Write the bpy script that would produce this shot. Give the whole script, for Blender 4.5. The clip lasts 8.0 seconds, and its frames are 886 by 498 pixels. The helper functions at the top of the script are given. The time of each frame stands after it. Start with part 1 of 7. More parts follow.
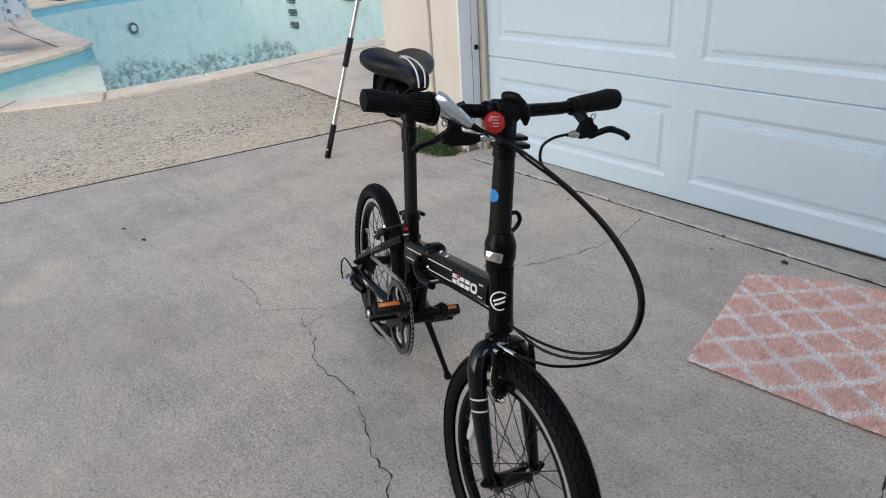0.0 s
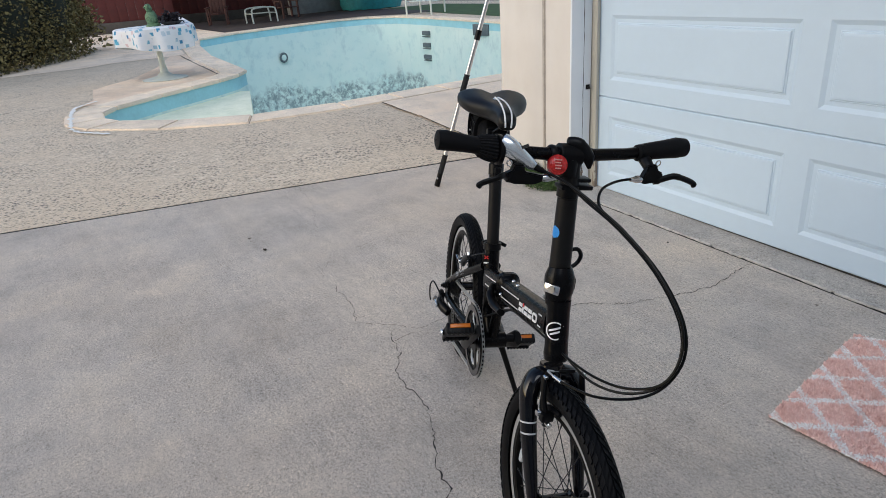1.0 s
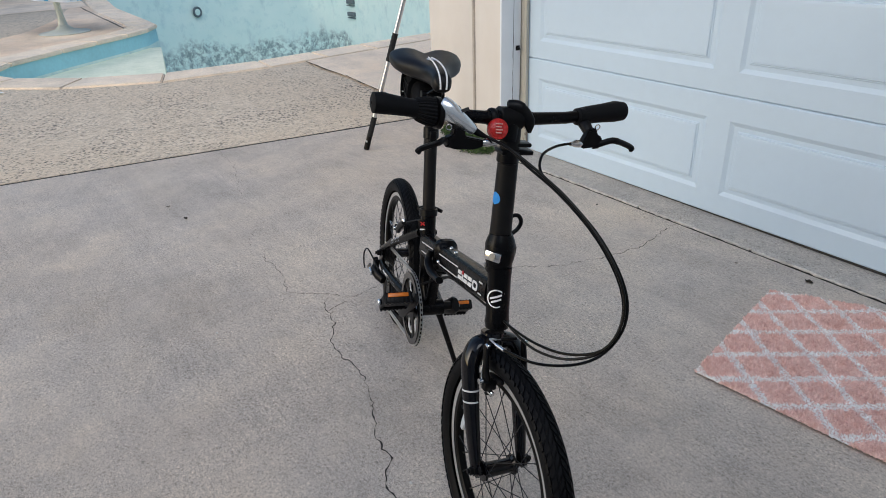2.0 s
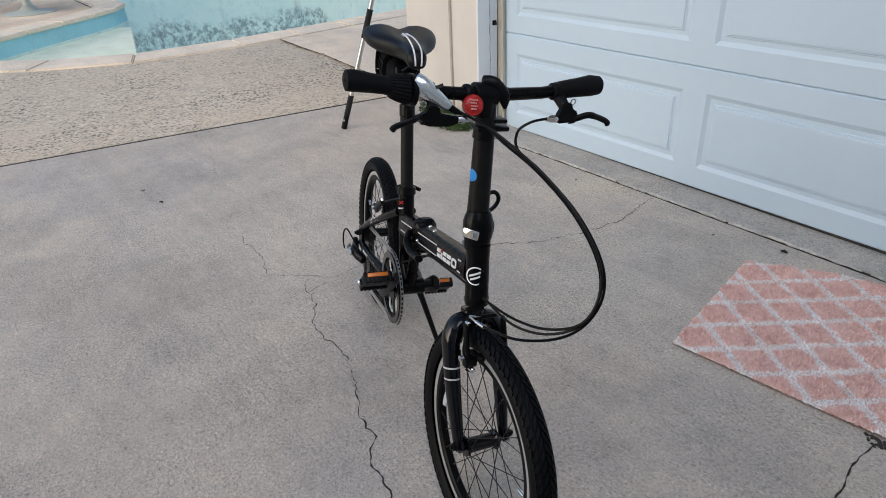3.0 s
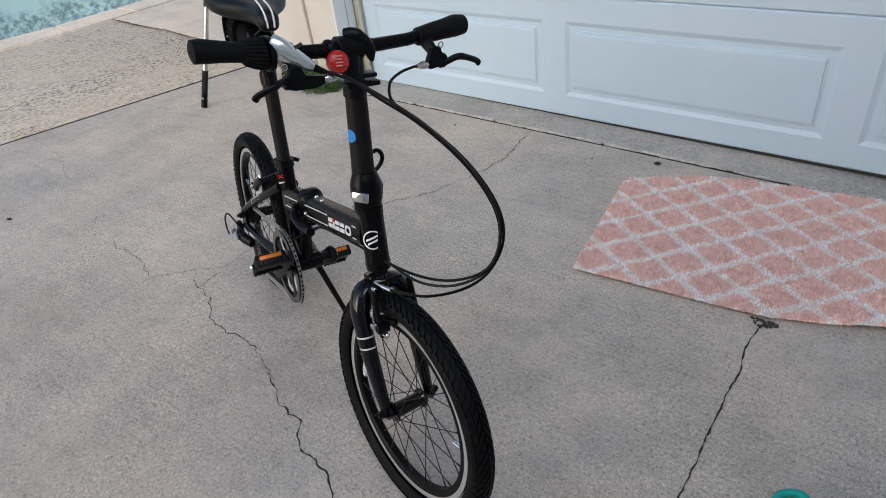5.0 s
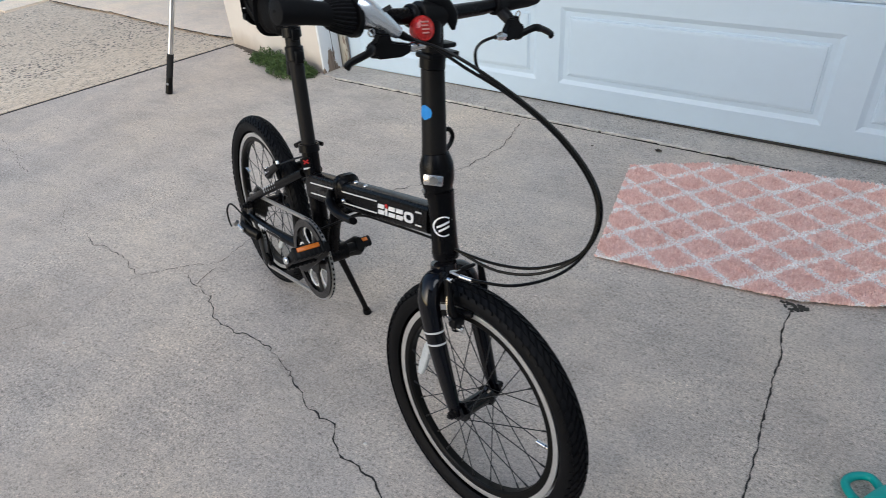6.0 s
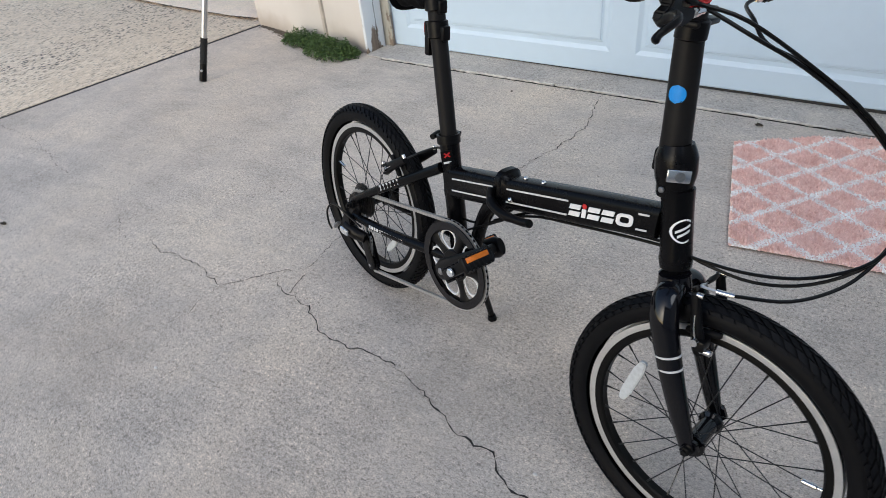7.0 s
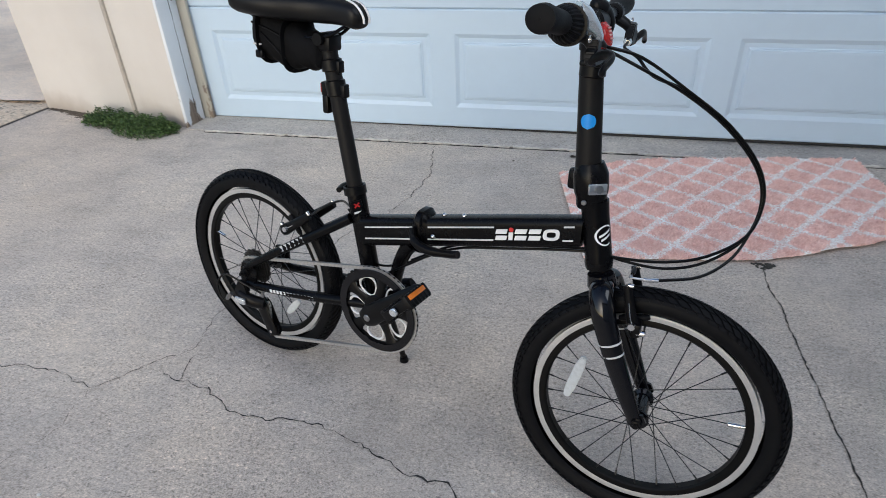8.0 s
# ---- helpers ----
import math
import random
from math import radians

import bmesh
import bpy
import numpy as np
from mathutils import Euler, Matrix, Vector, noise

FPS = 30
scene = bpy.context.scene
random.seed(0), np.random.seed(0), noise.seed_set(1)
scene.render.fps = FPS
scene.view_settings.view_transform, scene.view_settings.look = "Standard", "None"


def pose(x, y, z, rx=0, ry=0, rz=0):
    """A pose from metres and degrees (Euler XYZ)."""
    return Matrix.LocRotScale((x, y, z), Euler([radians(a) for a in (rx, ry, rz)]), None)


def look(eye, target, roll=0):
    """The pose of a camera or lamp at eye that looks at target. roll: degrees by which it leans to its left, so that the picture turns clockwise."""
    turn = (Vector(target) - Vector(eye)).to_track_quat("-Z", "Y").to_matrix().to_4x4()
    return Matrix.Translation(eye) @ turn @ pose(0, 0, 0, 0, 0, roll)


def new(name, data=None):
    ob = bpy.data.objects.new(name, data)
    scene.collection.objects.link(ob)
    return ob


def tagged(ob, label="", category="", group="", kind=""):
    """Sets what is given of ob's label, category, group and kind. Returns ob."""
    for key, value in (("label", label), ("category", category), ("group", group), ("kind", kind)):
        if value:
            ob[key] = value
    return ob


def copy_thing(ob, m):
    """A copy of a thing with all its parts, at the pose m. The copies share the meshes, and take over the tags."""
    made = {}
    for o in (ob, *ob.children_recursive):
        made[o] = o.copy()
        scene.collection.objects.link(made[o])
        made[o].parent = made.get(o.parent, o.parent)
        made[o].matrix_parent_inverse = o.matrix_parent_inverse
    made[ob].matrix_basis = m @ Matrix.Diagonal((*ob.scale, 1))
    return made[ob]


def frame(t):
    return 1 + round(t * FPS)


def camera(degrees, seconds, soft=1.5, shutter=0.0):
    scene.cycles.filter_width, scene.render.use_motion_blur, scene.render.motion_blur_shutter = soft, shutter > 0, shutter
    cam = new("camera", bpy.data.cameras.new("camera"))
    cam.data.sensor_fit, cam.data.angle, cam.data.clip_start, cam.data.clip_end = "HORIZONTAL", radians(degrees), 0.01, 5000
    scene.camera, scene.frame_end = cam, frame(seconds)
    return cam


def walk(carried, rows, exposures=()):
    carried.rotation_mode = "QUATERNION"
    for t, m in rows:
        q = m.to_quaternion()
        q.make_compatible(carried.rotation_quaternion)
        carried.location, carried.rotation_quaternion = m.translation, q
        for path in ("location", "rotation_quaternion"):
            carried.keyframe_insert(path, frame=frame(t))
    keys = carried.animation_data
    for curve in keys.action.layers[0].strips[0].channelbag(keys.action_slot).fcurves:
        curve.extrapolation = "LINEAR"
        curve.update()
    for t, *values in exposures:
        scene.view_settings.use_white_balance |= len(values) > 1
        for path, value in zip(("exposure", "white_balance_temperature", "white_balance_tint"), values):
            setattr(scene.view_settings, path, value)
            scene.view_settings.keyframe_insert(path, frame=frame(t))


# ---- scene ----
cam = camera(70.74, 8.0, 0.85, 0.25)
PATH = [
    (0, (0.279, 0.312, 1.197), (-1.045, 1.491, 0.272), -4.1),
    (0.5, (0.423, 0.339, 1.217), (-1.046, 1.381, 0.346), -2.6),
    (1, (0.417, 0.329, 1.232), (-1.162, 1.248, 0.418), -4.4),
    (1.5, (0.391, 0.325, 1.232), (-1.107, 1.346, 0.386), -4.1),
    (1.7, (0.372, 0.331, 1.229), (-1.082, 1.378, 0.339), -3.1),
    (2.8, (0.370, 0.342, 1.222), (-0.990, 1.432, 0.242), -2.9),
    (3, (0.374, 0.345, 1.223), (-0.975, 1.435, 0.227), -2.9),
    (3.5, (0.368, 0.355, 1.222), (-0.952, 1.480, 0.224), -2.9),
    (4, (0.364, 0.355, 1.222), (-0.932, 1.487, 0.202), -2.5),
    (4.5, (0.368, 0.367, 1.217), (-0.821, 1.566, 0.144), -3.3),
    (4.7, (0.373, 0.371, 1.217), (-0.760, 1.591, 0.109), -5.3),
    (5.8, (0.153, 0.312, 1.165), (-0.759, 1.641, -0.019), -6.1),
    (6, (0.106, 0.284, 1.168), (-0.791, 1.638, 0.001), -4.4),
    (6.5, (-0.095, 0.261, 1.138), (-0.995, 1.566, -0.081), -5.0),
    (7, (-0.306, 0.254, 1.128), (-1.150, 1.591, -0.096), -5.9),
    (7.5, (-0.412, 0.165, 1.148), (-0.991, 1.716, 0.026), -8.0),
    (8, (-0.509, 0.106, 1.142), (-0.795, 1.753, 0.043), -2.1),
]
walk(cam, [(t, look(eye, target, roll)) for t, eye, target, roll in PATH], [(0.0, 0.22, 5950, 8), (3.0, 0.19, 5950, 8), (4.6, 0.19, 5950, 8), (5.9, 0.42, 5880, 7), (7.0, 0.42, 5820, 7), (8.0, 0.34, 5720, 7)])

# ---- light ----
world = bpy.data.worlds.new("sky")
scene.world = world
world.use_nodes = True
wt = world.node_tree
sky = wt.nodes.new("ShaderNodeTexSky")
sky.sky_type, sky.sun_disc = "NISHITA", False
sky.sun_elevation, sky.sun_rotation = radians(24), radians(196)
sky.air_density, sky.dust_density, sky.ozone_density = 1.0, 2.0, 1.0
wt.links.new(sky.outputs["Color"], wt.nodes["Background"].inputs["Color"])
wt.nodes["Background"].inputs["Strength"].default_value = 0.15
sun = new("sun", bpy.data.lights.new("sun", "SUN"))
sun.data.energy, sun.data.angle, sun.data.color = 1.0, radians(40), (1.0, 0.95, 0.9)
sun.matrix_world = look((8, -3, 11), (0, 0, 0))

# ---- helpers of this scene ----
def thing(name, label, category, m=None, group="", kind=""):
    ob = new(name)
    ob.empty_display_size = 0.1
    if m is not None:
        ob.matrix_world = m
    return tagged(ob, label, category, group, kind)


def mesh_of(bm, name, mat, smooth=True):
    bmesh.ops.recalc_face_normals(bm, faces=bm.faces[:])
    me = bpy.data.meshes.new(name)
    bm.to_mesh(me)
    bm.free()
    for mt in (mat if isinstance(mat, (list, tuple)) else [mat]):
        me.materials.append(mt)
    if smooth:
        for p in me.polygons:
            p.use_smooth = True
        me.set_sharp_from_angle(angle=radians(38))
    return me


MOUNT = [Matrix()]  # where the parts of the thing in hand are set


def part(name, bm, mat, parent=None, label="", smooth=True, m=None):
    ob = new(name, mesh_of(bm, name, mat, smooth))
    if parent is not None:
        ob.parent = parent
        if parent.data is None:
            m = MOUNT[0] @ (m or Matrix())
    if m is not None:
        ob.matrix_basis = m
    return tagged(ob, label)


def shared(name, me, parent, m):
    ob = new(name, me)
    ob.parent = parent
    ob.matrix_basis = m
    return ob


def solid(name, bm, mat, label, category, kind="structure", m=None, smooth=True):
    return tagged(part(name, bm, mat, None, "", smooth, m), label, category, "", kind)


def box(bm, lo, hi, bevel=0.0, m=None, segs=2):
    lo, hi = Vector(lo), Vector(hi)
    c, s = (lo + hi) / 2, hi - lo
    mat = Matrix.Translation(c) @ Matrix.Diagonal((s.x, s.y, s.z, 1))
    if m is not None:
        mat = m @ mat
    made = bmesh.ops.create_cube(bm, size=1.0, matrix=mat)["verts"]
    if bevel > 0:
        edges = list({e for v in made for e in v.link_edges})
        bmesh.ops.bevel(bm, geom=edges, offset=bevel, segments=segs, affect="EDGES", profile=0.5)
    return bm


def sweep(bm, pts, radii, segs=12, aspect=1.0, cap=True, up=(0, 0, 1), loop=False):
    """A tube through pts. radii: one or one a point; aspect: its width across the up direction over its height."""
    pts = [Vector(p) for p in pts]
    n = len(pts)
    radii = [radii] * n if isinstance(radii, (int, float)) else radii
    rings, normal = [], None
    for i, p in enumerate(pts):
        a, b = (pts[(i - 1) % n], pts[(i + 1) % n]) if loop else (pts[max(i - 1, 0)], pts[min(i + 1, n - 1)])
        d = (b - a).normalized()
        if normal is None:
            normal = Vector(up) - d * d.dot(Vector(up))
            if normal.length < 1e-3:
                normal = Vector((1, 0, 0)) - d * d.x
        normal = (normal - d * normal.dot(d)).normalized()
        side = d.cross(normal)
        rings.append([bm.verts.new(p + normal * (math.cos(k * math.tau / segs) * radii[i]) + side * (math.sin(k * math.tau / segs) * radii[i] * aspect)) for k in range(segs)])
    for i in range(n if loop else n - 1):
        r, q = rings[i], rings[(i + 1) % n]
        for k in range(segs):
            bm.faces.new((r[k], r[(k + 1) % segs], q[(k + 1) % segs], q[k]))
    if cap and not loop:
        bm.faces.new(rings[0][::-1])
        bm.faces.new(rings[-1])
    return bm


def curve_pts(ctrl, n=24):
    """Points of a smooth line through ctrl (Catmull-Rom)."""
    c = [Vector(p) for p in ctrl]
    c = [2 * c[0] - c[1]] + c + [2 * c[-1] - c[-2]]
    out = []
    spans = len(c) - 3
    for s in range(spans):
        steps = max(2, n // spans)
        for j in range(steps + (s == spans - 1)):
            t = j / steps
            p0, p1, p2, p3 = c[s : s + 4]
            out.append(0.5 * (2 * p1 + (p2 - p0) * t + (2 * p0 - 5 * p1 + 4 * p2 - p3) * t * t + (3 * p1 - p0 - 3 * p2 + p3) * t**3))
    return out


def lathe(bm, profile, segs=32, m=None, loop=False):
    """Turns a profile of (radius, height) about z."""
    rows = []
    for r, h in profile:
        rows.append([bm.verts.new((r * math.cos(k * math.tau / segs), r * math.sin(k * math.tau / segs), h)) for k in range(segs)] if r > 1e-6 else [bm.verts.new((0, 0, h))])
    pairs = list(zip(rows, rows[1:])) + ([(rows[-1], rows[0])] if loop else [])
    for a, b in pairs:
        for k in range(segs):
            q = [a[k % len(a)], a[(k + 1) % len(a)], b[(k + 1) % len(b)], b[k % len(b)]]
            q = list(dict.fromkeys(q))
            if len(q) > 2:
                bm.faces.new(q)
    if m is not None:
        bmesh.ops.transform(bm, matrix=m, verts=[v for r in rows for v in r])
    return bm


def prism(bm, outline, depth, m=None):
    """A flat outline of (x, y), made solid from z = 0 to depth."""
    lo = [bm.verts.new((x, y, 0)) for x, y in outline]
    hi = [bm.verts.new((x, y, depth)) for x, y in outline]
    n = len(outline)
    bm.faces.new(lo[::-1]), bm.faces.new(hi)
    for k in range(n):
        bm.faces.new((lo[k], lo[(k + 1) % n], hi[(k + 1) % n], hi[k]))
    if m is not None:
        bmesh.ops.transform(bm, matrix=m, verts=lo + hi)
    return bm


# ---- materials ----
def material(name, color, rough=0.6, metal=0.0, spec=0.5):
    m = bpy.data.materials.new(name)
    m.use_nodes = True
    b = m.node_tree.nodes["Principled BSDF"]
    b.inputs["Base Color"].default_value = (*color, 1)
    b.inputs["Roughness"].default_value = rough
    b.inputs["Metallic"].default_value = metal
    b.inputs["Specular IOR Level"].default_value = spec
    return m


def node(m, kind, **values):
    n = m.node_tree.nodes.new(kind)
    for k, v in values.items():
        n.inputs[k.replace("_", " ")].default_value = v
    return n


def link(m, a, b):
    m.node_tree.links.new(a, b)


def place(m):
    """Coordinates in metres along the object."""
    return m.node_tree.nodes.new("ShaderNodeTexCoord").outputs["Object"]


def noise_tex(m, scale, detail=4.0, rough=0.55, vec=None, stretch=None):
    n = node(m, "ShaderNodeTexNoise", Scale=scale, Detail=detail, Roughness=rough)
    v = vec or place(m)
    if stretch:
        mp = node(m, "ShaderNodeMapping", Scale=stretch)
        link(m, v, mp.inputs["Vector"])
        v = mp.outputs["Vector"]
    link(m, v, n.inputs["Vector"])
    return n.outputs["Fac"]


def ramp(m, fac, stops):
    n = m.node_tree.nodes.new("ShaderNodeValToRGB")
    while len(n.color_ramp.elements) < len(stops):
        n.color_ramp.elements.new(0.5)
    for e, (at, c) in zip(n.color_ramp.elements, stops):
        e.position, e.color = at, (*c, 1) if len(c) == 3 else c
    link(m, fac, n.inputs["Fac"])
    return n.outputs["Color"]


def mix(m, fac, a, b, blend="MIX"):
    n = m.node_tree.nodes.new("ShaderNodeMix")
    n.data_type, n.blend_type = "RGBA", blend
    for i, v in ((0, fac), (6, a), (7, b)):
        if isinstance(v, (int, float)):
            n.inputs[i].default_value = v
        elif isinstance(v, tuple):
            n.inputs[i].default_value = (*v, 1)
        else:
            link(m, v, n.inputs[i])
    return n.outputs[2]


def base(m, color):
    link(m, color, m.node_tree.nodes["Principled BSDF"].inputs["Base Color"])


def bump(m, height, strength=0.3, distance=0.002, prev=None):
    n = node(m, "ShaderNodeBump", Strength=strength, Distance=distance)
    link(m, height, n.inputs["Height"])
    if prev is not None:
        link(m, prev, n.inputs["Normal"])
    link(m, n.outputs["Normal"], m.node_tree.nodes["Principled BSDF"].inputs["Normal"])
    return n.outputs["Normal"]


def rough_from(m, fac, lo, hi):
    n = node(m, "ShaderNodeMapRange")
    n.inputs["To Min"].default_value, n.inputs["To Max"].default_value = lo, hi
    link(m, fac, n.inputs["Value"])
    link(m, n.outputs["Result"], m.node_tree.nodes["Principled BSDF"].inputs["Roughness"])


def worn(name, color, rough, metal=0.0, amount=0.25, scale=18.0, spec=0.5, fine=0.15):
    """A paint, plastic or metal with slight variation at two scales."""
    m = material(name, color, rough, metal, spec)
    a, b = noise_tex(m, scale, 5), noise_tex(m, scale * 9, 3)
    f = mix(m, 0.35, a, b)
    dark, light = tuple(c * (1 - amount) for c in color), tuple(min(1, c * (1 + amount)) for c in color)
    base(m, ramp(m, f, [(0.3, dark), (0.7, light)]))
    rough_from(m, f, rough * 0.8, min(1, rough * 1.25))
    if fine:
        bump(m, b, fine, 0.0006)
    return m

def concrete(name, light, dark, warm, k=1.0):
    """Worn concrete: coarse sand and dark pits, swirls of the float, pale and warm clouds."""
    m = material(name, light, 0.9, spec=0.12)
    big, mid = noise_tex(m, 0.9, 5, 0.6), noise_tex(m, 6.0, 6, 0.68)
    swirl = noise_tex(m, 62.0, 3, 0.6, stretch=(1.0, 2.4, 1.0))
    swirl.node.inputs["Distortion"].default_value = 3.2
    sand, fine = noise_tex(m, 120.0, 3, 0.75), noise_tex(m, 300.0, 2, 0.7)
    c = mix(m, ramp(m, big, [(0.38, (0, 0, 0)), (0.66, (0.8, 0.8, 0.8))]), light, warm)
    c = mix(m, ramp(m, mid, [(0.45, (0, 0, 0)), (0.75, (0.5, 0.5, 0.5))]), c, dark)
    # clouds a hand's width across, streaks of the trowel and larger stains
    c = mix(m, 0.8 * k, c, ramp(m, noise_tex(m, 3.4, 8, 0.7), [(0.33, (0.76, 0.755, 0.755)), (0.47, (0.98, 0.98, 0.98)), (0.66, (1.25, 1.22, 1.15))]), "MULTIPLY")
    streak = noise_tex(m, 5.0, 7, 0.7, stretch=(0.5, 2.6, 1.0))
    streak.node.inputs["Distortion"].default_value = 1.2
    c = mix(m, 0.35 * k, c, ramp(m, streak, [(0.34, (0.74, 0.73, 0.72)), (0.5, (1, 1, 1)), (0.66, (1.2, 1.19, 1.17))]), "MULTIPLY")
    c = mix(m, 0.8, c, ramp(m, noise_tex(m, 1.4, 6, 0.62), [(0.34, (0.81, 0.81, 0.81)), (0.5, (1, 1, 1)), (0.68, (1.15, 1.12, 1.07))]), "MULTIPLY")
    # the sand shows most where the skin has gone
    bare = ramp(m, noise_tex(m, 2.2, 6, 0.66), [(0.36, (0.4 * k, 0.4 * k, 0.4 * k)), (0.62, (k, k, k))])
    grit = mix(m, 0.7, ramp(m, sand, [(0.34, (0.22, 0.21, 0.2)), (0.45, (0.97, 0.97, 0.97)), (0.56, (1.05, 1.05, 1.05)), (0.68, (1.6, 1.59, 1.56))]), ramp(m, fine, [(0.34, (0.3, 0.29, 0.28)), (0.48, (0.98, 0.98, 0.98)), (0.66, (1.5, 1.5, 1.48))]), "MULTIPLY")
    c = mix(m, bare, c, grit, "MULTIPLY")
    c = mix(m, 0.75 * k, c, ramp(m, swirl, [(0.32, (0.42, 0.42, 0.41)), (0.45, (0.97, 0.97, 0.97)), (0.66, (1.4, 1.39, 1.37))]), "MULTIPLY")
    c = mix(m, 0.35 * k, c, ramp(m, noise_tex(m, 30.0, 5, 0.75), [(0.34, (0.64, 0.63, 0.62)), (0.5, (1, 1, 1)), (0.66, (1.22, 1.22, 1.2))]), "MULTIPLY")
    # pits where the skin has worn off, thicker in some places than in others
    pits, where = noise_tex(m, 75.0, 3, 0.6), noise_tex(m, 2.6, 4, 0.6)
    thin = mix(m, 0.12, pits, where, "ADD")
    c = mix(m, ramp(m, thin, [(0.365, (0.85 * k, 0.85 * k, 0.85 * k)), (0.41, (0, 0, 0))]), c, tuple(v * 0.3 for v in dark))
    base(m, c)
    n = bump(m, sand, 0.45, 0.0016)
    bump(m, swirl, 0.35, 0.002, n)
    return m


def aggregate(name):
    """Worn deck: a pale skin with dark gaps between small exposed pebbles."""
    m = material(name, (0.6, 0.54, 0.47), 0.85, spec=0.3)
    v = node(m, "ShaderNodeTexVoronoi", Scale=58.0, Randomness=1.0)
    warp = node(m, "ShaderNodeMapping", Scale=(1.0, 0.72, 1.0))
    link(m, place(m), warp.inputs["Vector"])
    link(m, warp.outputs["Vector"], v.inputs["Vector"])
    g = m.node_tree.nodes.new("ShaderNodeSeparateColor")
    link(m, v.outputs["Color"], g.inputs["Color"])
    grow = node(m, "ShaderNodeMath")
    grow.operation = "MULTIPLY_ADD"
    link(m, g.outputs["Red"], grow.inputs[0])
    grow.inputs[1].default_value = 0.34
    link(m, v.outputs["Distance"], grow.inputs[2])
    pit = ramp(m, grow.outputs[0], [(0.42, (1, 1, 1)), (0.56, (0, 0, 0))])
    wear = ramp(m, noise_tex(m, 2.1, 6, 0.68), [(0.36, (0.12, 0.12, 0.12)), (0.5, (0.62, 0.62, 0.62)), (0.62, (1, 1, 1))])
    skin = ramp(m, g.outputs["Green"], [(0.0, (0.57, 0.47, 0.355)), (0.6, (0.71, 0.595, 0.455)), (1.0, (0.81, 0.7, 0.555))])
    skin = mix(m, ramp(m, noise_tex(m, 0.6, 5, 0.6), [(0.42, (0, 0, 0)), (0.68, (0.6, 0.6, 0.6))]), skin, (0.73, 0.59, 0.43))
    skin = mix(m, 0.5, skin, ramp(m, noise_tex(m, 160, 2), [(0.34, (0.6, 0.59, 0.58)), (0.62, (1.15, 1.15, 1.15))]), "MULTIPLY")
    base(m, mix(m, mix(m, 1.0, pit, wear, "MULTIPLY"), skin, (0.095, 0.083, 0.075)))
    bump(m, grow.outputs[0], 0.6, 0.004)
    return m


CONCRETE = concrete("driveway_concrete", (0.508, 0.46, 0.415), (0.424, 0.385, 0.346), (0.525, 0.456, 0.388), k=0.66)
APRON = concrete("apron_concrete", (0.47, 0.445, 0.415), (0.39, 0.365, 0.34), (0.45, 0.41, 0.37), k=0.6)
COPING = concrete("coping_concrete", (0.88, 0.75, 0.6), (0.76, 0.64, 0.505), (0.86, 0.71, 0.545), k=0.4)
PATCH = concrete("smooth_deck_concrete", (0.92, 0.77, 0.615), (0.8, 0.665, 0.525), (0.88, 0.71, 0.54), k=0.3)
SPIT = concrete("rust_stained_concrete", (0.84, 0.7, 0.56), (0.76, 0.61, 0.47), (0.74, 0.54, 0.37), k=0.3)
PATIO = worn("shade_dark_patio_floor", (0.06, 0.045, 0.04), 0.8, amount=0.4, scale=3)
DECK = aggregate("exposed_aggregate")
JOINT = worn("joint_dirt", (0.03, 0.027, 0.024), 0.95, amount=0.5, scale=30)
CRACK = worn("crack_shadow", (0.03, 0.027, 0.025), 1.0, amount=0.5, scale=60)
CAULK = worn("weathered_caulk", (0.52, 0.5, 0.46), 0.8, amount=0.45, scale=40, fine=0.5)
DAMP = worn("damp_dirt", (0.045, 0.042, 0.034), 0.9, amount=0.5, scale=40, fine=0.6)
SOIL = worn("dark_soil", (0.09, 0.07, 0.05), 0.95, amount=0.4, scale=40, fine=0.6)
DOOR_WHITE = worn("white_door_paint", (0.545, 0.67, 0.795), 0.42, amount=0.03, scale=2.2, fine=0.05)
BOTTOM_RUBBER = worn("door_seal_rubber", (0.03, 0.03, 0.03), 0.7)


def stucco():
    m = material("cream_stucco", (0.72, 0.62, 0.47), 0.9, spec=0.25)
    a, b = noise_tex(m, 3.0, 5), noise_tex(m, 90.0, 4, 0.7)
    c = ramp(m, a, [(0.3, (0.69, 0.645, 0.595)), (0.7, (0.755, 0.717, 0.67))])
    z = m.node_tree.nodes.new("ShaderNodeSeparateXYZ")
    link(m, place(m), z.inputs[0])
    splash = node(m, "ShaderNodeMath")
    splash.operation = "MULTIPLY_ADD"
    link(m, a, splash.inputs[0])
    splash.inputs[1].default_value = 0.3
    link(m, z.outputs["Z"], splash.inputs[2])
    c = mix(m, ramp(m, splash.outputs[0], [(0.13, (0.75, 0.75, 0.75)), (0.26, (0, 0, 0))]), c, (0.42, 0.355, 0.29))
    base(m, c)
    bump(m, b, 0.5, 0.003)
    return m


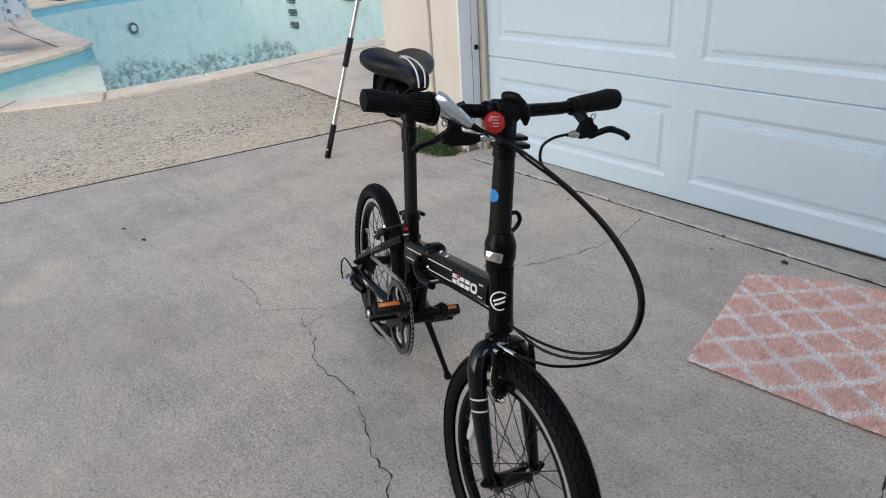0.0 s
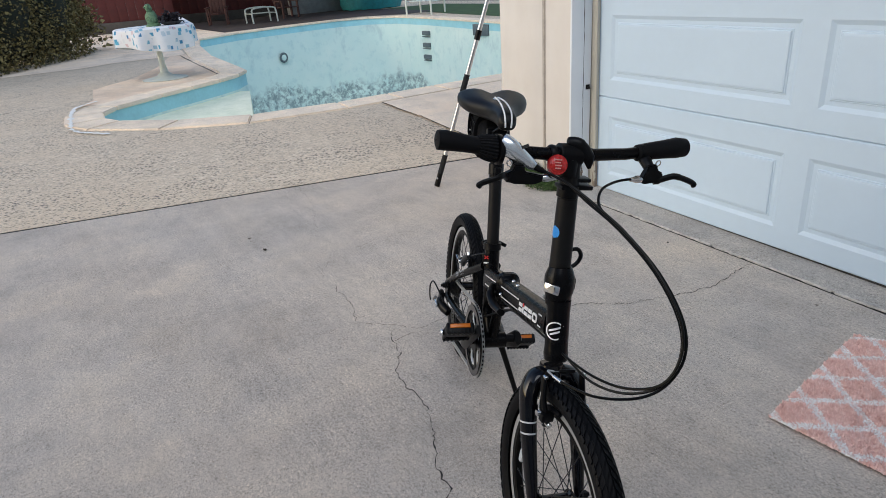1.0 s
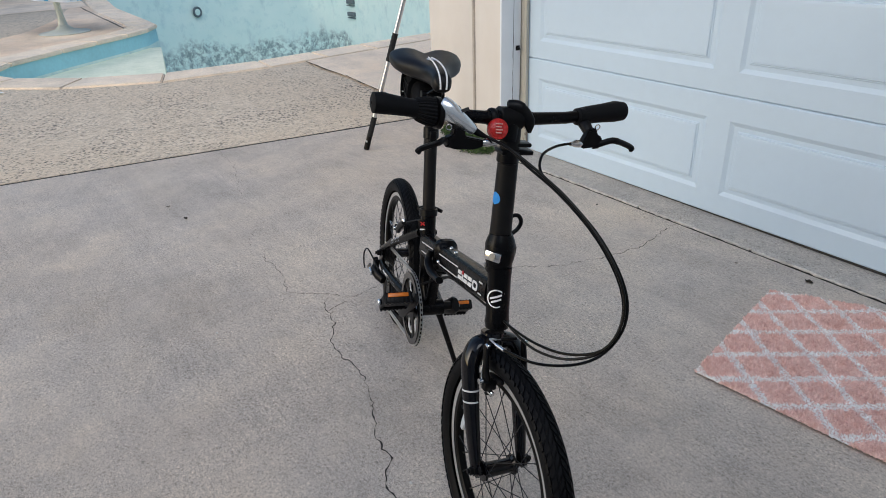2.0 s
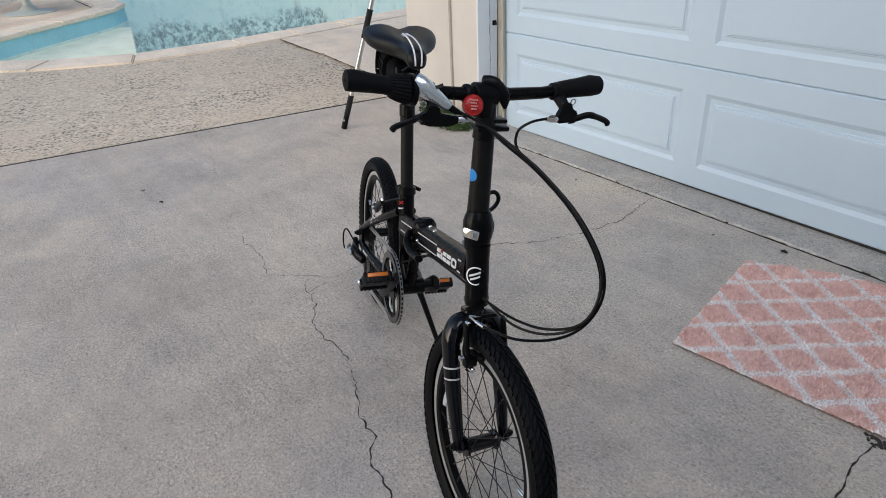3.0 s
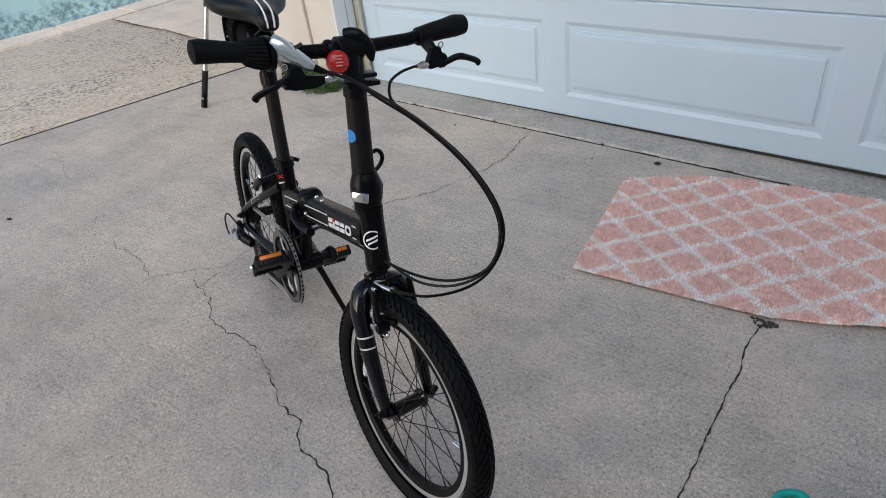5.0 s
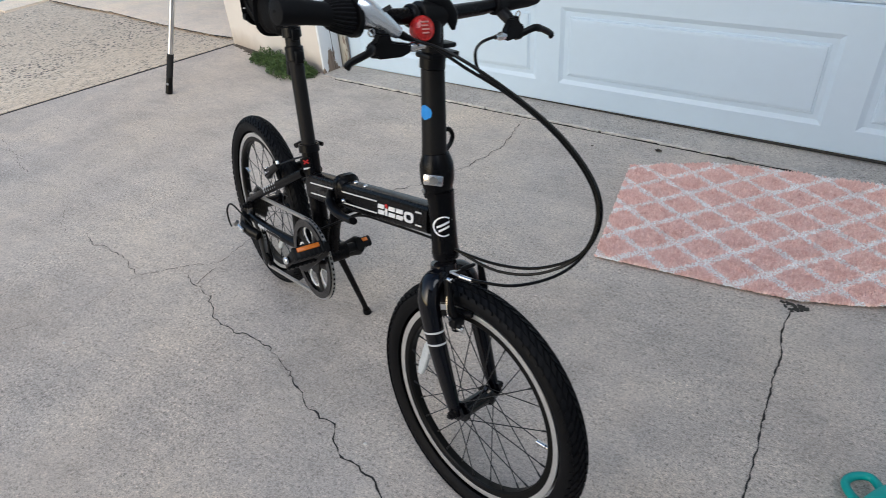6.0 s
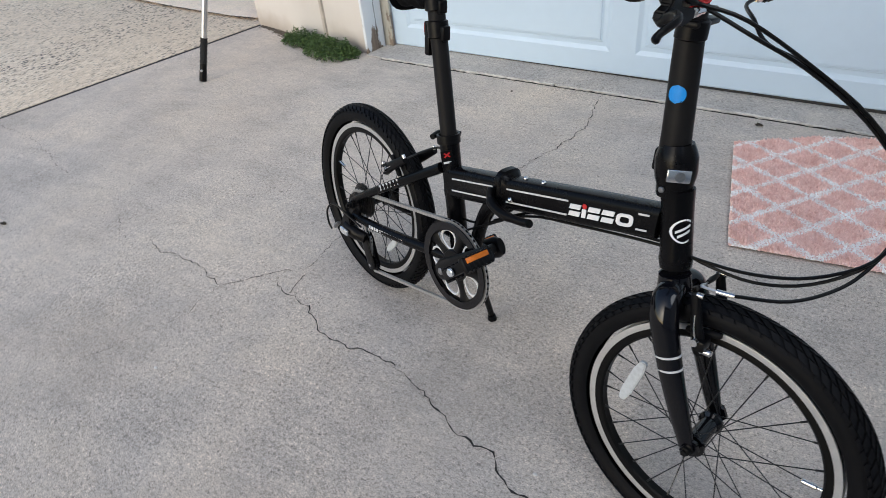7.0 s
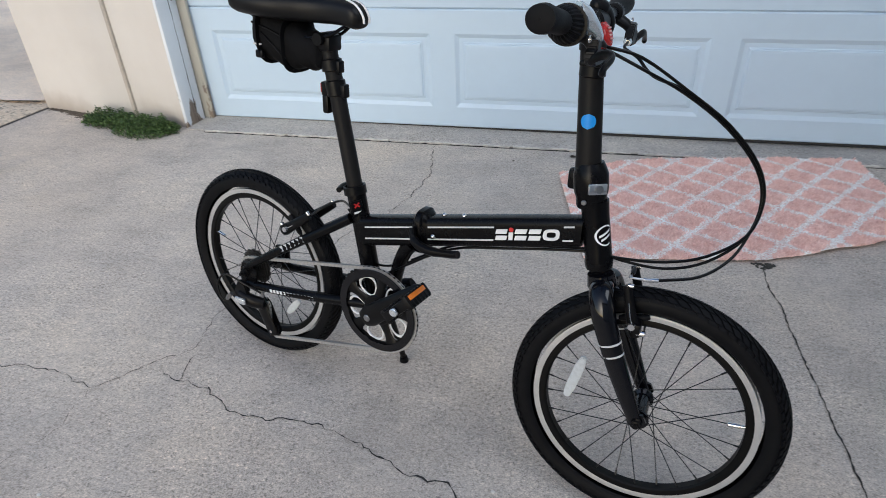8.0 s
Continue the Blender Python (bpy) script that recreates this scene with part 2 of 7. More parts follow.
def peeling(name, paint, wood=(0.25, 0.2, 0.16), edge=0.66):
    """Old paint on timber, flaking most near its foot."""
    m = material(name, paint, 0.6)
    a = noise_tex(m, 9.0, 7, 0.7, stretch=(1.0, 1.0, 0.35))
    z = m.node_tree.nodes.new("ShaderNodeSeparateXYZ")
    link(m, place(m), z.inputs[0])
    low = node(m, "ShaderNodeMapRange")
    low.inputs["From Min"].default_value, low.inputs["From Max"].default_value = 0.0, 0.32
    low.inputs["To Min"].default_value, low.inputs["To Max"].default_value = 0.2, 0.0
    link(m, z.outputs["Z"], low.inputs["Value"])
    s = node(m, "ShaderNodeMath")
    link(m, a, s.inputs[0]), link(m, low.outputs["Result"], s.inputs[1])
    flake = ramp(m, s.outputs[0], [(edge, (0, 0, 0)), (edge + 0.02, (1, 1, 1))])
    grain = ramp(m, noise_tex(m, 40, 4, stretch=(1, 1, 0.08)), [(0.3, tuple(v * 0.6 for v in wood)), (0.7, tuple(v * 1.3 for v in wood))])
    tint = ramp(m, noise_tex(m, 5, 4), [(0.3, tuple(v * 0.93 for v in paint)), (0.7, paint)])
    base(m, mix(m, flake, tint, grain))
    bump(m, flake, 0.6, -0.0015)
    return m


STUCCO = stucco()
JAMB_WHITE = peeling("peeling_white_paint", (0.82, 0.86, 0.9), edge=0.635)
JAMB_PLAIN = peeling("flaking_jamb_paint", (0.72, 0.75, 0.76), edge=0.72)
STOP_CREAM = peeling("peeling_cream_paint", (0.5, 0.48, 0.41), edge=0.66)


def pool_plaster():
    m = material("pool_plaster", (0.6, 0.76, 0.75), 0.7, spec=0.3)
    a, b = noise_tex(m, 0.8, 5), noise_tex(m, 3.5, 6, 0.65)
    c = ramp(m, a, [(0.3, (0.64, 0.8, 0.75)), (0.7, (0.77, 0.87, 0.8))])
    c = mix(m, ramp(m, b, [(0.52, (0, 0, 0)), (0.74, (0.6, 0.6, 0.6))]), c, (0.45, 0.62, 0.62))
    wisp = noise_tex(m, 1.6, 6, 0.7, stretch=(1.0, 1.0, 0.45))
    c = mix(m, ramp(m, wisp, [(0.56, (0, 0, 0)), (0.68, (0.5, 0.5, 0.5))]), c, (0.4, 0.52, 0.54))
    # dirt left by standing water, low on the walls, with an uneven upper edge
    z = m.node_tree.nodes.new("ShaderNodeSeparateXYZ")
    link(m, place(m), z.inputs[0])
    tide = node(m, "ShaderNodeMath")
    tide.operation = "MULTIPLY_ADD"
    link(m, noise_tex(m, 0.45, 4, 0.6), tide.inputs[0])
    tide.inputs[1].default_value = -2.6
    link(m, z.outputs["Z"], tide.inputs[2])
    low = node(m, "ShaderNodeMapRange")
    low.inputs["From Min"].default_value, low.inputs["From Max"].default_value = -3.22, -2.98
    low.inputs["To Min"].default_value, low.inputs["To Max"].default_value = 1.0, 0.0
    link(m, tide.outputs[0], low.inputs["Value"])
    speck = ramp(m, noise_tex(m, 5.5, 8, 0.8), [(0.44, (0, 0, 0)), (0.56, (0.8, 0.8, 0.8))])
    both = mix(m, 1.0, low.outputs["Result"], speck, "MULTIPLY")
    c = mix(m, both, c, (0.17, 0.22, 0.23))
    base(m, c)
    bump(m, b, 0.2, 0.004)
    return m


def stained_plaster():
    """The plaster of the pool floor with dark, speckled dirt left where water stood."""
    m = material("stained_pool_floor", (0.45, 0.62, 0.6), 0.75, spec=0.3)
    a, b, c3 = noise_tex(m, 0.55, 3), noise_tex(m, 5.0, 6, 0.75, stretch=(1.0, 1.6, 1.0)), noise_tex(m, 1.6, 4)
    c = ramp(m, c3, [(0.3, (0.56, 0.74, 0.7)), (0.7, (0.68, 0.82, 0.76))])
    patch = ramp(m, a, [(0.44, (0, 0, 0)), (0.56, (1, 1, 1))])
    speck = ramp(m, b, [(0.4, (0, 0, 0)), (0.58, (0.9, 0.9, 0.9))])
    both = mix(m, 1.0, patch, speck, "MULTIPLY")
    base(m, mix(m, both, c, (0.1, 0.13, 0.14)))
    return m


PLASTER = pool_plaster()
STAINED = stained_plaster()
WATERLINE = worn("blue_waterline_paint", (0.36, 0.66, 0.72), 0.55, amount=0.13, scale=3)
STEP_WHITE = worn("pale_step_plaster", (0.88, 0.93, 0.68), 0.7, amount=0.15, scale=4)
GREY_PLASTIC = worn("grey_fitting", (0.1, 0.125, 0.135), 0.5)
RED_WALL = worn("dark_red_boards", (0.1, 0.02, 0.017), 0.7, amount=0.3, scale=6)
GREY_WALL = worn("grey_boards", (0.3, 0.29, 0.27), 0.8, amount=0.25, scale=5)
LAWN = worn("far_lawn", (0.05, 0.09, 0.025), 0.95, amount=0.5, scale=3)
EARTH = worn("dry_earth", (0.2, 0.17, 0.13), 0.95, amount=0.3, scale=2)
TEAL = worn("teal_cover_cloth", (0.03, 0.24, 0.26), 0.6, amount=0.3, scale=8)
ALU = worn("brushed_aluminium", (0.62, 0.62, 0.62), 0.32, 1.0, amount=0.12, scale=30, fine=0.05)
WHITE_ENAMEL = worn("cream_enamel", (0.66, 0.68, 0.6), 0.4, amount=0.08, scale=8)
RED_WOOD = worn("red_brown_timber", (0.12, 0.05, 0.036), 0.65, amount=0.35, scale=14)
BLACK_FOAM = worn("black_foam", (0.007, 0.007, 0.0075), 0.85, amount=0.3, scale=60, fine=0.5)
BLACK_PLASTIC = worn("black_plastic", (0.0028, 0.0028, 0.0034), 0.36, amount=0.25, scale=40, spec=0.18)

# ---- ground ----
SEAM_A, SEAM_B = Vector((-3.89, -0.15)), Vector((-3.115, 3.0))
SEAM_DIR = (SEAM_B - SEAM_A).normalized()


def seam_x(y):
    return SEAM_A.x + (y - SEAM_A.y) * SEAM_DIR.x / SEAM_DIR.y


def height(x, y):
    """The slab is level but for a slow unevenness of a millimetre."""
    return 0.001 * math.sin(x * 1.3 + 0.4) * math.sin(y * 1.7)


JOINT_W = 0.03
GARAGE_Y = 2.8325  # the door's face at x = -1


def slab():
    """The driveway's concrete, up to the apron's joint."""
    bm = bmesh.new()
    ys = sorted({-11.0, -6.0, -3.0, -1.5, -0.5, 0.0} | {round(0.3 + 0.2 * i, 2) for i in range(13)})
    rows = []
    for y in ys:
        x0 = seam_x(y if y < ys[-1] else 3.15) + JOINT_W / 2
        xs = [x0 + f * (9.0 - x0) for f in (0, 0.02, 0.05, 0.08, 0.11, 0.14, 0.17, 0.2, 0.24, 0.3, 0.36, 0.45, 0.6, 1.0)]
        row = []
        for x in xs:
            yy = y if y < ys[-1] else (apron_y(x) - 0.014 if x > -2.25 else 3.15)
            row.append(bm.verts.new((x, yy, height(x, yy))))
        rows.append(row)
    for a, b in zip(rows, rows[1:]):
        for i in range(len(a) - 1):
            bm.faces.new((a[i], a[i + 1], b[i + 1], b[i]))
    return bm


def apron_y(x):
    return 2.65 - 0.045 * (x + 0.64)


def skirt(bm, depth=0.12):
    """Gives a sheet its thickness."""
    edges = [e for e in bm.edges if e.is_boundary]
    made = bmesh.ops.extrude_edge_only(bm, edges=edges)["geom"]
    for v in made:
        if isinstance(v, bmesh.types.BMVert):
            v.co.z -= depth
    return bm


driveway = solid("driveway", skirt(slab()), CONCRETE, "weathered grey concrete driveway with cracks and stains", "driveway")

bm = bmesh.new()
n = 30
lo, hi = [], []
for i in range(n + 1):
    x = -2.2 + i * (9.0 + 2.2) / n
    lo.append(bm.verts.new((x, apron_y(x) + 0.008, height(x, 2.7) + 0.004)))
    hi.append(bm.verts.new((x, apron_y(x) + 1.2, height(x, 2.7) + 0.02)))
for i in range(n):
    bm.faces.new((lo[i], lo[i + 1], hi[i + 1], hi[i]))
solid("apron", skirt(bm), APRON, "worn concrete apron under the garage door", "apron")

# the bed of the joints
bm = bmesh.new()
box(bm, (-6.0, -11, -0.1), (9, 3.2, -0.003))
solid("joint_bed", bm, JOINT, "dark dirt in the joints of the concrete", "joint")


bm = bmesh.new()
prev = None
for k in range(60):
    y = -11 + 14.1 * (k / 59) ** 0.35
    now = [bm.verts.new((seam_x(y) + d * (JOINT_W / 2 + 0.004), y, height(seam_x(y), y) - 0.0035)) for d in (-1, 1)]
    if prev:
        bm.faces.new((prev[0], prev[1], now[1], now[0]))
    prev = now
part("seam", bm, JOINT, driveway, "dark open joint beside the pool deck", smooth=False)


def ribbon(bm, pts, width, lift=0.0015, jitter=1.0, step=0.012, seed=1, h=height):
    """An uneven strip that lies on the ground."""
    rnd = random.Random(seed)
    pts = [Vector((*p, 0)) for p in pts]
    line = []
    for a, b in zip(pts, pts[1:]):
        k = max(1, int((b - a).length / step))
        line += [a.lerp(b, i / k) for i in range(k)]
    line.append(pts[-1])
    prev, drift = None, 0.0
    for i, p in enumerate(line):
        d = (line[min(i + 1, len(line) - 1)] - line[max(i - 1, 0)]).normalized()
        s = Vector((-d.y, d.x, 0))
        drift = drift * 0.7 + rnd.uniform(-1, 1) * jitter * 0.0055
        c = p + s * (drift + rnd.uniform(-1, 1) * jitter * 0.0028) * (1 if 0 < i < len(line) - 1 else 0)
        w = width * 0.75 * rnd.uniform(0.12, 1.0) * (0.3 if i in (0, len(line) - 1) else 1) / 2
        now = []
        for q in (c - s * w, c + s * w):
            now.append(bm.verts.new((q.x, q.y, h(q.x, q.y) + lift)))
        if prev:
            bm.faces.new((prev[0], now[0], now[1], prev[1]))
        prev = now
    return bm


def crack(pts, width, seed, jitter=1.0):
    part("crack", ribbon(bmesh.new(), pts, width, 0.0015, jitter, seed=seed), CRACK, driveway, "dark hairline crack", smooth=False)


crack([(-1.449, 1.166), (-1.388, 1.137), (-1.302, 1.125), (-1.261, 1.09), (-1.21, 1.057), (-1.137, 1.048), (-1.102, 1.039), (-1.06, 1.048), (-0.974, 1.043), (-0.869, 1.004)], 0.006, 1)
crack([(-0.869, 1.004), (-0.795, 0.958), (-0.742, 0.936), (-0.661, 0.922), (-0.625, 0.885), (-0.6, 0.868), (-0.54, 0.86), (-0.475, 0.835), (-0.4, 0.79), (-0.3, 0.75), (-0.1, 0.66), (0.15, 0.6)], 0.0085, 1)
crack([(-2.215, 1.225), (-2.141, 1.166), (-2.067, 1.129)], 0.0035, 2)
crack([(-1.982, 1.164), (-1.902, 1.136), (-1.848, 1.141), (-1.719, 1.121), (-1.665, 1.102), (-1.595, 1.09)], 0.004, 3)
crack([(-1.595, 1.09), (-1.553, 1.122), (-1.511, 1.178), (-1.454, 1.222), (-1.411, 1.253), (-1.398, 1.307), (-1.411, 1.37), (-1.404, 1.426), (-1.37, 1.55)], 0.004, 9)
crack([(-1.595, 1.09), (-1.6, 1.058), (-1.611, 1.008), (-1.6, 0.962), (-1.656, 0.878), (-1.675, 0.803), (-1.733, 0.72)], 0.0022, 4)
crack([(-1.388, 1.137), (-1.391, 1.177), (-1.392, 1.23)], 0.004, 6)
crack([(-0.965, 2.64), (-0.955, 2.5), (-0.945, 2.38), (-0.95, 2.29), (-0.99, 2.15), (-1.04, 2.02), (-1.1, 1.94), (-1.17, 1.86), (-1.2, 1.78)], 0.0062, 7)
crack([(0.198, 1.815), (0.19, 1.76), (0.19, 1.7), (0.195, 1.62), (0.192, 1.53), (0.193, 1.42), (0.191, 1.3), (0.191, 1.2), (0.187, 1.1), (0.188, 1.0), (0.185, 0.6), (0.18, 0.0), (0.17, -1.2)], 0.0085, 8, 0.4)

crack([(-3.47, 1.53), (-3.3, 1.5), (-3.12, 1.49), (-2.96, 1.43), (-2.74, 1.36), (-2.66, 1.34)], 0.003, 12)
# damp patch and moss at the end of the joint, beside the rug
bm = bmesh.new()
rnd = random.Random(5)
for i in range(90):
    a, r = rnd.uniform(0, math.tau), rnd.random() ** 0.6
    x, y, s = 0.202 + 0.034 * r * math.cos(a), 1.832 + 0.016 * r * math.sin(a) - 0.012 * (1 - abs(math.cos(a))), rnd.uniform(0.002, 0.006)
    bmesh.ops.create_icosphere(bm, subdivisions=1, radius=s, matrix=Matrix.Translation((x, y, 0.001)) @ Matrix.Diagonal((1, 1, 0.35, 1)))
part("moss", bm, DAMP, driveway, "dark damp moss in the joint")

# the bead of old filler along the apron's joint, broken in places
bm = bmesh.new()
rnd = random.Random(9)
x = -2.1
while x < 8.5:
    k = rnd.uniform(0.15, 0.7)
    if rnd.random() < (0.85 if x > -1.2 else 0.45):
        n = max(8, int(k / 0.02))
        ps = [(x + k * j / n, apron_y(x + k * j / n) + 0.001 + rnd.uniform(-0.0025, 0.0025), height(x, 2.66) + 0.002 + rnd.uniform(-0.0012, 0.0012)) for j in range(n + 1)]
        sweep(bm, ps, [rnd.uniform(0.0035, 0.0075) for _ in ps], 6)
    x += k + rnd.uniform(0.004, 0.035)
part("joint_filler", bm, CAULK, driveway, "broken pale filler in the apron joint")

# ---- pool and deck ----
POOL = [(-5.98, 5.06), (-5.99, 4.1), (-5.99, 2.88), (-6.13, 1.99), (-6.53, 1.34), (-7.07, 0.83), (-7.4, 0.7), (-7.81, 0.72), (-8.15, 0.9), (-8.63, 1.51), (-9.24, 2.4), (-9.53, 2.74), (-9.91, 2.98), (-10.46, 3.02), (-12.93, 3.14), (-15.87, 3.54), (-18, 4), (-18.86, 5.28), (-19.41, 7.54), (-19.49, 8.64), (-19.1, 9.56), (-18.19, 10.11), (-16.29, 10.14), (-12.5, 9.83), (-7.74, 9.43), (-5.93, 9.18)]


def offset(poly, d):
    """The outline grown by d."""
    out, n = [], len(poly)
    for i in range(n):
        a, b, c = Vector(poly[i - 1]), Vector(poly[i]), Vector(poly[(i + 1) % n])
        u, v = (b - a).normalized(), (c - b).normalized()
        nu, nv = Vector((u.y, -u.x)), Vector((v.y, -v.x))
        m = (nu + nv).normalized()
        out.append(tuple(b + m * d / max(0.5, m.dot(nu))))
    return out


area = sum(POOL[i][0] * POOL[(i + 1) % len(POOL)][1] - POOL[(i + 1) % len(POOL)][0] * POOL[i][1] for i in range(len(POOL)))
GROW = 1 if area > 0 else -1
COPE = offset(POOL, GROW * 0.38)


def filled(outer, holes, z=0.0):
    bm = bmesh.new()
    for loop in [outer] + holes:
        vs = [bm.verts.new((*p, z)) for p in loop]
        for i in range(len(vs)):
            bm.edges.new((vs[i], vs[(i + 1) % len(vs)]))
    bmesh.ops.triangle_fill(bm, use_beauty=True, edges=bm.edges[:], normal=(0, 0, 1))
    return bm


def with_height(bm):
    for v in bm.verts:
        v.co.z += height(v.co.x, v.co.y) * 0.9
    return bm


deck_outline = [(seam_x(y) - JOINT_W / 2, y) for y in (-11.34, -4.28, -1.0, 0.0, 0.6, 1.2, 1.8, 2.1, 2.4, 2.6, 2.8, 3.0, 3.3)]
deck_outline = deck_outline + [(-2.9, 16.0), (-30.0, 16.0), (-30.0, -11.0)]
deck = solid("pool_deck", skirt(with_height(filled(deck_outline, [COPE])), 0.1), DECK, "exposed-aggregate pool deck of small pebbles", "deck", smooth=False)
# the smooth slab between the garage and the pool
bm = filled([(-3.0, 3.04), (-3.402, 3.018), (-3.998, 3.07), (-4.59, 3.15), (-5.09, 3.18), (-5.58, 3.23), (-5.58, 4.1), (-5.58, 5.83), (-2.9, 6.0)], [], 0.014)
solid("smooth_slab", with_height(bm), PATCH, "smooth pale concrete slab between garage and pool", "slab", smooth=False)
part("joint", ribbon(bmesh.new(), [(-3.203, 3.011), (-3.402, 3.013), (-3.998, 3.065), (-4.59, 3.15), (-5.09, 3.18), (-5.58, 3.22)], 0.026, 0.014, 1.0, 0.03, 11, lambda x, y: height(x, y) * 0.9), CRACK, deck, "dark joint", smooth=False)

# coping: separate stones, butted, with dark joints
coping = thing("pool_coping", "pale sandy concrete coping stones round the pool", "coping", kind="structure")


def resample(poly, step):
    out = []
    n = len(poly)
    for i in range(n):
        a, b = Vector(poly[i]), Vector(poly[(i + 1) % n])
        k = max(1, round((b - a).length / step))
        out += [tuple(a.lerp(b, j / k)) for j in range(k)]
    return out


fine_pool = resample(POOL, 0.7)
fine_cope = offset(fine_pool, GROW * 0.38)
inner_lip = offset(fine_pool, -GROW * 0.03)
for i in range(len(fine_pool)):
    j = (i + 1) % len(fine_pool)
    bm = bmesh.new()
    quad = [Vector(inner_lip[i]), Vector(inner_lip[j]), Vector(fine_cope[j]), Vector(fine_cope[i])]
    mid = sum(quad, Vector((0, 0))) / 4
    quad = [mid + (q - mid) * (1 - 0.004 / max(0.2, (q - mid).length)) for q in quad]
    prism(bm, [tuple(q) for q in quad], 0.05, Matrix.Translation((0, 0, -0.035)))
    bmesh.ops.recalc_face_normals(bm, faces=bm.faces[:])
    bmesh.ops.bevel(bm, geom=bm.edges[:], offset=0.012, segments=2, affect="EDGES")
    part("coping_stone", bm, COPING, coping)
# basin wall under the stones: blue band, then plaster
bm, floor_z = bmesh.new(), -2.9
ring = resample(POOL, 1.5)
levels = [0.0, -0.21, -1.9, floor_z]
grow = [0.0, 0.0, -0.02, -0.25]
loops = [[bm.verts.new((*p, z)) for p in offset(ring, GROW * g)] for z, g in zip(levels, grow)]
for li in range(3):
    for i in range(len(ring)):
        j = (i + 1) % len(ring)
        f = bm.faces.new((loops[li][i], loops[li][j], loops[li + 1][j], loops[li + 1][i]))
        f.material_index = 0 if li == 0 else 1
pool = solid("swimming_pool", bm, [WATERLINE, PLASTER], "empty swimming pool with faded turquoise plaster walls", "pool")
bm = filled([tuple(v) for v in offset(ring, -GROW * 0.25)], [], floor_z)
part("pool_floor", bm, STAINED, pool, "stained turquoise pool floor with dark dirt", smooth=False)
# entry step in the notch
bm = bmesh.new()
notch = [p for p in offset(POOL, -GROW * 0.004)][3:12] + [(-9.44, 2.87)]
prism(bm, notch[::-1], 1.2, Matrix.Translation((0, 0, -1.44)))
bmesh.ops.recalc_face_normals(bm, faces=bm.faces[:])
part("entry_step", bm, STEP_WHITE, pool, "pale plaster entry step", smooth=False)

# smooth top of the spit with the table, and the white line round the corner of the coping
bm = filled([(-8.62, 0.57), (-9.06, 0.74), (-9.61, 0.77), (-10.12, 0.82), (-10.36, 0.99), (-10.93, 1.48), (-12.01, 1.97), (-13.92, 2.54), (-14.04, 2.88), (-13.15, 2.8), (-10.77, 2.69), (-10.13, 2.62), (-9.84, 2.49), (-9.5, 2.15), (-8.94, 1.27), (-8.56, 0.76)], [], 0.005)
solid("spit_slab", bm, SPIT, "smooth sandy concrete round the table, rust-stained", "slab", smooth=False)
bm = ribbon(bmesh.new(), [(-8.81, 0.77), (-8.62, 0.59), (-8.46, 0.49), (-7.97, 0.42), (-7.18, 0.38), (-6.96, 0.38), (-6.76, 0.43), (-6.39, 0.68)], 0.095, 0.0185, 0.12, 0.04, 21, lambda x, y: 0.0)
part("white_line", bm, worn("white_line_paint", (0.9, 0.87, 0.8), 0.8, amount=0.2), deck, "worn white painted line", smooth=False)
part("joint", ribbon(bmesh.new(), [(-9.87, 2.56), (-10.68, 2.59), (-12.04, 2.64), (-13.85, 2.73)], 0.045, 0.009, 0.6, 0.05, 22, lambda x, y: 0.0), CRACK, deck, "dark joint", smooth=False)

part("joint", ribbon(bmesh.new(), [(-9.18, -3.2), (-8.97, -0.31), (-8.95, -0.15)], 0.06, 0.006, 0.6, 0.05, 23, lambda x, y: 0.0), CRACK, deck, "dark joint", smooth=False)
part("joint", ribbon(bmesh.new(), [(-8.95, -0.15), (-9.01, 0.2), (-9.1, 0.46), (-8.96, 0.75)], 0.02, 0.006, 0.6, 0.05, 24, lambda x, y: 0.0), CRACK, deck, "dark joint", smooth=False)
bm = filled([(-13.87, -3.47), (-13.75, -0.16), (-13.68, 0.85), (-13.96, 1.45), (-13.93, 2.52), (-14.06, 2.87), (-16.1, 3.13), (-18.24, 3.58), (-19.28, 5.14), (-19.95, 8.08), (-20.04, 9.73), (-24.52, 9.67), (-26.31, -3.61)], [], 0.005)
solid("far_slab", bm, PATCH, "smooth sandy concrete between the hedge and the far wall", "slab", smooth=False)
# the dark colour of this sheet stands in for shade on the patio
bm = filled([(-19.42, 5.04), (-19.83, 6.69), (-19.97, 8.08), (-20.08, 9.82), (-18.69, 10.83), (-18.95, 11.98), (-26.41, 12.32), (-27.51, 4.89)], [], 0.011)
solid("patio_floor", bm, PATIO, "brown patio floor with the roof's shade in its dark colour", "floor", smooth=False)

# the ground beyond, one ring to the horizon
bm = bmesh.new()
W, (x0, x1, y0, y1) = 900.0, (-30.0, 9.0, -11.0, 16.0)
o = [bm.verts.new(p) for p in ((-W, -W, -0.03), (W, -W, -0.03), (W, W, -0.03), (-W, W, -0.03))]
i4 = [bm.verts.new((x, y, -0.03)) for x, y in ((x0, y0), (x1, y0), (x1, y1), (x0, y1))]
for k in range(4):
    bm.faces.new((o[k], o[(k + 1) % 4], i4[(k + 1) % 4], i4[k]))
solid("ground", bm, EARTH, "dry bare earth round the yard", "ground", smooth=False)

# ---- garage ----
GARAGE = Matrix.Translation((-1.0, GARAGE_Y, -0.002)) @ pose(0, 0, 0, 0.4, -0.4, -3.2)  # local: x along the door, y into the garage, z up
SECTION, PITCH, LEFT = 0.527, 1.153, -1.141
garage_door = thing("garage_door", "closed white sectional garage door with long embossed panels", "garage door", GARAGE)


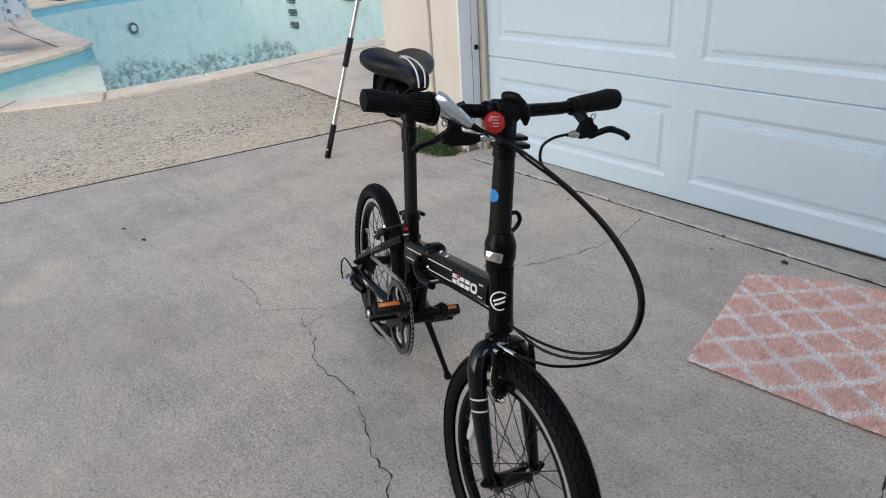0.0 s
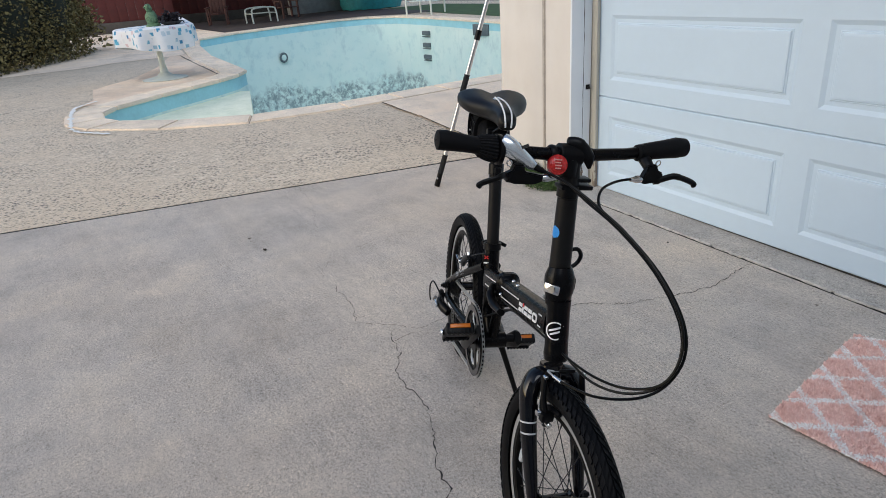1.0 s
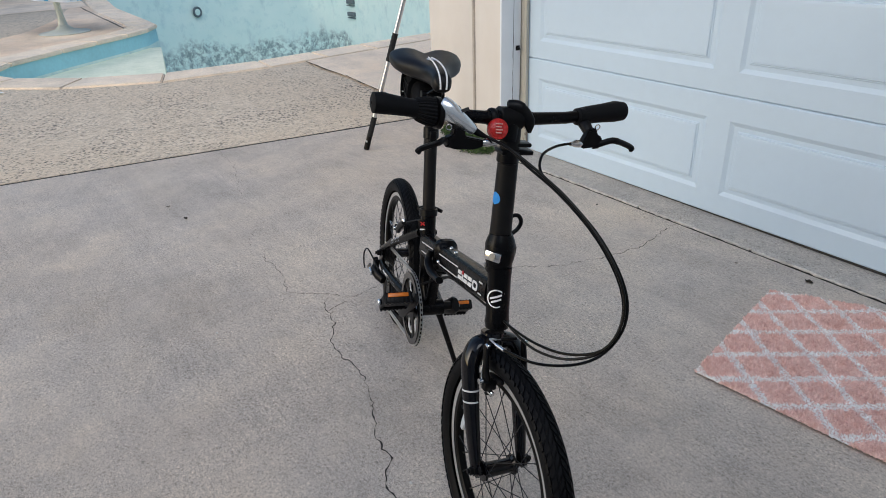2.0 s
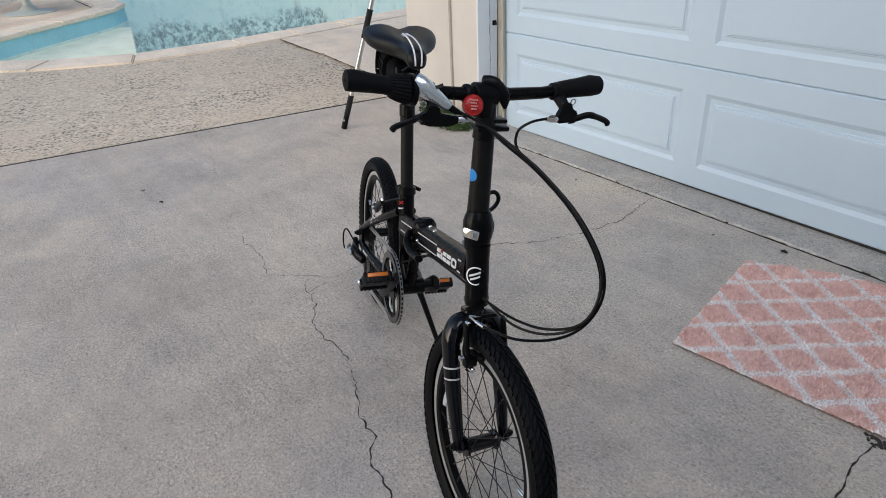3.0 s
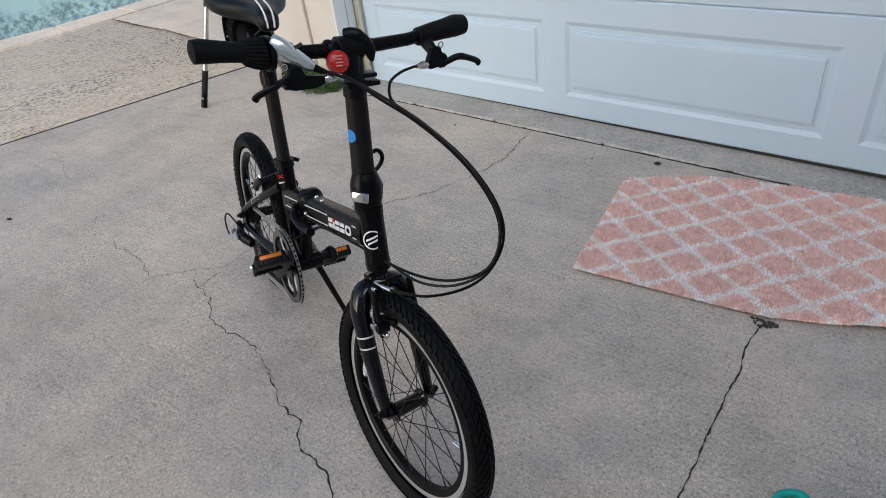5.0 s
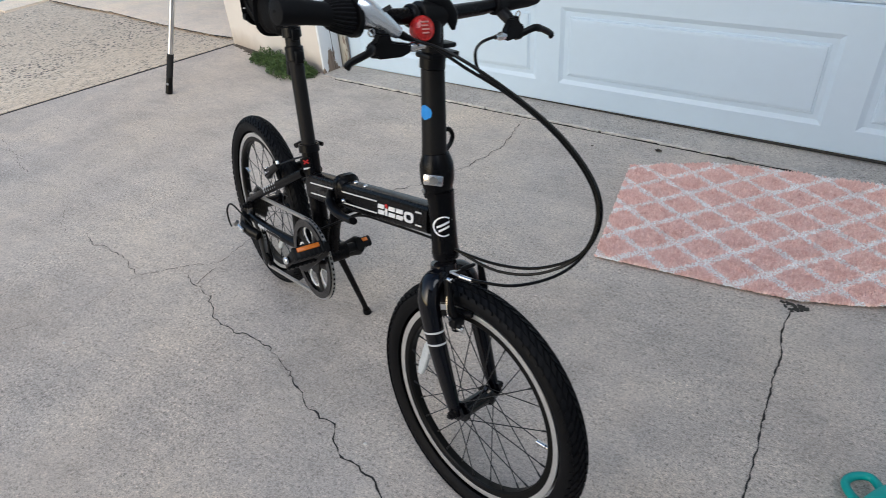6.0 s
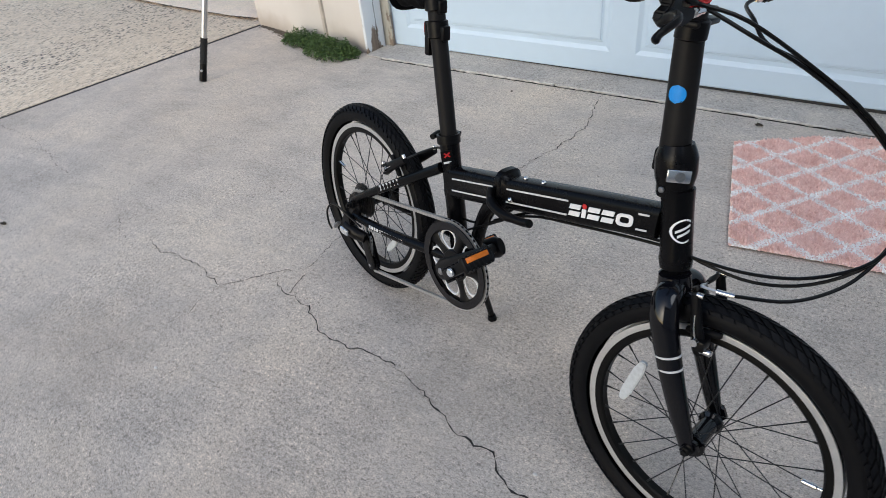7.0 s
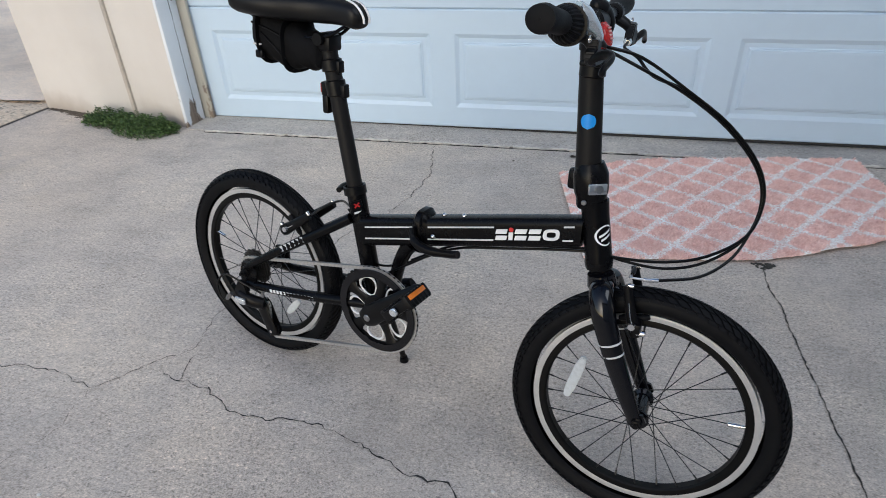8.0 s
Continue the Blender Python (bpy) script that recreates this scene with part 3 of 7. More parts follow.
def raised_field(bm, x0, x1, z0, z1, y=0.0):
    """An embossed panel: a groove, a slope and a raised field."""
    prof = [(0.0, 0.0), (0.018, 0.0082), (0.036, 0.0082), (0.039, 0.0055), (0.043, 0.0055), (0.046, 0.0012), (0.055, 0.0)]
    loops = []
    for d, dy in prof:
        loops.append([bm.verts.new((a, y + dy, b)) for a, b in ((x0 + d, z0 + d), (x1 - d, z0 + d), (x1 - d, z1 - d), (x0 + d, z1 - d))])
    for a, b in zip(loops, loops[1:]):
        for k in range(4):
            bm.faces.new((a[k], a[(k + 1) % 4], b[(k + 1) % 4], b[k]))
    bm.faces.new(loops[-1])
    return loops[0]


def door_section():
    bm = bmesh.new()
    width = 4 * PITCH + 0.08
    z0, z1 = 0.0, SECTION - 0.0015
    xs = [0.0]
    fields = []
    for k in range(4):
        a = 0.0945 + k * PITCH
        fields.append((a, a + PITCH - 0.109))
    pz0, pz1 = 0.095, 0.424
    prev = 0.0
    face = lambda a, b, c, d: bm.faces.new([bm.verts.new((x, 0, z)) for x, z in ((a, c), (b, c), (b, d), (a, d))])
    face(0, width, z0 + 0.006, pz0)
    face(0, width, pz1, z1 - 0.006)
    for a, b in fields:
        face(prev, a, pz0, pz1)
        raised_field(bm, a, b, pz0, pz1)
        prev = b
    face(prev, width, pz0, pz1)
    # rounded lips at top and bottom, sides and back
    for za, zb, ya, yb in ((z0 + 0.006, z0, 0.0, 0.006), (z1 - 0.006, z1, 0.0, 0.006), (z0, z0, 0.006, 0.045), (z1, z1, 0.006, 0.045)):
        bm.faces.new([bm.verts.new(p) for p in ((0, ya, za), (width, ya, za), (width, yb, zb), (0, yb, zb))])
    for x in (0, width):
        bm.faces.new([bm.verts.new(p) for p in ((x, 0, z0 + 0.006), (x, 0.045, z0), (x, 0.045, z1), (x, 0, z1 - 0.006))])
    bm.faces.new([bm.verts.new(p) for p in ((0, 0.045, z0), (width, 0.045, z0), (width, 0.045, z1), (0, 0.045, z1))])
    bmesh.ops.remove_doubles(bm, verts=bm.verts[:], dist=0.0003)
    return bm


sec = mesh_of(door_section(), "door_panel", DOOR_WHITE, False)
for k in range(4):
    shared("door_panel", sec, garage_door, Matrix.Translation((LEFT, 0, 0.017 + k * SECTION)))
bm = bmesh.new()
sweep(bm, [(LEFT, 0.02, 0.008), (LEFT + 4 * PITCH + 0.08, 0.02, 0.008)], 0.009, 10)
part("bottom_seal", bm, BOTTOM_RUBBER, garage_door, "black rubber bottom seal")

# wall beside the door, its far end turned back
A, B2 = Vector((-2.235, 2.757)), Vector((-3.14, 2.968))
wall_dir = (B2 - A).normalized()
WALL = Matrix.Translation((A.x, A.y, 0.0)) @ Matrix.Rotation(math.atan2(wall_dir.y, wall_dir.x), 4, "Z")
bm = bmesh.new()
box(bm, (-0.02, -5.5, -0.04), ((B2 - A).length, 0.0, 2.75), 0.012)
wall_left = solid("wall_west", bm, STUCCO, "cream stucco garage wall, stained at its foot", "wall", m=WALL)
# a strip in darker beige, the shade of a groove put into its colour
bm = bmesh.new()
box(bm, (0.272, -0.004, -0.03), (0.292, 0.012, 2.74), 0.004)
part("batten", bm, worn("shade_toned_batten", (0.5, 0.45, 0.39), 0.9, amount=0.25, scale=12), wall_left, "narrow cream batten, its colour darkened as a shaded groove")
# the door's frame: a board on the wall's end, then the jamb with its stop
bm = bmesh.new()
box(bm, (-0.035, -0.119, -0.03), (-0.018, 0.003, 2.27), 0.0025)
casing = solid("door_casing", bm, JAMB_WHITE, "white timber door casing, paint peeling at the foot", "door casing", m=WALL)
bm = bmesh.new()
sweep(bm, [(-0.034, -0.1, 0.585), (-0.05, -0.1, 0.585), (-0.054, -0.1, 0.577)], 0.006, 8)
box(bm, (-0.038, -0.112, 0.572), (-0.034, -0.088, 0.598), 0.001)
part("latch_hook", bm, BLACK_PLASTIC, casing, "small dark metal hook")
rnd = random.Random(14)
pts = [(-0.0352, -0.072 + rnd.uniform(-0.0016, 0.0016), 0.01 + 2.2 * k / 70) for k in range(71)]
part("split", sweep(bmesh.new(), pts, [rnd.uniform(0.0008, 0.0022) for _ in pts], 5), JOINT, casing, "dark split along the grain of the casing")
bm = bmesh.new()
box(bm, (LEFT - 0.07, -0.012, 0.0), (LEFT - 0.008, 0.05, 2.3), 0.003)
jamb = solid("door_jamb", bm, JAMB_PLAIN, "white timber door jamb with a cream stop, paint flaking", "door jamb", m=GARAGE)
bm = bmesh.new()
box(bm, (LEFT - 0.042, -0.024, 0.002), (LEFT + 0.012, -0.002, 2.3), 0.004)
part("door_stop", bm, STOP_CREAM, jamb, "cream-painted stop strip")
# header, wall on the far side, back of the garage and its roof
bm = bmesh.new()
box(bm, (LEFT - 0.11, -0.13, 2.3), (6.0, 0.05, 2.78), 0.006)
solid("wall_header", bm, STUCCO, "cream stucco wall over the garage door", "wall", m=GARAGE)
bm = bmesh.new()
box(bm, (LEFT + 4 * PITCH + 0.08, -0.19, -0.05), (6.0, 5.0, 2.3), 0.006)
solid("wall_east", bm, STUCCO, "cream stucco garage wall", "wall", m=GARAGE)
bm = bmesh.new()
box(bm, (-2.2, -0.6, 2.78), (6.3, 5.6, 2.9), 0.01)
solid("roof", bm, GREY_WALL, "plain flat garage roof", "roof", m=GARAGE)

# ---- unseen walls behind, added to close the yard and shade the driveway ----
bm = bmesh.new()
box(bm, (-1.0, -4.2, -0.05), (9.0, -4.0, 4.2), 0.02)
solid("shade_wall_south", bm, STUCCO, "unseen cream stucco wall added to shade the driveway", "wall")
bm = bmesh.new()
box(bm, (2.9, -4.0, -0.05), (3.1, 2.62, 4.2), 0.02)
solid("shade_wall_side", bm, STUCCO, "unseen cream stucco wall added to shade the driveway", "wall")
bm = bmesh.new()
box(bm, (-1.4, -10.0, 4.2), (9.0, -3.5, 4.35), 0.02)
solid("shade_slab", bm, GREY_WALL, "unseen grey slab added to block sky light", "roof")

# ---- the bicycle ----
FRAME_BLACK = worn("satin_black_paint", (0.003, 0.003, 0.0036), 0.26, amount=0.25, scale=30, fine=0.05, spec=0.14)
GLOSS_BLACK = worn("gloss_black_paint", (0.003, 0.003, 0.0045), 0.09, amount=0.2, scale=20, fine=0.01, spec=0.4)
POST_GREY = worn("anodised_dark_post", (0.0105, 0.01, 0.0102), 0.45, amount=0.2, scale=30, fine=0.1, spec=0.14)
RUBBER = worn("tyre_rubber", (0.004, 0.0042, 0.0052), 0.55, amount=0.4, scale=50, fine=0.4, spec=0.12)
RIM_SILVER = worn("machined_rim", (0.72, 0.72, 0.71), 0.32, 0.85, amount=0.1, scale=40, fine=0.05)
RIM_BLACK = worn("black_rim", (0.003, 0.003, 0.003), 0.4, amount=0.2, spec=0.15)
CHROME = worn("bright_steel", (0.72, 0.72, 0.72), 0.18, 1.0, amount=0.08, scale=40, fine=0.02)
STEEL = worn("grey_steel", (0.3, 0.3, 0.3), 0.35, 0.9, amount=0.2, scale=40)
DARK_STEEL = worn("dark_steel", (0.07, 0.068, 0.066), 0.4, 0.9, amount=0.3, scale=60)
CHAIN_STEEL = worn("oiled_chain_steel", (0.6, 0.59, 0.57), 0.3, 0.9, amount=0.3, scale=120)
SPOKE_BLACK = worn("black_spoke", (0.02, 0.02, 0.02), 0.3, 0.4)
WHITE_DECAL = worn("white_decal", (0.78, 0.78, 0.78), 0.4, amount=0.05)
SILVER_DECAL = worn("silver_stripe", (0.6, 0.6, 0.6), 0.35, amount=0.08)
RED_DECAL = worn("red_decal", (0.5, 0.02, 0.02), 0.4, amount=0.15)
BLUE_STICKER = worn("blue_sticker", (0.02, 0.26, 0.72), 0.4, amount=0.12, scale=60)
AMBER = worn("amber_reflector", (0.75, 0.2, 0.02), 0.25, amount=0.2, scale=120)
CLEAR_REFLECTOR = worn("clear_reflector", (0.55, 0.58, 0.6), 0.2, amount=0.15, scale=150)
RED_LENS = worn("red_lamp_lens", (0.5, 0.022, 0.018), 0.12, amount=0.55, scale=150)
PINK_LENS = worn("pink_lens_facets", (0.7, 0.3, 0.26), 0.12, amount=0.4, scale=300)
SHIFTER_SILVER = worn("silver_plastic", (0.75, 0.79, 0.82), 0.22, 0.75, amount=0.06)
VINYL = worn("saddle_vinyl", (0.004, 0.004, 0.0048), 0.42, amount=0.3, scale=60, fine=0.35, spec=0.24)
NYLON = worn("bag_nylon", (0.004, 0.004, 0.0046), 0.7, amount=0.35, scale=200, fine=0.6, spec=0.12)
GRIP_RUBBER = worn("grip_rubber", (0.005, 0.005, 0.0058), 0.6, amount=0.25, scale=90, fine=0.3, spec=0.14)
CABLE_BLACK = worn("cable_housing", (0.003, 0.003, 0.003), 0.35, amount=0.2, spec=0.2)

BIKE = Matrix.Translation((-1.2, 1.304, 0.0)) @ pose(0, 0, 0, -7.82, -0.35, -22.63) @ Matrix.Scale(1.01, 4)  # local: x ahead, y to its left, z up
bike = thing("folding_bicycle", "black folding bicycle with small wheels, on its kickstand", "bicycle", BIKE)

def steered(deg):
    """A turn of the front end about its raked head axis."""
    return Matrix.Translation((0.846, 0, 0.495)) @ Matrix.Rotation(radians(deg), 4, Vector((-0.2, 0, 0.98))) @ Matrix.Translation((-0.846, 0, -0.495))


# the frame stands a little nose-up
FRAME_M = Matrix.Translation((0, 0, 0.0016)) @ Matrix.Translation((0, 0, 0.247)) @ Matrix.Rotation(radians(-0.94), 4, "Y") @ Matrix.Translation((0, 0, -0.247))
HEAD_M = FRAME_M @ Matrix.Translation((-0.004, 0.002, 0.0))
STEM_M = FRAME_M @ Matrix.Translation((-0.0075, 0.0015, -0.0124)) @ steered(5.6)
WHEEL_M = Matrix.Translation((0.0038, -0.0115, -0.0093)) @ steered(6.85)
FORK_M = Matrix.Translation((0.0028, -0.0082, -0.0033)) @ steered(6.85)
Z_HUB, BASE = 0.247, 0.957
ON_SIDE = Matrix.Rotation(radians(-90), 4, "X")  # a lathe's axis, laid along the axle


def tube(name, pts, radii, mat, parent=None, label="", segs=14, aspect=1.0, up=(0, 0, 1), smoothed=0):
    pts = curve_pts(pts, smoothed) if smoothed else pts
    if smoothed and not isinstance(radii, (int, float)):
        xs = np.linspace(0, 1, len(radii))
        radii = [float(v) for v in np.interp(np.linspace(0, 1, len(pts)), xs, radii)]
    return part(name, sweep(bmesh.new(), pts, radii, segs, aspect, True, up), mat, parent or bike, label)


def loft(bm, stations, segs=24, power=4.0):
    """A tube of rounded-box section along x. Stations: x, y, z, half width, half height."""
    rings = []
    for x, y, z, w, h in stations:
        ring = []
        for k in range(segs):
            a = k * math.tau / segs
            c, s = math.cos(a), math.sin(a)
            ring.append(bm.verts.new((x, y + w * math.copysign(abs(c) ** (2 / power), c), z + h * math.copysign(abs(s) ** (2 / power), s))))
        rings.append(ring)
    for a, b in zip(rings, rings[1:]):
        for k in range(segs):
            bm.faces.new((a[k], a[(k + 1) % segs], b[(k + 1) % segs], b[k]))
    bm.faces.new(rings[0][::-1]), bm.faces.new(rings[-1])
    return bm


def disc(bm, centre, axis, r, depth, segs=20, bevel=0.0):
    c, a = Vector(centre), Vector(axis).normalized()
    q = a.to_track_quat("Z", "Y").to_matrix().to_4x4()
    b = min(bevel, depth / 2, r / 2)
    prof = [(0, -depth / 2), (r - b, -depth / 2), (r, -depth / 2 + b), (r, depth / 2 - b), (r - b, depth / 2), (0, depth / 2)]
    return lathe(bm, prof, segs, Matrix.Translation(c) @ q)


# wheels
def tyre_mesh():
    bm = bmesh.new()
    w = 0.0225
    prof = []
    for k in range(17):
        a = -2.45 + 4.9 * k / 16
        prof.append((0.222 + 0.0215 * math.cos(a), w * math.sin(a)))
    return lathe(bm, prof, 96)


def tread_mesh():
    bm, w = bmesh.new(), 0.0225
    # tread: slanted blocks in pairs of rows and a broken middle rib
    n = 80
    for k in range(n):
        for side, row in ((1, 0), (-1, 0), (1, 1), (-1, 1), (1, 2), (-1, 2)):
            a0 = (k + (0.5 if side > 0 else 0)) * math.tau / n
            ang = (0.06, 0.5, 0.95)[row]
            span = (0.38, 0.4, 0.22)[row]
            skew = side * (0.04, 0.03, 0.01)[row]
            vs = []
            for lift in (-0.0004, 0.0032):
                for da, dc in ((-0.026, ang), (0.026, ang), (0.026, ang + span), (-0.026, ang + span)):
                    th = side * dc
                    rr = 0.222 + (0.0212 + lift) * math.cos(th)
                    aa = a0 + da + skew * side * (dc - ang) / span * 1.6
                    vs.append(bm.verts.new((rr * math.cos(aa), rr * math.sin(aa), (w + lift) * math.sin(th))))
            for f in ((4, 5, 6, 7), (0, 1, 5, 4), (1, 2, 6, 5), (2, 3, 7, 6), (3, 0, 4, 7)):
                bm.faces.new([vs[i] for i in f])
    return bm


def rim_track():
    bm = bmesh.new()
    for s in (-1, 1):
        lathe(bm, [(0.1895, s * 0.0106), (0.196, s * 0.0116), (0.2, s * 0.0112), (0.2, s * 0.0085), (0.1895, s * 0.0085)], 96, loop=True)
    return bm


def rim_bed():
    return lathe(bmesh.new(), [(0.1755, -0.007), (0.179, -0.0102), (0.19, -0.0102), (0.196, -0.0086), (0.196, 0.0086), (0.19, 0.0102), (0.179, 0.0102), (0.1755, 0.007)], 96, loop=True)


TREAD_ME = mesh_of(tread_mesh(), "tread", RUBBER, False)
TYRE_ME, TRACK_ME, BED_ME = mesh_of(tyre_mesh(), "tyre", RUBBER), mesh_of(rim_track(), "brake_track", RIM_SILVER), mesh_of(rim_bed(), "rim", RIM_BLACK)
SPOKE_ME = mesh_of(sweep(bmesh.new(), [(0, 0, 0), (0, 0, 0.5), (0, 0, 0.93), (0, 0, 0.935), (0, 0, 1)], [0.001, 0.001, 0.001, 0.0018, 0.0018], 6), "spoke", SPOKE_BLACK)


def wheel(name, x, turn, flange, offs, spokes=28):
    hub = bmesh.new()
    y0, y1 = offs
    lathe(hub, [(0.0, y0 - 0.016), (0.006, y0 - 0.016), (0.008, y0 - 0.004), (flange + 0.003, y0 - 0.003), (flange + 0.003, y0 + 0.002), (0.0155, y0 + 0.006), (0.0145, y1 - 0.006), (flange + 0.003, y1 - 0.002), (flange + 0.003, y1 + 0.003), (0.008, y1 + 0.004), (0.006, y1 + 0.016), (0.0, y1 + 0.016)], 24)
    top = part(name, hub, GLOSS_BLACK, bike, "spoked wheel with black tyre and silver rim edge", m=Matrix.Translation((x, 0, Z_HUB)) @ ON_SIDE)
    spin = Matrix.Rotation(turn, 4, "Z")
    shared("tyre", TYRE_ME, top, spin)
    tagged(shared("tread", TREAD_ME, top, spin), "small slanted tread blocks", kind="stuff")
    shared("rim", BED_ME, top, spin)
    shared("brake_track", TRACK_ME, top, spin)
    for k in range(spokes):
        a = turn + k * math.tau / spokes
        side = k % 2
        lean = (1 if (k // 2) % 2 else -1) * 1.15
        p = Vector((flange * math.cos(a + lean), flange * math.sin(a + lean), y1 if side else y0))
        q = Vector((0.176 * math.cos(a), 0.176 * math.sin(a), 0.003 if side else -0.003))
        d = q - p
        shared("spoke", SPOKE_ME, top, Matrix.Translation(p) @ d.to_track_quat("Z", "Y").to_matrix().to_4x4() @ Matrix.Diagonal((1, 1, d.length, 1)))
    return top


def valve(parent, ang):
    u = Vector((math.cos(ang), math.sin(ang), 0))
    part("valve", sweep(bmesh.new(), [u * 0.178, u * 0.168, u * 0.167, u * 0.148, u * 0.146], [0.003, 0.003, 0.0042, 0.0042, 0.002], 10), CHROME, parent, "bright valve stem and cap")


def wheel_reflector(parent, ang, r0=0.075, r1=0.155, half=0.0145, tilt=0.0):
    """A long lens clipped between two spokes; tilt: degrees from across the spoke."""
    bm = bmesh.new()
    c, hl = (r0 + r1) / 2, (r1 - r0) / 2
    o = [(-hl, -half * 0.55), (-hl * 0.55, -half), (hl * 0.55, -half), (hl, -half * 0.55), (hl, half * 0.55), (hl * 0.55, half), (-hl * 0.55, half), (-hl, half * 0.55)]
    prism(bm, o, 0.009, Matrix.Rotation(ang - math.pi / 2, 4, "Z") @ Matrix.Translation((0, c, -0.02)) @ Matrix.Rotation(radians(tilt), 4, "Z"))
    bmesh.ops.bevel(bm, geom=bm.edges[:], offset=0.002, segments=2, affect="EDGES")
    part("wheel_reflector", bm, CLEAR_REFLECTOR, parent, "clear plastic wheel reflector")


# the lathe's x and y become the bike's x and -z
MOUNT[0] = WHEEL_M
front_wheel = wheel("front_wheel", BASE, 0.1, 0.017, (-0.033, 0.033))
valve(front_wheel, math.radians(-8))
wheel_reflector(front_wheel, math.radians(-163), 0.08, 0.178, 0.0094, -4)
MOUNT[0] = Matrix.Translation((0.004, 0.002, -0.001))
rear_wheel = wheel("rear_wheel", 0.0, 0.25, 0.023, (-0.02, 0.03))
valve(rear_wheel, math.radians(-165))
wheel_reflector(rear_wheel, math.radians(40), 0.1, 0.165, 0.0085)

# main tube and hinge
MOUNT[0] = FRAME_M
HX = 0.482
TUBE = lambda x: 0.418 + (x - 0.32) * 0.248  # centre of the tube along x
part("main_tube_rear", loft(bmesh.new(), [(0.318, 0, TUBE(0.318), 0.021, 0.036), (0.34, 0, TUBE(0.34), 0.021, 0.034), (0.465, 0, TUBE(0.465), 0.0215, 0.032), (0.472, 0, TUBE(0.472), 0.027, 0.04), (HX - 0.002, 0, TUBE(HX), 0.03, 0.046)]), FRAME_BLACK, bike, "black tube with two silver pinstripes")
part("main_tube", loft(bmesh.new(), [(HX + 0.002, 0, TUBE(HX), 0.03, 0.046), (0.492, 0, TUBE(0.492), 0.027, 0.04), (0.499, 0, TUBE(0.499), 0.0215, 0.032), (0.7, 0, TUBE(0.7), 0.0205, 0.03), (0.812, 0, TUBE(0.812), 0.019, 0.0275)]), FRAME_BLACK, bike, "black tube with silver pinstripes and a white emblem")


def stripe(x0, x1, dz, side):
    bm = bmesh.new()
    y = side * 0.0217
    box(bm, (x0, min(y, y + side * 0.0006), -0.0016), (x1, max(y, y + side * 0.0006), 0.0016))
    for v in bm.verts:
        v.co.z += TUBE(v.co.x) + dz
        if v.co.x > 0.7:
            v.co.y -= side * 0.0008
    part("pinstripe", bm, SILVER_DECAL, bike, "thin silver pinstripe")


for side in (1, -1):
    for dz in (0.014, -0.012):
        stripe(0.345, 0.466, dz, side)
        stripe(0.503, 0.648, dz, side)
        stripe(0.781, 0.8, dz, side)
# emblem on the tube: plain white bars with one red dot
for side in (1, -1):
    y, hh = side * 0.0206, 0.0108

    def flat(bm, outline):
        """A thin sheet on the tube's side, from an outline along and up the tube."""
        lo = [bm.verts.new((x, y, TUBE(x) - 0.001 + z)) for x, z in outline]
        hi = [bm.verts.new((x, y + side * 0.0011, TUBE(x) - 0.001 + z)) for x, z in outline]
        bm.faces.new(lo), bm.faces.new(hi)
        for k in range(len(lo)):
            bm.faces.new((lo[k], lo[(k + 1) % len(lo)], hi[(k + 1) % len(lo)], hi[k]))

    for x0, wd in ((0.651, 0.0245), (0.6895, 0.0245), (0.7165, 0.0245)):
        bm = bmesh.new()
        for z0, z1 in ((0.002, hh), (-hh, -0.002)):
            flat(bm, [(x0, z0), (x0 + wd - 0.002, z0), (x0 + wd, z1), (x0 + 0.002, z1)])
        part("emblem_block", bm, WHITE_DECAL, bike, "white bars of the tube's emblem")
    bm = bmesh.new()
    flat(bm, [(0.678, -hh), (0.6865, -hh), (0.6865, 0.0045), (0.678, 0.0045)])
    part("emblem_block", bm, WHITE_DECAL, bike, "white block of the tube's emblem")
    bm = bmesh.new()
    ring = lambda rx, rz: [(0.7595 + rx * math.copysign(abs(math.cos(a)) ** 0.6, math.cos(a)), rz * math.copysign(abs(math.sin(a)) ** 0.6, math.sin(a))) for a in (k * math.tau / 28 for k in range(28))]
    o, n2 = ring(0.0152, hh), ring(0.0085, hh - 0.0055)
    for k in range(28):
        flat(bm, [o[k], o[(k + 1) % 28], n2[(k + 1) % 28], n2[k]])
    part("emblem_ring", bm, WHITE_DECAL, bike, "white rounded ring of the tube's emblem")
    part("emblem_dot", disc(bmesh.new(), (0.6825, side * 0.0213, TUBE(0.6825) + 0.0088), (0, 1, 0), 0.0045, 0.0012), RED_DECAL, bike, "red dot of the tube's emblem")

# frame hinge with its lever
bm = bmesh.new()
loft(bm, [(HX - 0.01, 0, TUBE(HX), 0.028, 0.042), (HX - 0.006, 0, TUBE(HX), 0.031, 0.047), (HX + 0.006, 0, TUBE(HX), 0.031, 0.047), (HX + 0.01, 0, TUBE(HX), 0.028, 0.042)], 28, 3.4)
hinge = part("frame_hinge", bm, FRAME_BLACK, bike, "black folding hinge with clamp lever")
bm = sweep(bmesh.new(), curve_pts([(0.476, -0.034, 0.474), (0.479, -0.04, 0.459), (0.494, -0.044, 0.446), (0.525, -0.045, 0.44), (0.566, -0.042, 0.443), (0.584, -0.041, 0.447)], 24), [0.0095] * 6 + [0.0125] * 8 + [0.0105] * 8 + [0.009, 0.006, 0.003], 12, 0.75)
part("clamp_lever", bm, BLACK_PLASTIC, hinge)
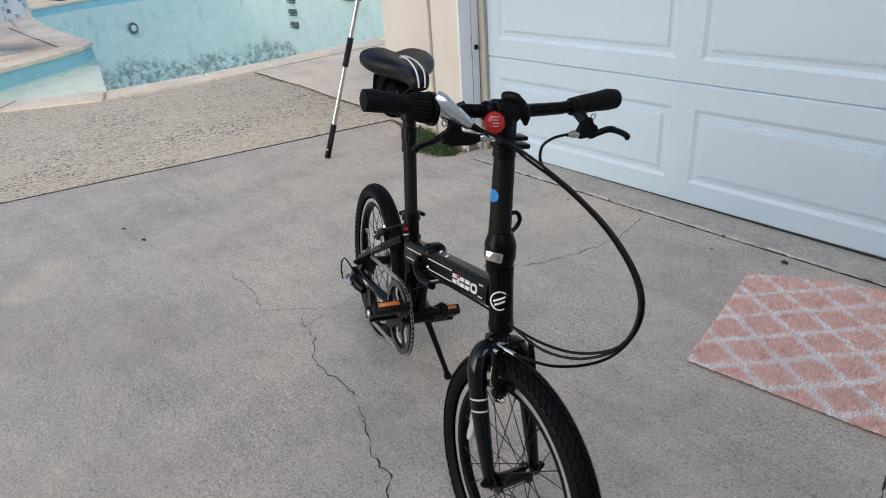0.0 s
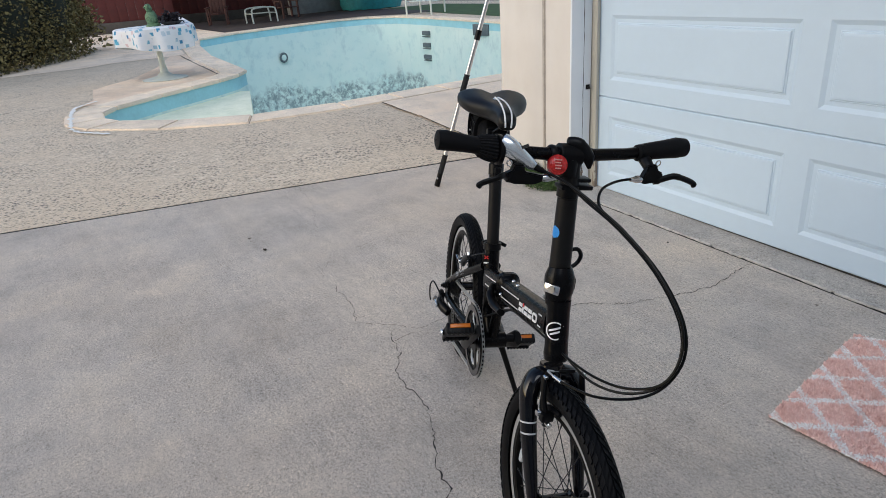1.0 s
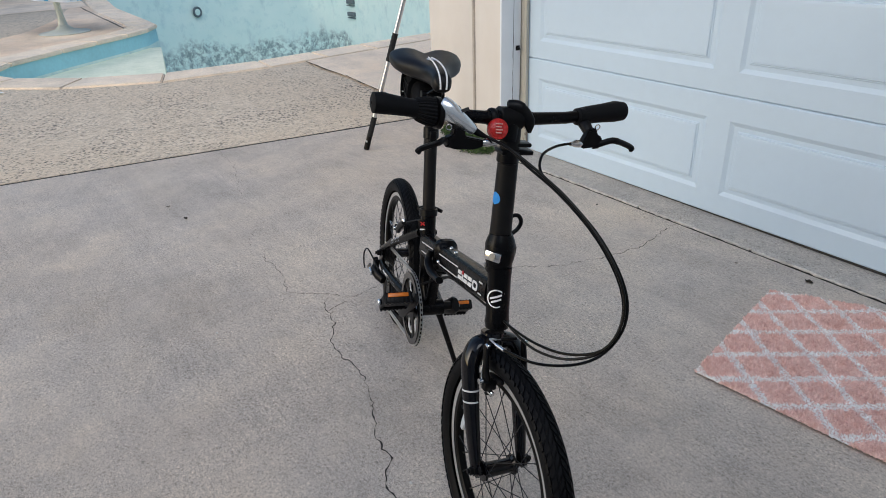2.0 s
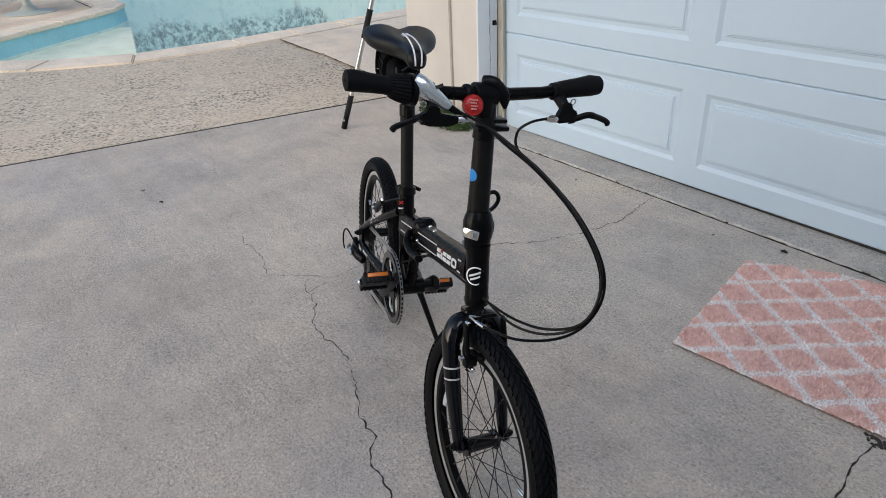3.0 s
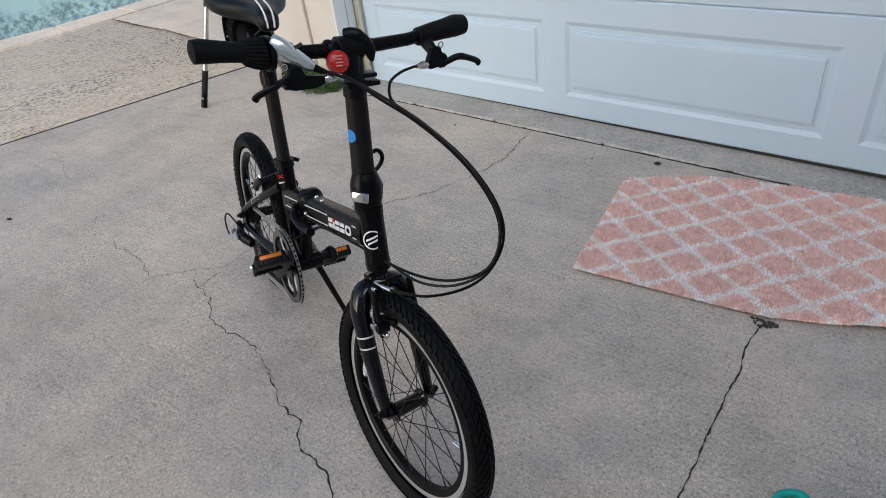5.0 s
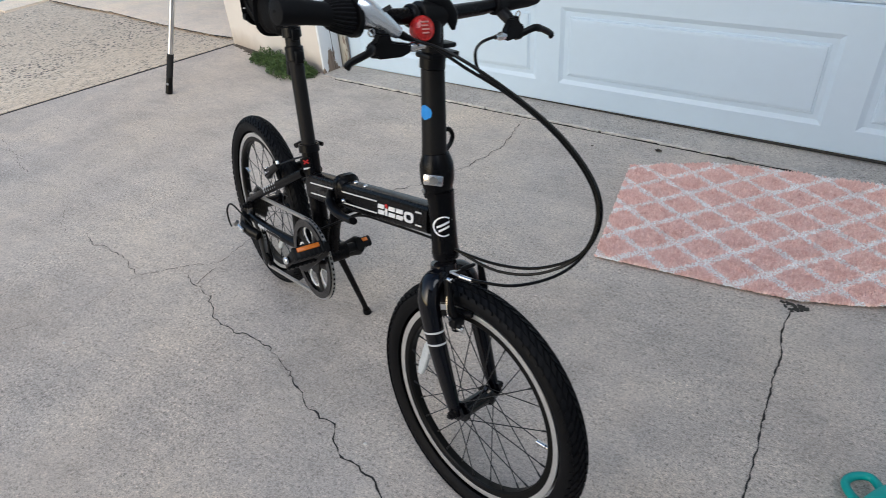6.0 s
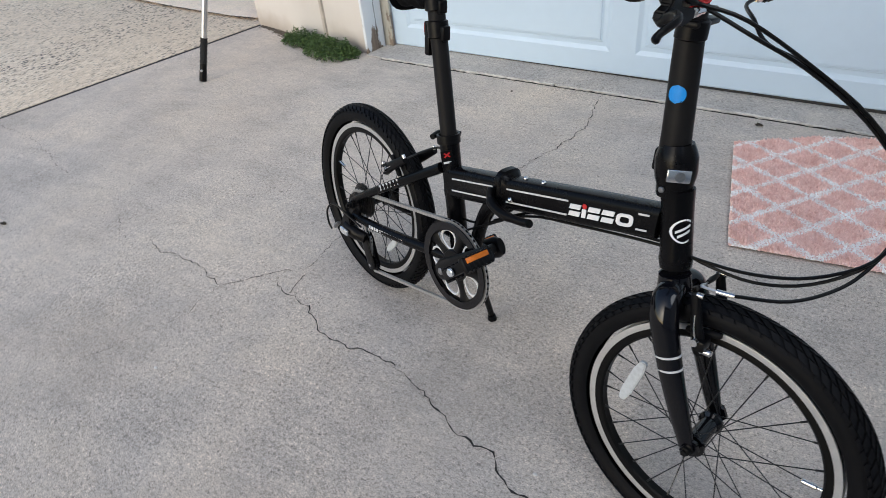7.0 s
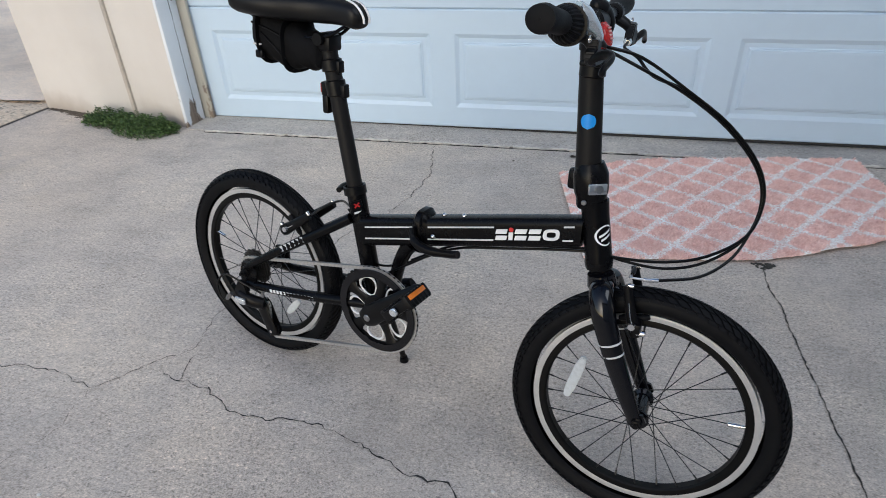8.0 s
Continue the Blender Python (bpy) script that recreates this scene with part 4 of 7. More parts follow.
for p, r in (((0.518, -0.026, 0.4625), 0.0055), ((0.528, 0.0, 0.502), 0.005), ((0.575, -0.004, 0.5125), 0.005)):
    bm = bmesh.new()
    bmesh.ops.create_uvsphere(bm, u_segments=12, v_segments=8, radius=r, matrix=Matrix.Translation(p))
    part("bolt", bm, CHROME, hinge, "bright bolt head")

# seat tube, bottom bracket strut, stays
ST = lambda z: 0.345 - (z - 0.30) * 0.185
SEATTOP = 0.508
tube("seat_tube", [(ST(0.262), 0, 0.262), (ST(0.45), 0, 0.45), (ST(SEATTOP), 0, SEATTOP)], 0.0205, FRAME_BLACK, label="black seat tube with a small red label")
bm = sweep(bmesh.new(), [(ST(0.3) + 0.002, 0, 0.31), (0.36, 0, 0.275), (0.393, 0, 0.262)], 0.018, 12)
part("lower_link", bm, FRAME_BLACK, bike)
tube("strut", [(0.452, 0, 0.42), (0.433, 0, 0.395), (0.413, 0, 0.345), (0.398, 0, 0.268)], [0.017, 0.016, 0.0145, 0.0145], FRAME_BLACK, smoothed=16)
bm = bmesh.new()
sweep(bm, [(0.395, -0.036, 0.262), (0.395, 0.036, 0.262)], 0.0215, 20)
part("bottom_bracket", bm, FRAME_BLACK, bike)
bm = bmesh.new()
box(bm, (-0.012, -0.0008, -0.018), (0.012, 0.0008, 0.018), 0.0004)
part("label", bm, BLACK_PLASTIC, bike, "small black label with a red mark", m=Matrix.Translation((ST(0.475) + 0.011, -0.0178, 0.474)) @ pose(0, 0, 0, 0, -10, 55))
bm = bmesh.new()
box(bm, (-0.008, -0.0006, -0.004), (0.008, 0.0006, 0.0), 0.0)
part("label_print", bm, WHITE_DECAL, bike, "white bar of print", m=Matrix.Translation((ST(0.475) + 0.0122, -0.0185, 0.468)) @ pose(0, 0, 0, 0, -10, 55))
bm = bmesh.new()
for a in (-38, 38):
    box(bm, (-0.0075, -0.0006, -0.0016), (0.0075, 0.0006, 0.0016), m=Matrix.Rotation(radians(a), 4, "Y"))
part("label_mark", bm, RED_DECAL, bike, "red crossed mark", m=Matrix.Translation((ST(0.475) + 0.0108, -0.0188, 0.482)) @ pose(0, 0, 0, 0, -10, 55))
for s in (-1, 1):
    tube("seat_stay", [(ST(0.45) - 0.012, s * 0.018, 0.448), (0.235, s * 0.033, 0.405), (0.12, s * 0.05, 0.335), (0.015, s * 0.058, 0.268), (-0.006, s * 0.058, 0.252)], [0.0115, 0.0115, 0.0105, 0.0095, 0.007], FRAME_BLACK, label="black seat stay with pale print", smoothed=20)
    tube("chain_stay", [(0.385, s * 0.03, 0.262), (0.32, s * 0.04, 0.256), (0.22, s * 0.052, 0.242), (0.1, s * 0.058, 0.225), (0.0, s * 0.058, 0.212)], [0.012, 0.013, 0.0125, 0.0115, 0.01], FRAME_BLACK, label="black chain stay with pale print", smoothed=20)
    bm = bmesh.new()
    prism(bm, [(-0.022, 0.205), (0.015, 0.205), (0.03, 0.225), (0.03, 0.262), (0.012, 0.275), (-0.012, 0.27), (-0.02, 0.245)], 0.006, Matrix.Translation((0, s * 0.058 + 0.003, 0)) @ Matrix.Rotation(radians(90), 4, "X"))
    part("dropout", bm, FRAME_BLACK, bike)
    bm = bmesh.new()
    lathe(bm, [(0, 0), (0.011, 0), (0.011, 0.004), (0.0085, 0.005), (0.0085, 0.012), (0.005, 0.013), (0.005, 0.018), (0, 0.018)], 6, Matrix.Translation((0, s * 0.062, Z_HUB)) @ Matrix.Rotation(radians(-90 * s), 4, "X"))
    part("axle_nut", bm, BLACK_PLASTIC, bike)
# print on the stays: pale bars
for s in (-1, 1):
    bm = bmesh.new()
    for k in range(6):
        x0 = 0.128 + k * 0.0115
        d = Vector((0.115, 0, 0.07)).normalized()
        c = Vector((x0, s * (0.0495 + 0.0098 - (x0 - 0.12) * 0.145), 0.338 + (x0 - 0.12) * 0.6))
        box(bm, (-0.0042, -0.0008, -0.0065), (0.0042, 0.0008, 0.0065), m=Matrix.Translation(c) @ pose(0, 0, 0, 0, -31, 8 * s))
    part("print", bm, SILVER_DECAL, bike, "pale bars of print")
    bm = bmesh.new()
    for k in range(13):
        x0 = 0.09 + k * 0.0105
        t = (x0 - 0.1) / 0.12
        box(bm, (-0.0036, -0.0008, -0.0038), (0.0036, 0.0008, 0.0038), m=Matrix.Translation((x0, s * (0.058 + 0.0112 - 0.006 * max(0, t)), 0.2255 + 0.0165 * t)) @ pose(0, 0, 0, 0, -8, 0))
    part("print", bm, WHITE_DECAL, bike, "white bars of print")

# seat post, collar and saddle
PT = 0.80
tube("seat_post", [(ST(0.5), 0, 0.5), (ST(PT), 0, PT)], 0.0168, POST_GREY, label="dark grey seat post")
bm = lathe(bmesh.new(), [(0.0205, 0), (0.0245, 0), (0.0245, 0.018), (0.0205, 0.018)], 24, Matrix.Translation((ST(SEATTOP) , 0, SEATTOP - 0.008)) @ pose(0, 0, 0, 0, -10.5, 0), loop=True)
collar = part("seat_clamp", bm, BLACK_PLASTIC, bike, "black quick-release seat clamp")
tube("clamp_lever", [(ST(SEATTOP) - 0.028, -0.022, SEATTOP), (ST(SEATTOP) - 0.034, 0.0, SEATTOP + 0.001), (ST(SEATTOP) - 0.03, 0.024, SEATTOP), (ST(SEATTOP) - 0.01, 0.04, SEATTOP - 0.002)], [0.006, 0.007, 0.006, 0.005], BLACK_PLASTIC, collar, smoothed=12)
bm = bmesh.new()
lathe(bm, [(0.017, 0), (0.0205, 0.002), (0.0205, 0.03), (0.017, 0.032)], 20, Matrix.Translation((ST(0.702), 0, 0.702)) @ pose(0, 0, 0, 0, -10.5, 0), loop=True)
lathe(bm, [(0.017, 0), (0.0215, 0.002), (0.0215, 0.022), (0.017, 0.024)], 20, Matrix.Translation((ST(0.75), 0, 0.75)) @ pose(0, 0, 0, 0, -10.5, 0), loop=True)
box(bm, (ST(0.71) - 0.034, -0.01, 0.7), (ST(0.71) - 0.014, 0.01, 0.728), 0.003)
box(bm, (ST(0.71) + 0.012, -0.009, 0.7), (ST(0.71) + 0.026, 0.009, 0.727), 0.003)
box(bm, (ST(0.76) + 0.012, -0.009, 0.748), (ST(0.76) + 0.025, 0.009, 0.772), 0.003)
bracket = part("lamp_bracket", bm, BLACK_PLASTIC, bike, "black plastic lamp bracket on the seat post")
bm = bmesh.new()
box(bm, (ST(0.69) - 0.036, -0.011, 0.664), (ST(0.69) - 0.0205, 0.011, 0.702), 0.004)
part("tail_lamp", bm, BLACK_PLASTIC, bracket, "small dark tail lamp")
bm = bmesh.new()
box(bm, (ST(0.71) - 0.037, -0.0075, 0.706), (ST(0.71) - 0.0342, 0.0075, 0.724), 0.001)
part("lens", bm, RED_LENS, bracket, "red lens")
bm = bmesh.new()
sweep(bm, [(ST(PT) - 0.002, -0.03, PT + 0.012), (ST(PT) - 0.002, 0.03, PT + 0.012)], 0.012, 14)
box(bm, (ST(PT) - 0.022, -0.02, PT - 0.012), (ST(PT) + 0.02, 0.02, PT + 0.02), 0.006)
part("saddle_clamp", bm, BLACK_PLASTIC, bike, "black saddle clamp")
for s in (-1, 1):
    tube("saddle_rail", [(0.07, s * 0.022, 0.848), (0.12, s * 0.022, 0.822), (0.18, s * 0.022, 0.812), (0.26, s * 0.02, 0.816), (0.305, s * 0.008, 0.838)], 0.0035, FRAME_BLACK, smoothed=16, segs=8)


def saddle_mesh():
    """Wide at the rear with two padded cheeks and a hollow between, narrow blunt nose."""
    bm = bmesh.new()
    n, k = 34, 28
    rings = []
    for i in range(n + 1):
        u = i / n
        x = 0.06 + 0.292 * u
        half = 0.1 - 0.076 / (1 + math.exp(-11 * (u - 0.5)))
        end = math.sqrt(max(0.03, 1 - max(0.0, (0.12 - u) / 0.122) ** 2)) * math.sqrt(max(0.03, 1 - max(0.0, (u - 0.93) / 0.071) ** 2))
        crown = 0.897 - 0.018 * u - 0.006 * math.sin(u * math.pi) - 0.012 * max(0.0, (u - 0.75) / 0.25) ** 2
        thick = 0.064 - 0.018 * u
        mid = crown - thick * 0.45
        ring = []
        for j in range(k):
            a = j * math.tau / k
            c, s = math.cos(a), math.sin(a)
            y = half * (0.35 + 0.65 * end) * math.copysign(abs(c) ** 0.8, c)
            z = mid + end * (thick * 0.45 * max(0.0, s) ** 0.75 - thick * 0.55 * max(0.0, -s) ** 0.6)
            if s > 0:
                z -= 0.016 * (1 - u) ** 1.2 * math.exp(-((y / 0.026) ** 2)) * s
            ring.append(bm.verts.new((x, y, z)))
        rings.append(ring)
    for a, b in zip(rings, rings[1:]):
        for j in range(k):
            bm.faces.new((a[j], a[(j + 1) % k], b[(j + 1) % k], b[j]))
    bm.faces.new(rings[0][::-1]), bm.faces.new(rings[-1])
    return bm


SADDLE_AT = Matrix.Translation((-0.005, 0.008, 0.012)) @ Matrix.Translation((0.2, 0, 0.86)) @ pose(0, 0, 0, 0, 1.5, -3.5) @ Matrix.Translation((-0.2, 0, -0.86))
saddle = part("saddle", saddle_mesh(), VINYL, bike, "padded black vinyl saddle with silver piping", m=SADDLE_AT)
for s in (-1, 1):
    part("piping", sweep(bmesh.new(), curve_pts([(0.17, s * 0.004, 0.8815), (0.21, s * 0.0062, 0.8837), (0.25, s * 0.008, 0.8843), (0.29, s * 0.009, 0.8815), (0.325, s * 0.0095, 0.8745), (0.344, s * 0.009, 0.865), (0.3555, s * 0.008, 0.8495), (0.3567, s * 0.0072, 0.838)], 36), 0.0022, 8), WHITE_DECAL, saddle, "silver-white piping")
bm = sweep(bmesh.new(), curve_pts([(0.125, 0, 0.8705), (0.15, 0, 0.8735), (0.18, 0, 0.8775), (0.2, 0, 0.8785)], 18), [0.0015] + [0.0035] * 12 + [0.003] * 3 + [0.002, 0.001, 0.0005], 10, 3.2)
part("saddle_badge", bm, SHIFTER_SILVER, saddle, "silver wedge at the head of the piping")
# handlebar stem: head tube, clamp and post
MOUNT[0] = HEAD_M
HT = lambda z: 0.846 - (z - 0.495) * 0.2
tube("head_tube", [(HT(0.478) , 0, 0.478), (HT(0.49), 0, 0.49), (HT(0.5), 0, 0.5), (HT(0.575), 0, 0.575), (HT(0.6), 0, 0.598)], [0.0235, 0.025, 0.0235, 0.0232, 0.0245], FRAME_BLACK, label="black head tube with a round white badge")
# round badge: a ring and two slanted bars, on the front of the tube
BADGE = Matrix.Translation((HT(0.545) + 0.0195, -0.0118, 0.545)) @ Matrix.Rotation(radians(-27), 4, "Z") @ Matrix.Rotation(radians(90 - 11.3), 4, "Y")


def bent(bm, r=0.0238):
    """Wraps a flat badge round the head tube."""
    for v in bm.verts:
        y = v.co.y
        v.co.z += -(r - math.sqrt(max(1e-9, r * r - min(abs(y), r * 0.95) ** 2)))
    return bm


bm = bmesh.new()
o = [bm.verts.new((0.0185 * math.cos(a), 0.0185 * math.sin(a), 0)) for a in (k * math.tau / 40 for k in range(40))]
i2 = [bm.verts.new((0.0158 * math.cos(a), 0.0158 * math.sin(a), 0)) for a in (k * math.tau / 40 for k in range(40))]
for k in range(40):
    bm.faces.new((o[k], o[(k + 1) % 40], i2[(k + 1) % 40], i2[k]))
badge = part("badge", bent(bm), WHITE_DECAL, bike, "round white badge", m=BADGE @ Matrix.Translation((0, 0, 0.0012)))
bm = bmesh.new()
for x0, y0, x1, y1 in ((0.0085, -0.0095, -0.0015, 0.0125), (0.0015, -0.0125, -0.0085, 0.0095)):
    rows = [[bm.verts.new((x0 + (x1 - x0) * k / 6 + q, y0 + (y1 - y0) * k / 6, 0)) for q in (-0.0021, 0.0021)] for k in range(7)]
    for a, b in zip(rows, rows[1:]):
        bm.faces.new((a[0], a[1], b[1], b[0]))
part("badge_bars", bent(bm), WHITE_DECAL, badge, "white slanted bars")
MOUNT[0] = STEM_M
bm = lathe(bmesh.new(), [(0.0, -0.002), (0.0248, 0), (0.026, 0.004), (0.026, 0.018), (0.0285, 0.026), (0.0295, 0.034), (0.0295, 0.056), (0.0265, 0.066), (0.0225, 0.076), (0.0, 0.078)], 28, Matrix.Translation((HT(0.6), 0, 0.6)) @ pose(0, 0, 0, 0, -9, 0))
box(bm, (HT(0.64) - 0.042, 0.01, 0.618), (HT(0.64) - 0.018, 0.03, 0.655), 0.006)
box(bm, (HT(0.64) - 0.03, 0.012, 0.62), (HT(0.64) + 0.004, 0.038, 0.653), 0.008)
stem_clamp = part("stem_hinge", bm, FRAME_BLACK, bike, "black stem hinge with a bright catch plate")
CATCH = Matrix.Translation((HT(0.635) + 0.0175, -0.0232, 0.638)) @ pose(0, 0, 0, 0, -8, -53)
bm = bmesh.new()
box(bm, (-0.004, -0.0165, -0.0095), (0.003, 0.0165, 0.0095), 0.0025)
catch = part("catch_plate", bm, CHROME, stem_clamp, "bright metal catch plate", m=CATCH)
bm = lathe(bmesh.new(), [(0.0, 0.0), (0.0042, 0.0), (0.0042, 0.0012), (0.007, 0.0012), (0.007, 0.003), (0.0, 0.003)], 16, Matrix.Translation((0.0026, 0.001, 0)) @ Matrix.Rotation(radians(90), 4, "Y"))
part("catch_pin", bm, STEEL, catch)
part("hinge_bolt", disc(bmesh.new(), (HT(0.612) - 0.006, -0.0268, 0.612), (0, 1, 0.1), 0.0045, 0.004, 14, 0.001), STEEL, stem_clamp)
tube("loop_handle", [(HT(0.69) - 0.012, 0.018, 0.7), (HT(0.69) - 0.006, 0.036, 0.706), (HT(0.69) - 0.002, 0.044, 0.695), (HT(0.69) - 0.002, 0.04, 0.68), (HT(0.67) - 0.004, 0.024, 0.668)], 0.0042, BLACK_PLASTIC, stem_clamp, smoothed=20, segs=8)
PX = lambda z: 0.811 - (z - 0.66) * 0.095
POST_TOP = 0.895
tube("handlepost", [(PX(0.664), 0, 0.664), (PX(0.69), 0, 0.69), (PX(0.78), 0, 0.78), (PX(POST_TOP), 0, POST_TOP)], [0.0218, 0.0208, 0.0198, 0.0176], POST_GREY, label="dark anodised handlepost with a blue dot", segs=22)
STICK = Matrix.Translation((PX(0.745), 0, 0.745)) @ Matrix.Rotation(radians(-84), 4, "Z")
bm = bmesh.new()
rows = []
for j in range(9):
    row = []
    zz = -0.0125 + 0.025 * j / 8
    wd = math.sqrt(max(0.0, 0.0125**2 - zz * zz))
    for i in range(7):
        a = (-1 + 2 * i / 6) * wd / 0.0205
        row.append(bm.verts.new((0.0207 * math.cos(a), 0.0207 * math.sin(a), zz)))
    rows.append(row)
for a, b in zip(rows, rows[1:]):
    for i in range(6):
        bm.faces.new((a[i], a[i + 1], b[i + 1], b[i]))
part("sticker", bm, BLUE_STICKER, bike, "round bright blue sticker", m=STICK)

# fork
MOUNT[0] = FORK_M
for s in (-1, 1):
    legpath = [(0.853, s * 0.012, 0.476), (0.858, s * 0.036, 0.47), (0.866, s * 0.05, 0.447), (0.878, s * 0.0525, 0.415), (0.903, s * 0.053, 0.355), (0.93, s * 0.052, 0.296), (0.954, s * 0.051, 0.246)]
    leg = tube("fork_leg", legpath, [0.02, 0.022, 0.0215, 0.0203, 0.0183, 0.0156, 0.012], GLOSS_BLACK, label="gloss black fork leg with two silver rings", smoothed=36, aspect=0.8, up=(1, 0, 0.2), segs=22)
    fine = curve_pts(legpath, 240)
    for zz, rr in ((0.37, 0.0192), (0.391, 0.02)):
        k = min(range(1, len(fine) - 1), key=lambda q: abs(fine[q].z - zz))
        d = (fine[k + 1] - fine[k - 1]).normalized()
        part("ring_decal", sweep(bmesh.new(), [fine[k] - d * 0.0016, fine[k] + d * 0.0016], rr, 28, 0.815, up=(1, 0, 0.2)), SILVER_DECAL, leg, "thin silver ring")
    bm = bmesh.new()
    prism(bm, [(0.94, 0.262), (0.966, 0.262), (0.974, 0.248), (0.966, 0.234), (0.95, 0.232), (0.942, 0.245)], 0.006, Matrix.Translation((0, s * 0.051 + 0.003, 0)) @ Matrix.Rotation(radians(90), 4, "X"))
    part("fork_end", bm, GLOSS_BLACK, bike)
    bm = lathe(bmesh.new(), [(0, 0), (0.011, 0), (0.011, 0.004), (0.0085, 0.005), (0.0085, 0.011), (0.005, 0.012), (0.005, 0.016), (0, 0.016)], 6, Matrix.Translation((BASE, s * 0.055, Z_HUB)) @ Matrix.Rotation(radians(-90 * s), 4, "X"))
    part("axle_nut", bm, BLACK_PLASTIC, bike)
bm = sweep(bmesh.new(), [(0.846, 0, 0.492), (0.851, 0, 0.472), (0.858, 0, 0.452)], [0.0235, 0.026, 0.02], 20)
part("fork_crown", bm, GLOSS_BLACK, bike)
bm = bmesh.new()
disc(bm, (0.879, 0, 0.466), (1, 0, 0.2), 0.0075, 0.012, 12, 0.002)
part("crown_bolt", bm, STEEL, bike)


def rim_brake(name, base_pts, arm_dir, outward, tall=0.098, stout=1.0):
    """A pair of V-brake arms with pads. base_pts(s): foot of an arm; arm_dir: along the arm; outward: away from the frame."""
    u, o = Vector(arm_dir).normalized(), Vector(outward).normalized()
    for s in (-1, 1):
        p = Vector(base_pts(s))
        q = p + u * tall + Vector((0, s * 0.004, 0))
        arm = part(name, sweep(bmesh.new(), [p - u * 0.008, p, p + u * 0.045 + Vector((0, s * 0.006, 0)), q], [0.011 * stout, 0.0135 * stout, 0.011 * stout, 0.0085 * stout], 12, 0.7), BLACK_PLASTIC, bike, "black V-brake arm with bright bolts")
        holder = bmesh.new()
        c = p + u * 0.012 + o * 0.005
        box(holder, (-0.013, -0.009, -0.008), (0.013, 0.009, 0.008), 0.003, m=Matrix.Translation(c) @ o.to_track_quat("Z", "Y").to_matrix().to_4x4())
        part("pad_holder", holder, BLACK_PLASTIC, arm)
        part("pivot_bolt", disc(bmesh.new(), p + o * 0.012, o, 0.0058, 0.014, 12, 0.002), CHROME, arm)
        pad = p + u * 0.019 + Vector((0, -s * 0.018, 0))
        along = u.cross(Vector((0, 1, 0)))
        part("brake_pad", sweep(bmesh.new(), [pad - along * 0.026, pad - along * 0.02, pad + along * 0.02, pad + along * 0.026], [0.004, 0.006, 0.006, 0.004], 10), RUBBER, arm)
        part("pad_bolt", sweep(bmesh.new(), [pad, pad + Vector((0, s * 0.03, 0)), pad + Vector((0, s * 0.0305, 0)), pad + Vector((0, s * 0.037, 0))], [0.003, 0.003, 0.0066, 0.006], 12), CHROME, arm)
        part("arm_bolt", disc(bmesh.new(), q + o * 0.006, o, 0.004, 0.01, 10, 0.001), CHROME, arm)
        part("spring", sweep(bmesh.new(), curve_pts([p + o * 0.006 + Vector((0, s * 0.009, 0)), p + u * 0.03 + Vector((0, s * 0.014, 0)), p + u * 0.06 + Vector((0, s * 0.01, 0))], 10), 0.0012, 6), CHROME, arm)


rim_brake("brake_arm", lambda s: (0.922, s * 0.036, 0.413), (-0.28, 0, 0.96), (1, 0, 0.1), 0.09, 0.8)
MOUNT[0] = FRAME_M
rim_brake("brake_arm", lambda s: (0.125, s * 0.038, 0.383), (0.83, 0, 0.56), (-0.55, 0, 0.83))
MOUNT[0] = FORK_M
tube("link_wire", [(0.899, -0.036, 0.51), (0.8985, 0.041, 0.5035)], 0.0011, STEEL, label="thin steel wire between the brake arms", segs=6)
tube("wire_boot", [(0.899, -0.012, 0.508), (0.899, 0.0, 0.507), (0.899, 0.022, 0.505)], [0.0032, 0.0045, 0.0032], BLACK_PLASTIC, label="black rubber boot on the wire", segs=10)
FERRULE = Vector((0.9194, -0.0331, 0.5128)), Vector((0.9423, -0.029, 0.515))
tube("brake_noodle", [(0.899, -0.022, 0.509), (0.8975, -0.031, 0.511), (0.9005, -0.0365, 0.5132), (0.909, -0.0355, 0.513), tuple(FERRULE[0])], 0.002, ALU, label="bright curved cable guide", smoothed=16, segs=8)
tube("cable_ferrule", [tuple(FERRULE[0]), tuple(FERRULE[1])], 0.0038, CHROME, label="bright cable ferrule", segs=12)
MOUNT[0] = FRAME_M
tube("brake_noodle", [(0.206, -0.036, 0.438), (0.222, 0.0, 0.452), (0.24, 0.03, 0.458), (0.262, 0.034, 0.447)], 0.0026, DARK_STEEL, smoothed=16, segs=8)

# drivetrain
CX, CZ, CY = 0.395, 0.264, -0.05


def ring_part(name, r0, r1, y, depth, mat, teeth=0, label="", parent=None):
    bm = bmesh.new()
    n = max(48, teeth * 4)
    outer = []
    for k in range(n):
        rr = r1 + (0.0035 if teeth and k % 4 in (1, 2) else 0)
        outer.append((rr * math.cos(k * math.tau / n), rr * math.sin(k * math.tau / n)))
    lo, hi = [], []
    for z, keep in ((-depth / 2, lo), (depth / 2, hi)):
        keep.append([bm.verts.new((x, q, z)) for x, q in outer])
        keep.append([bm.verts.new((r0 * math.cos(k * math.tau / n), r0 * math.sin(k * math.tau / n), z)) for k in range(n)])
    for k in range(n):
        j = (k + 1) % n
        bm.faces.new((lo[0][k], lo[0][j], lo[1][j], lo[1][k]))
        bm.faces.new((hi[0][k], hi[0][j], hi[1][j], hi[1][k]))
        bm.faces.new((lo[0][k], lo[0][j], hi[0][j], hi[0][k]))
        bm.faces.new((lo[1][k], lo[1][j], hi[1][j], hi[1][k]))
    return part(name, bm, mat, parent or bike, label, m=Matrix.Translation((CX, y, CZ)) @ ON_SIDE)


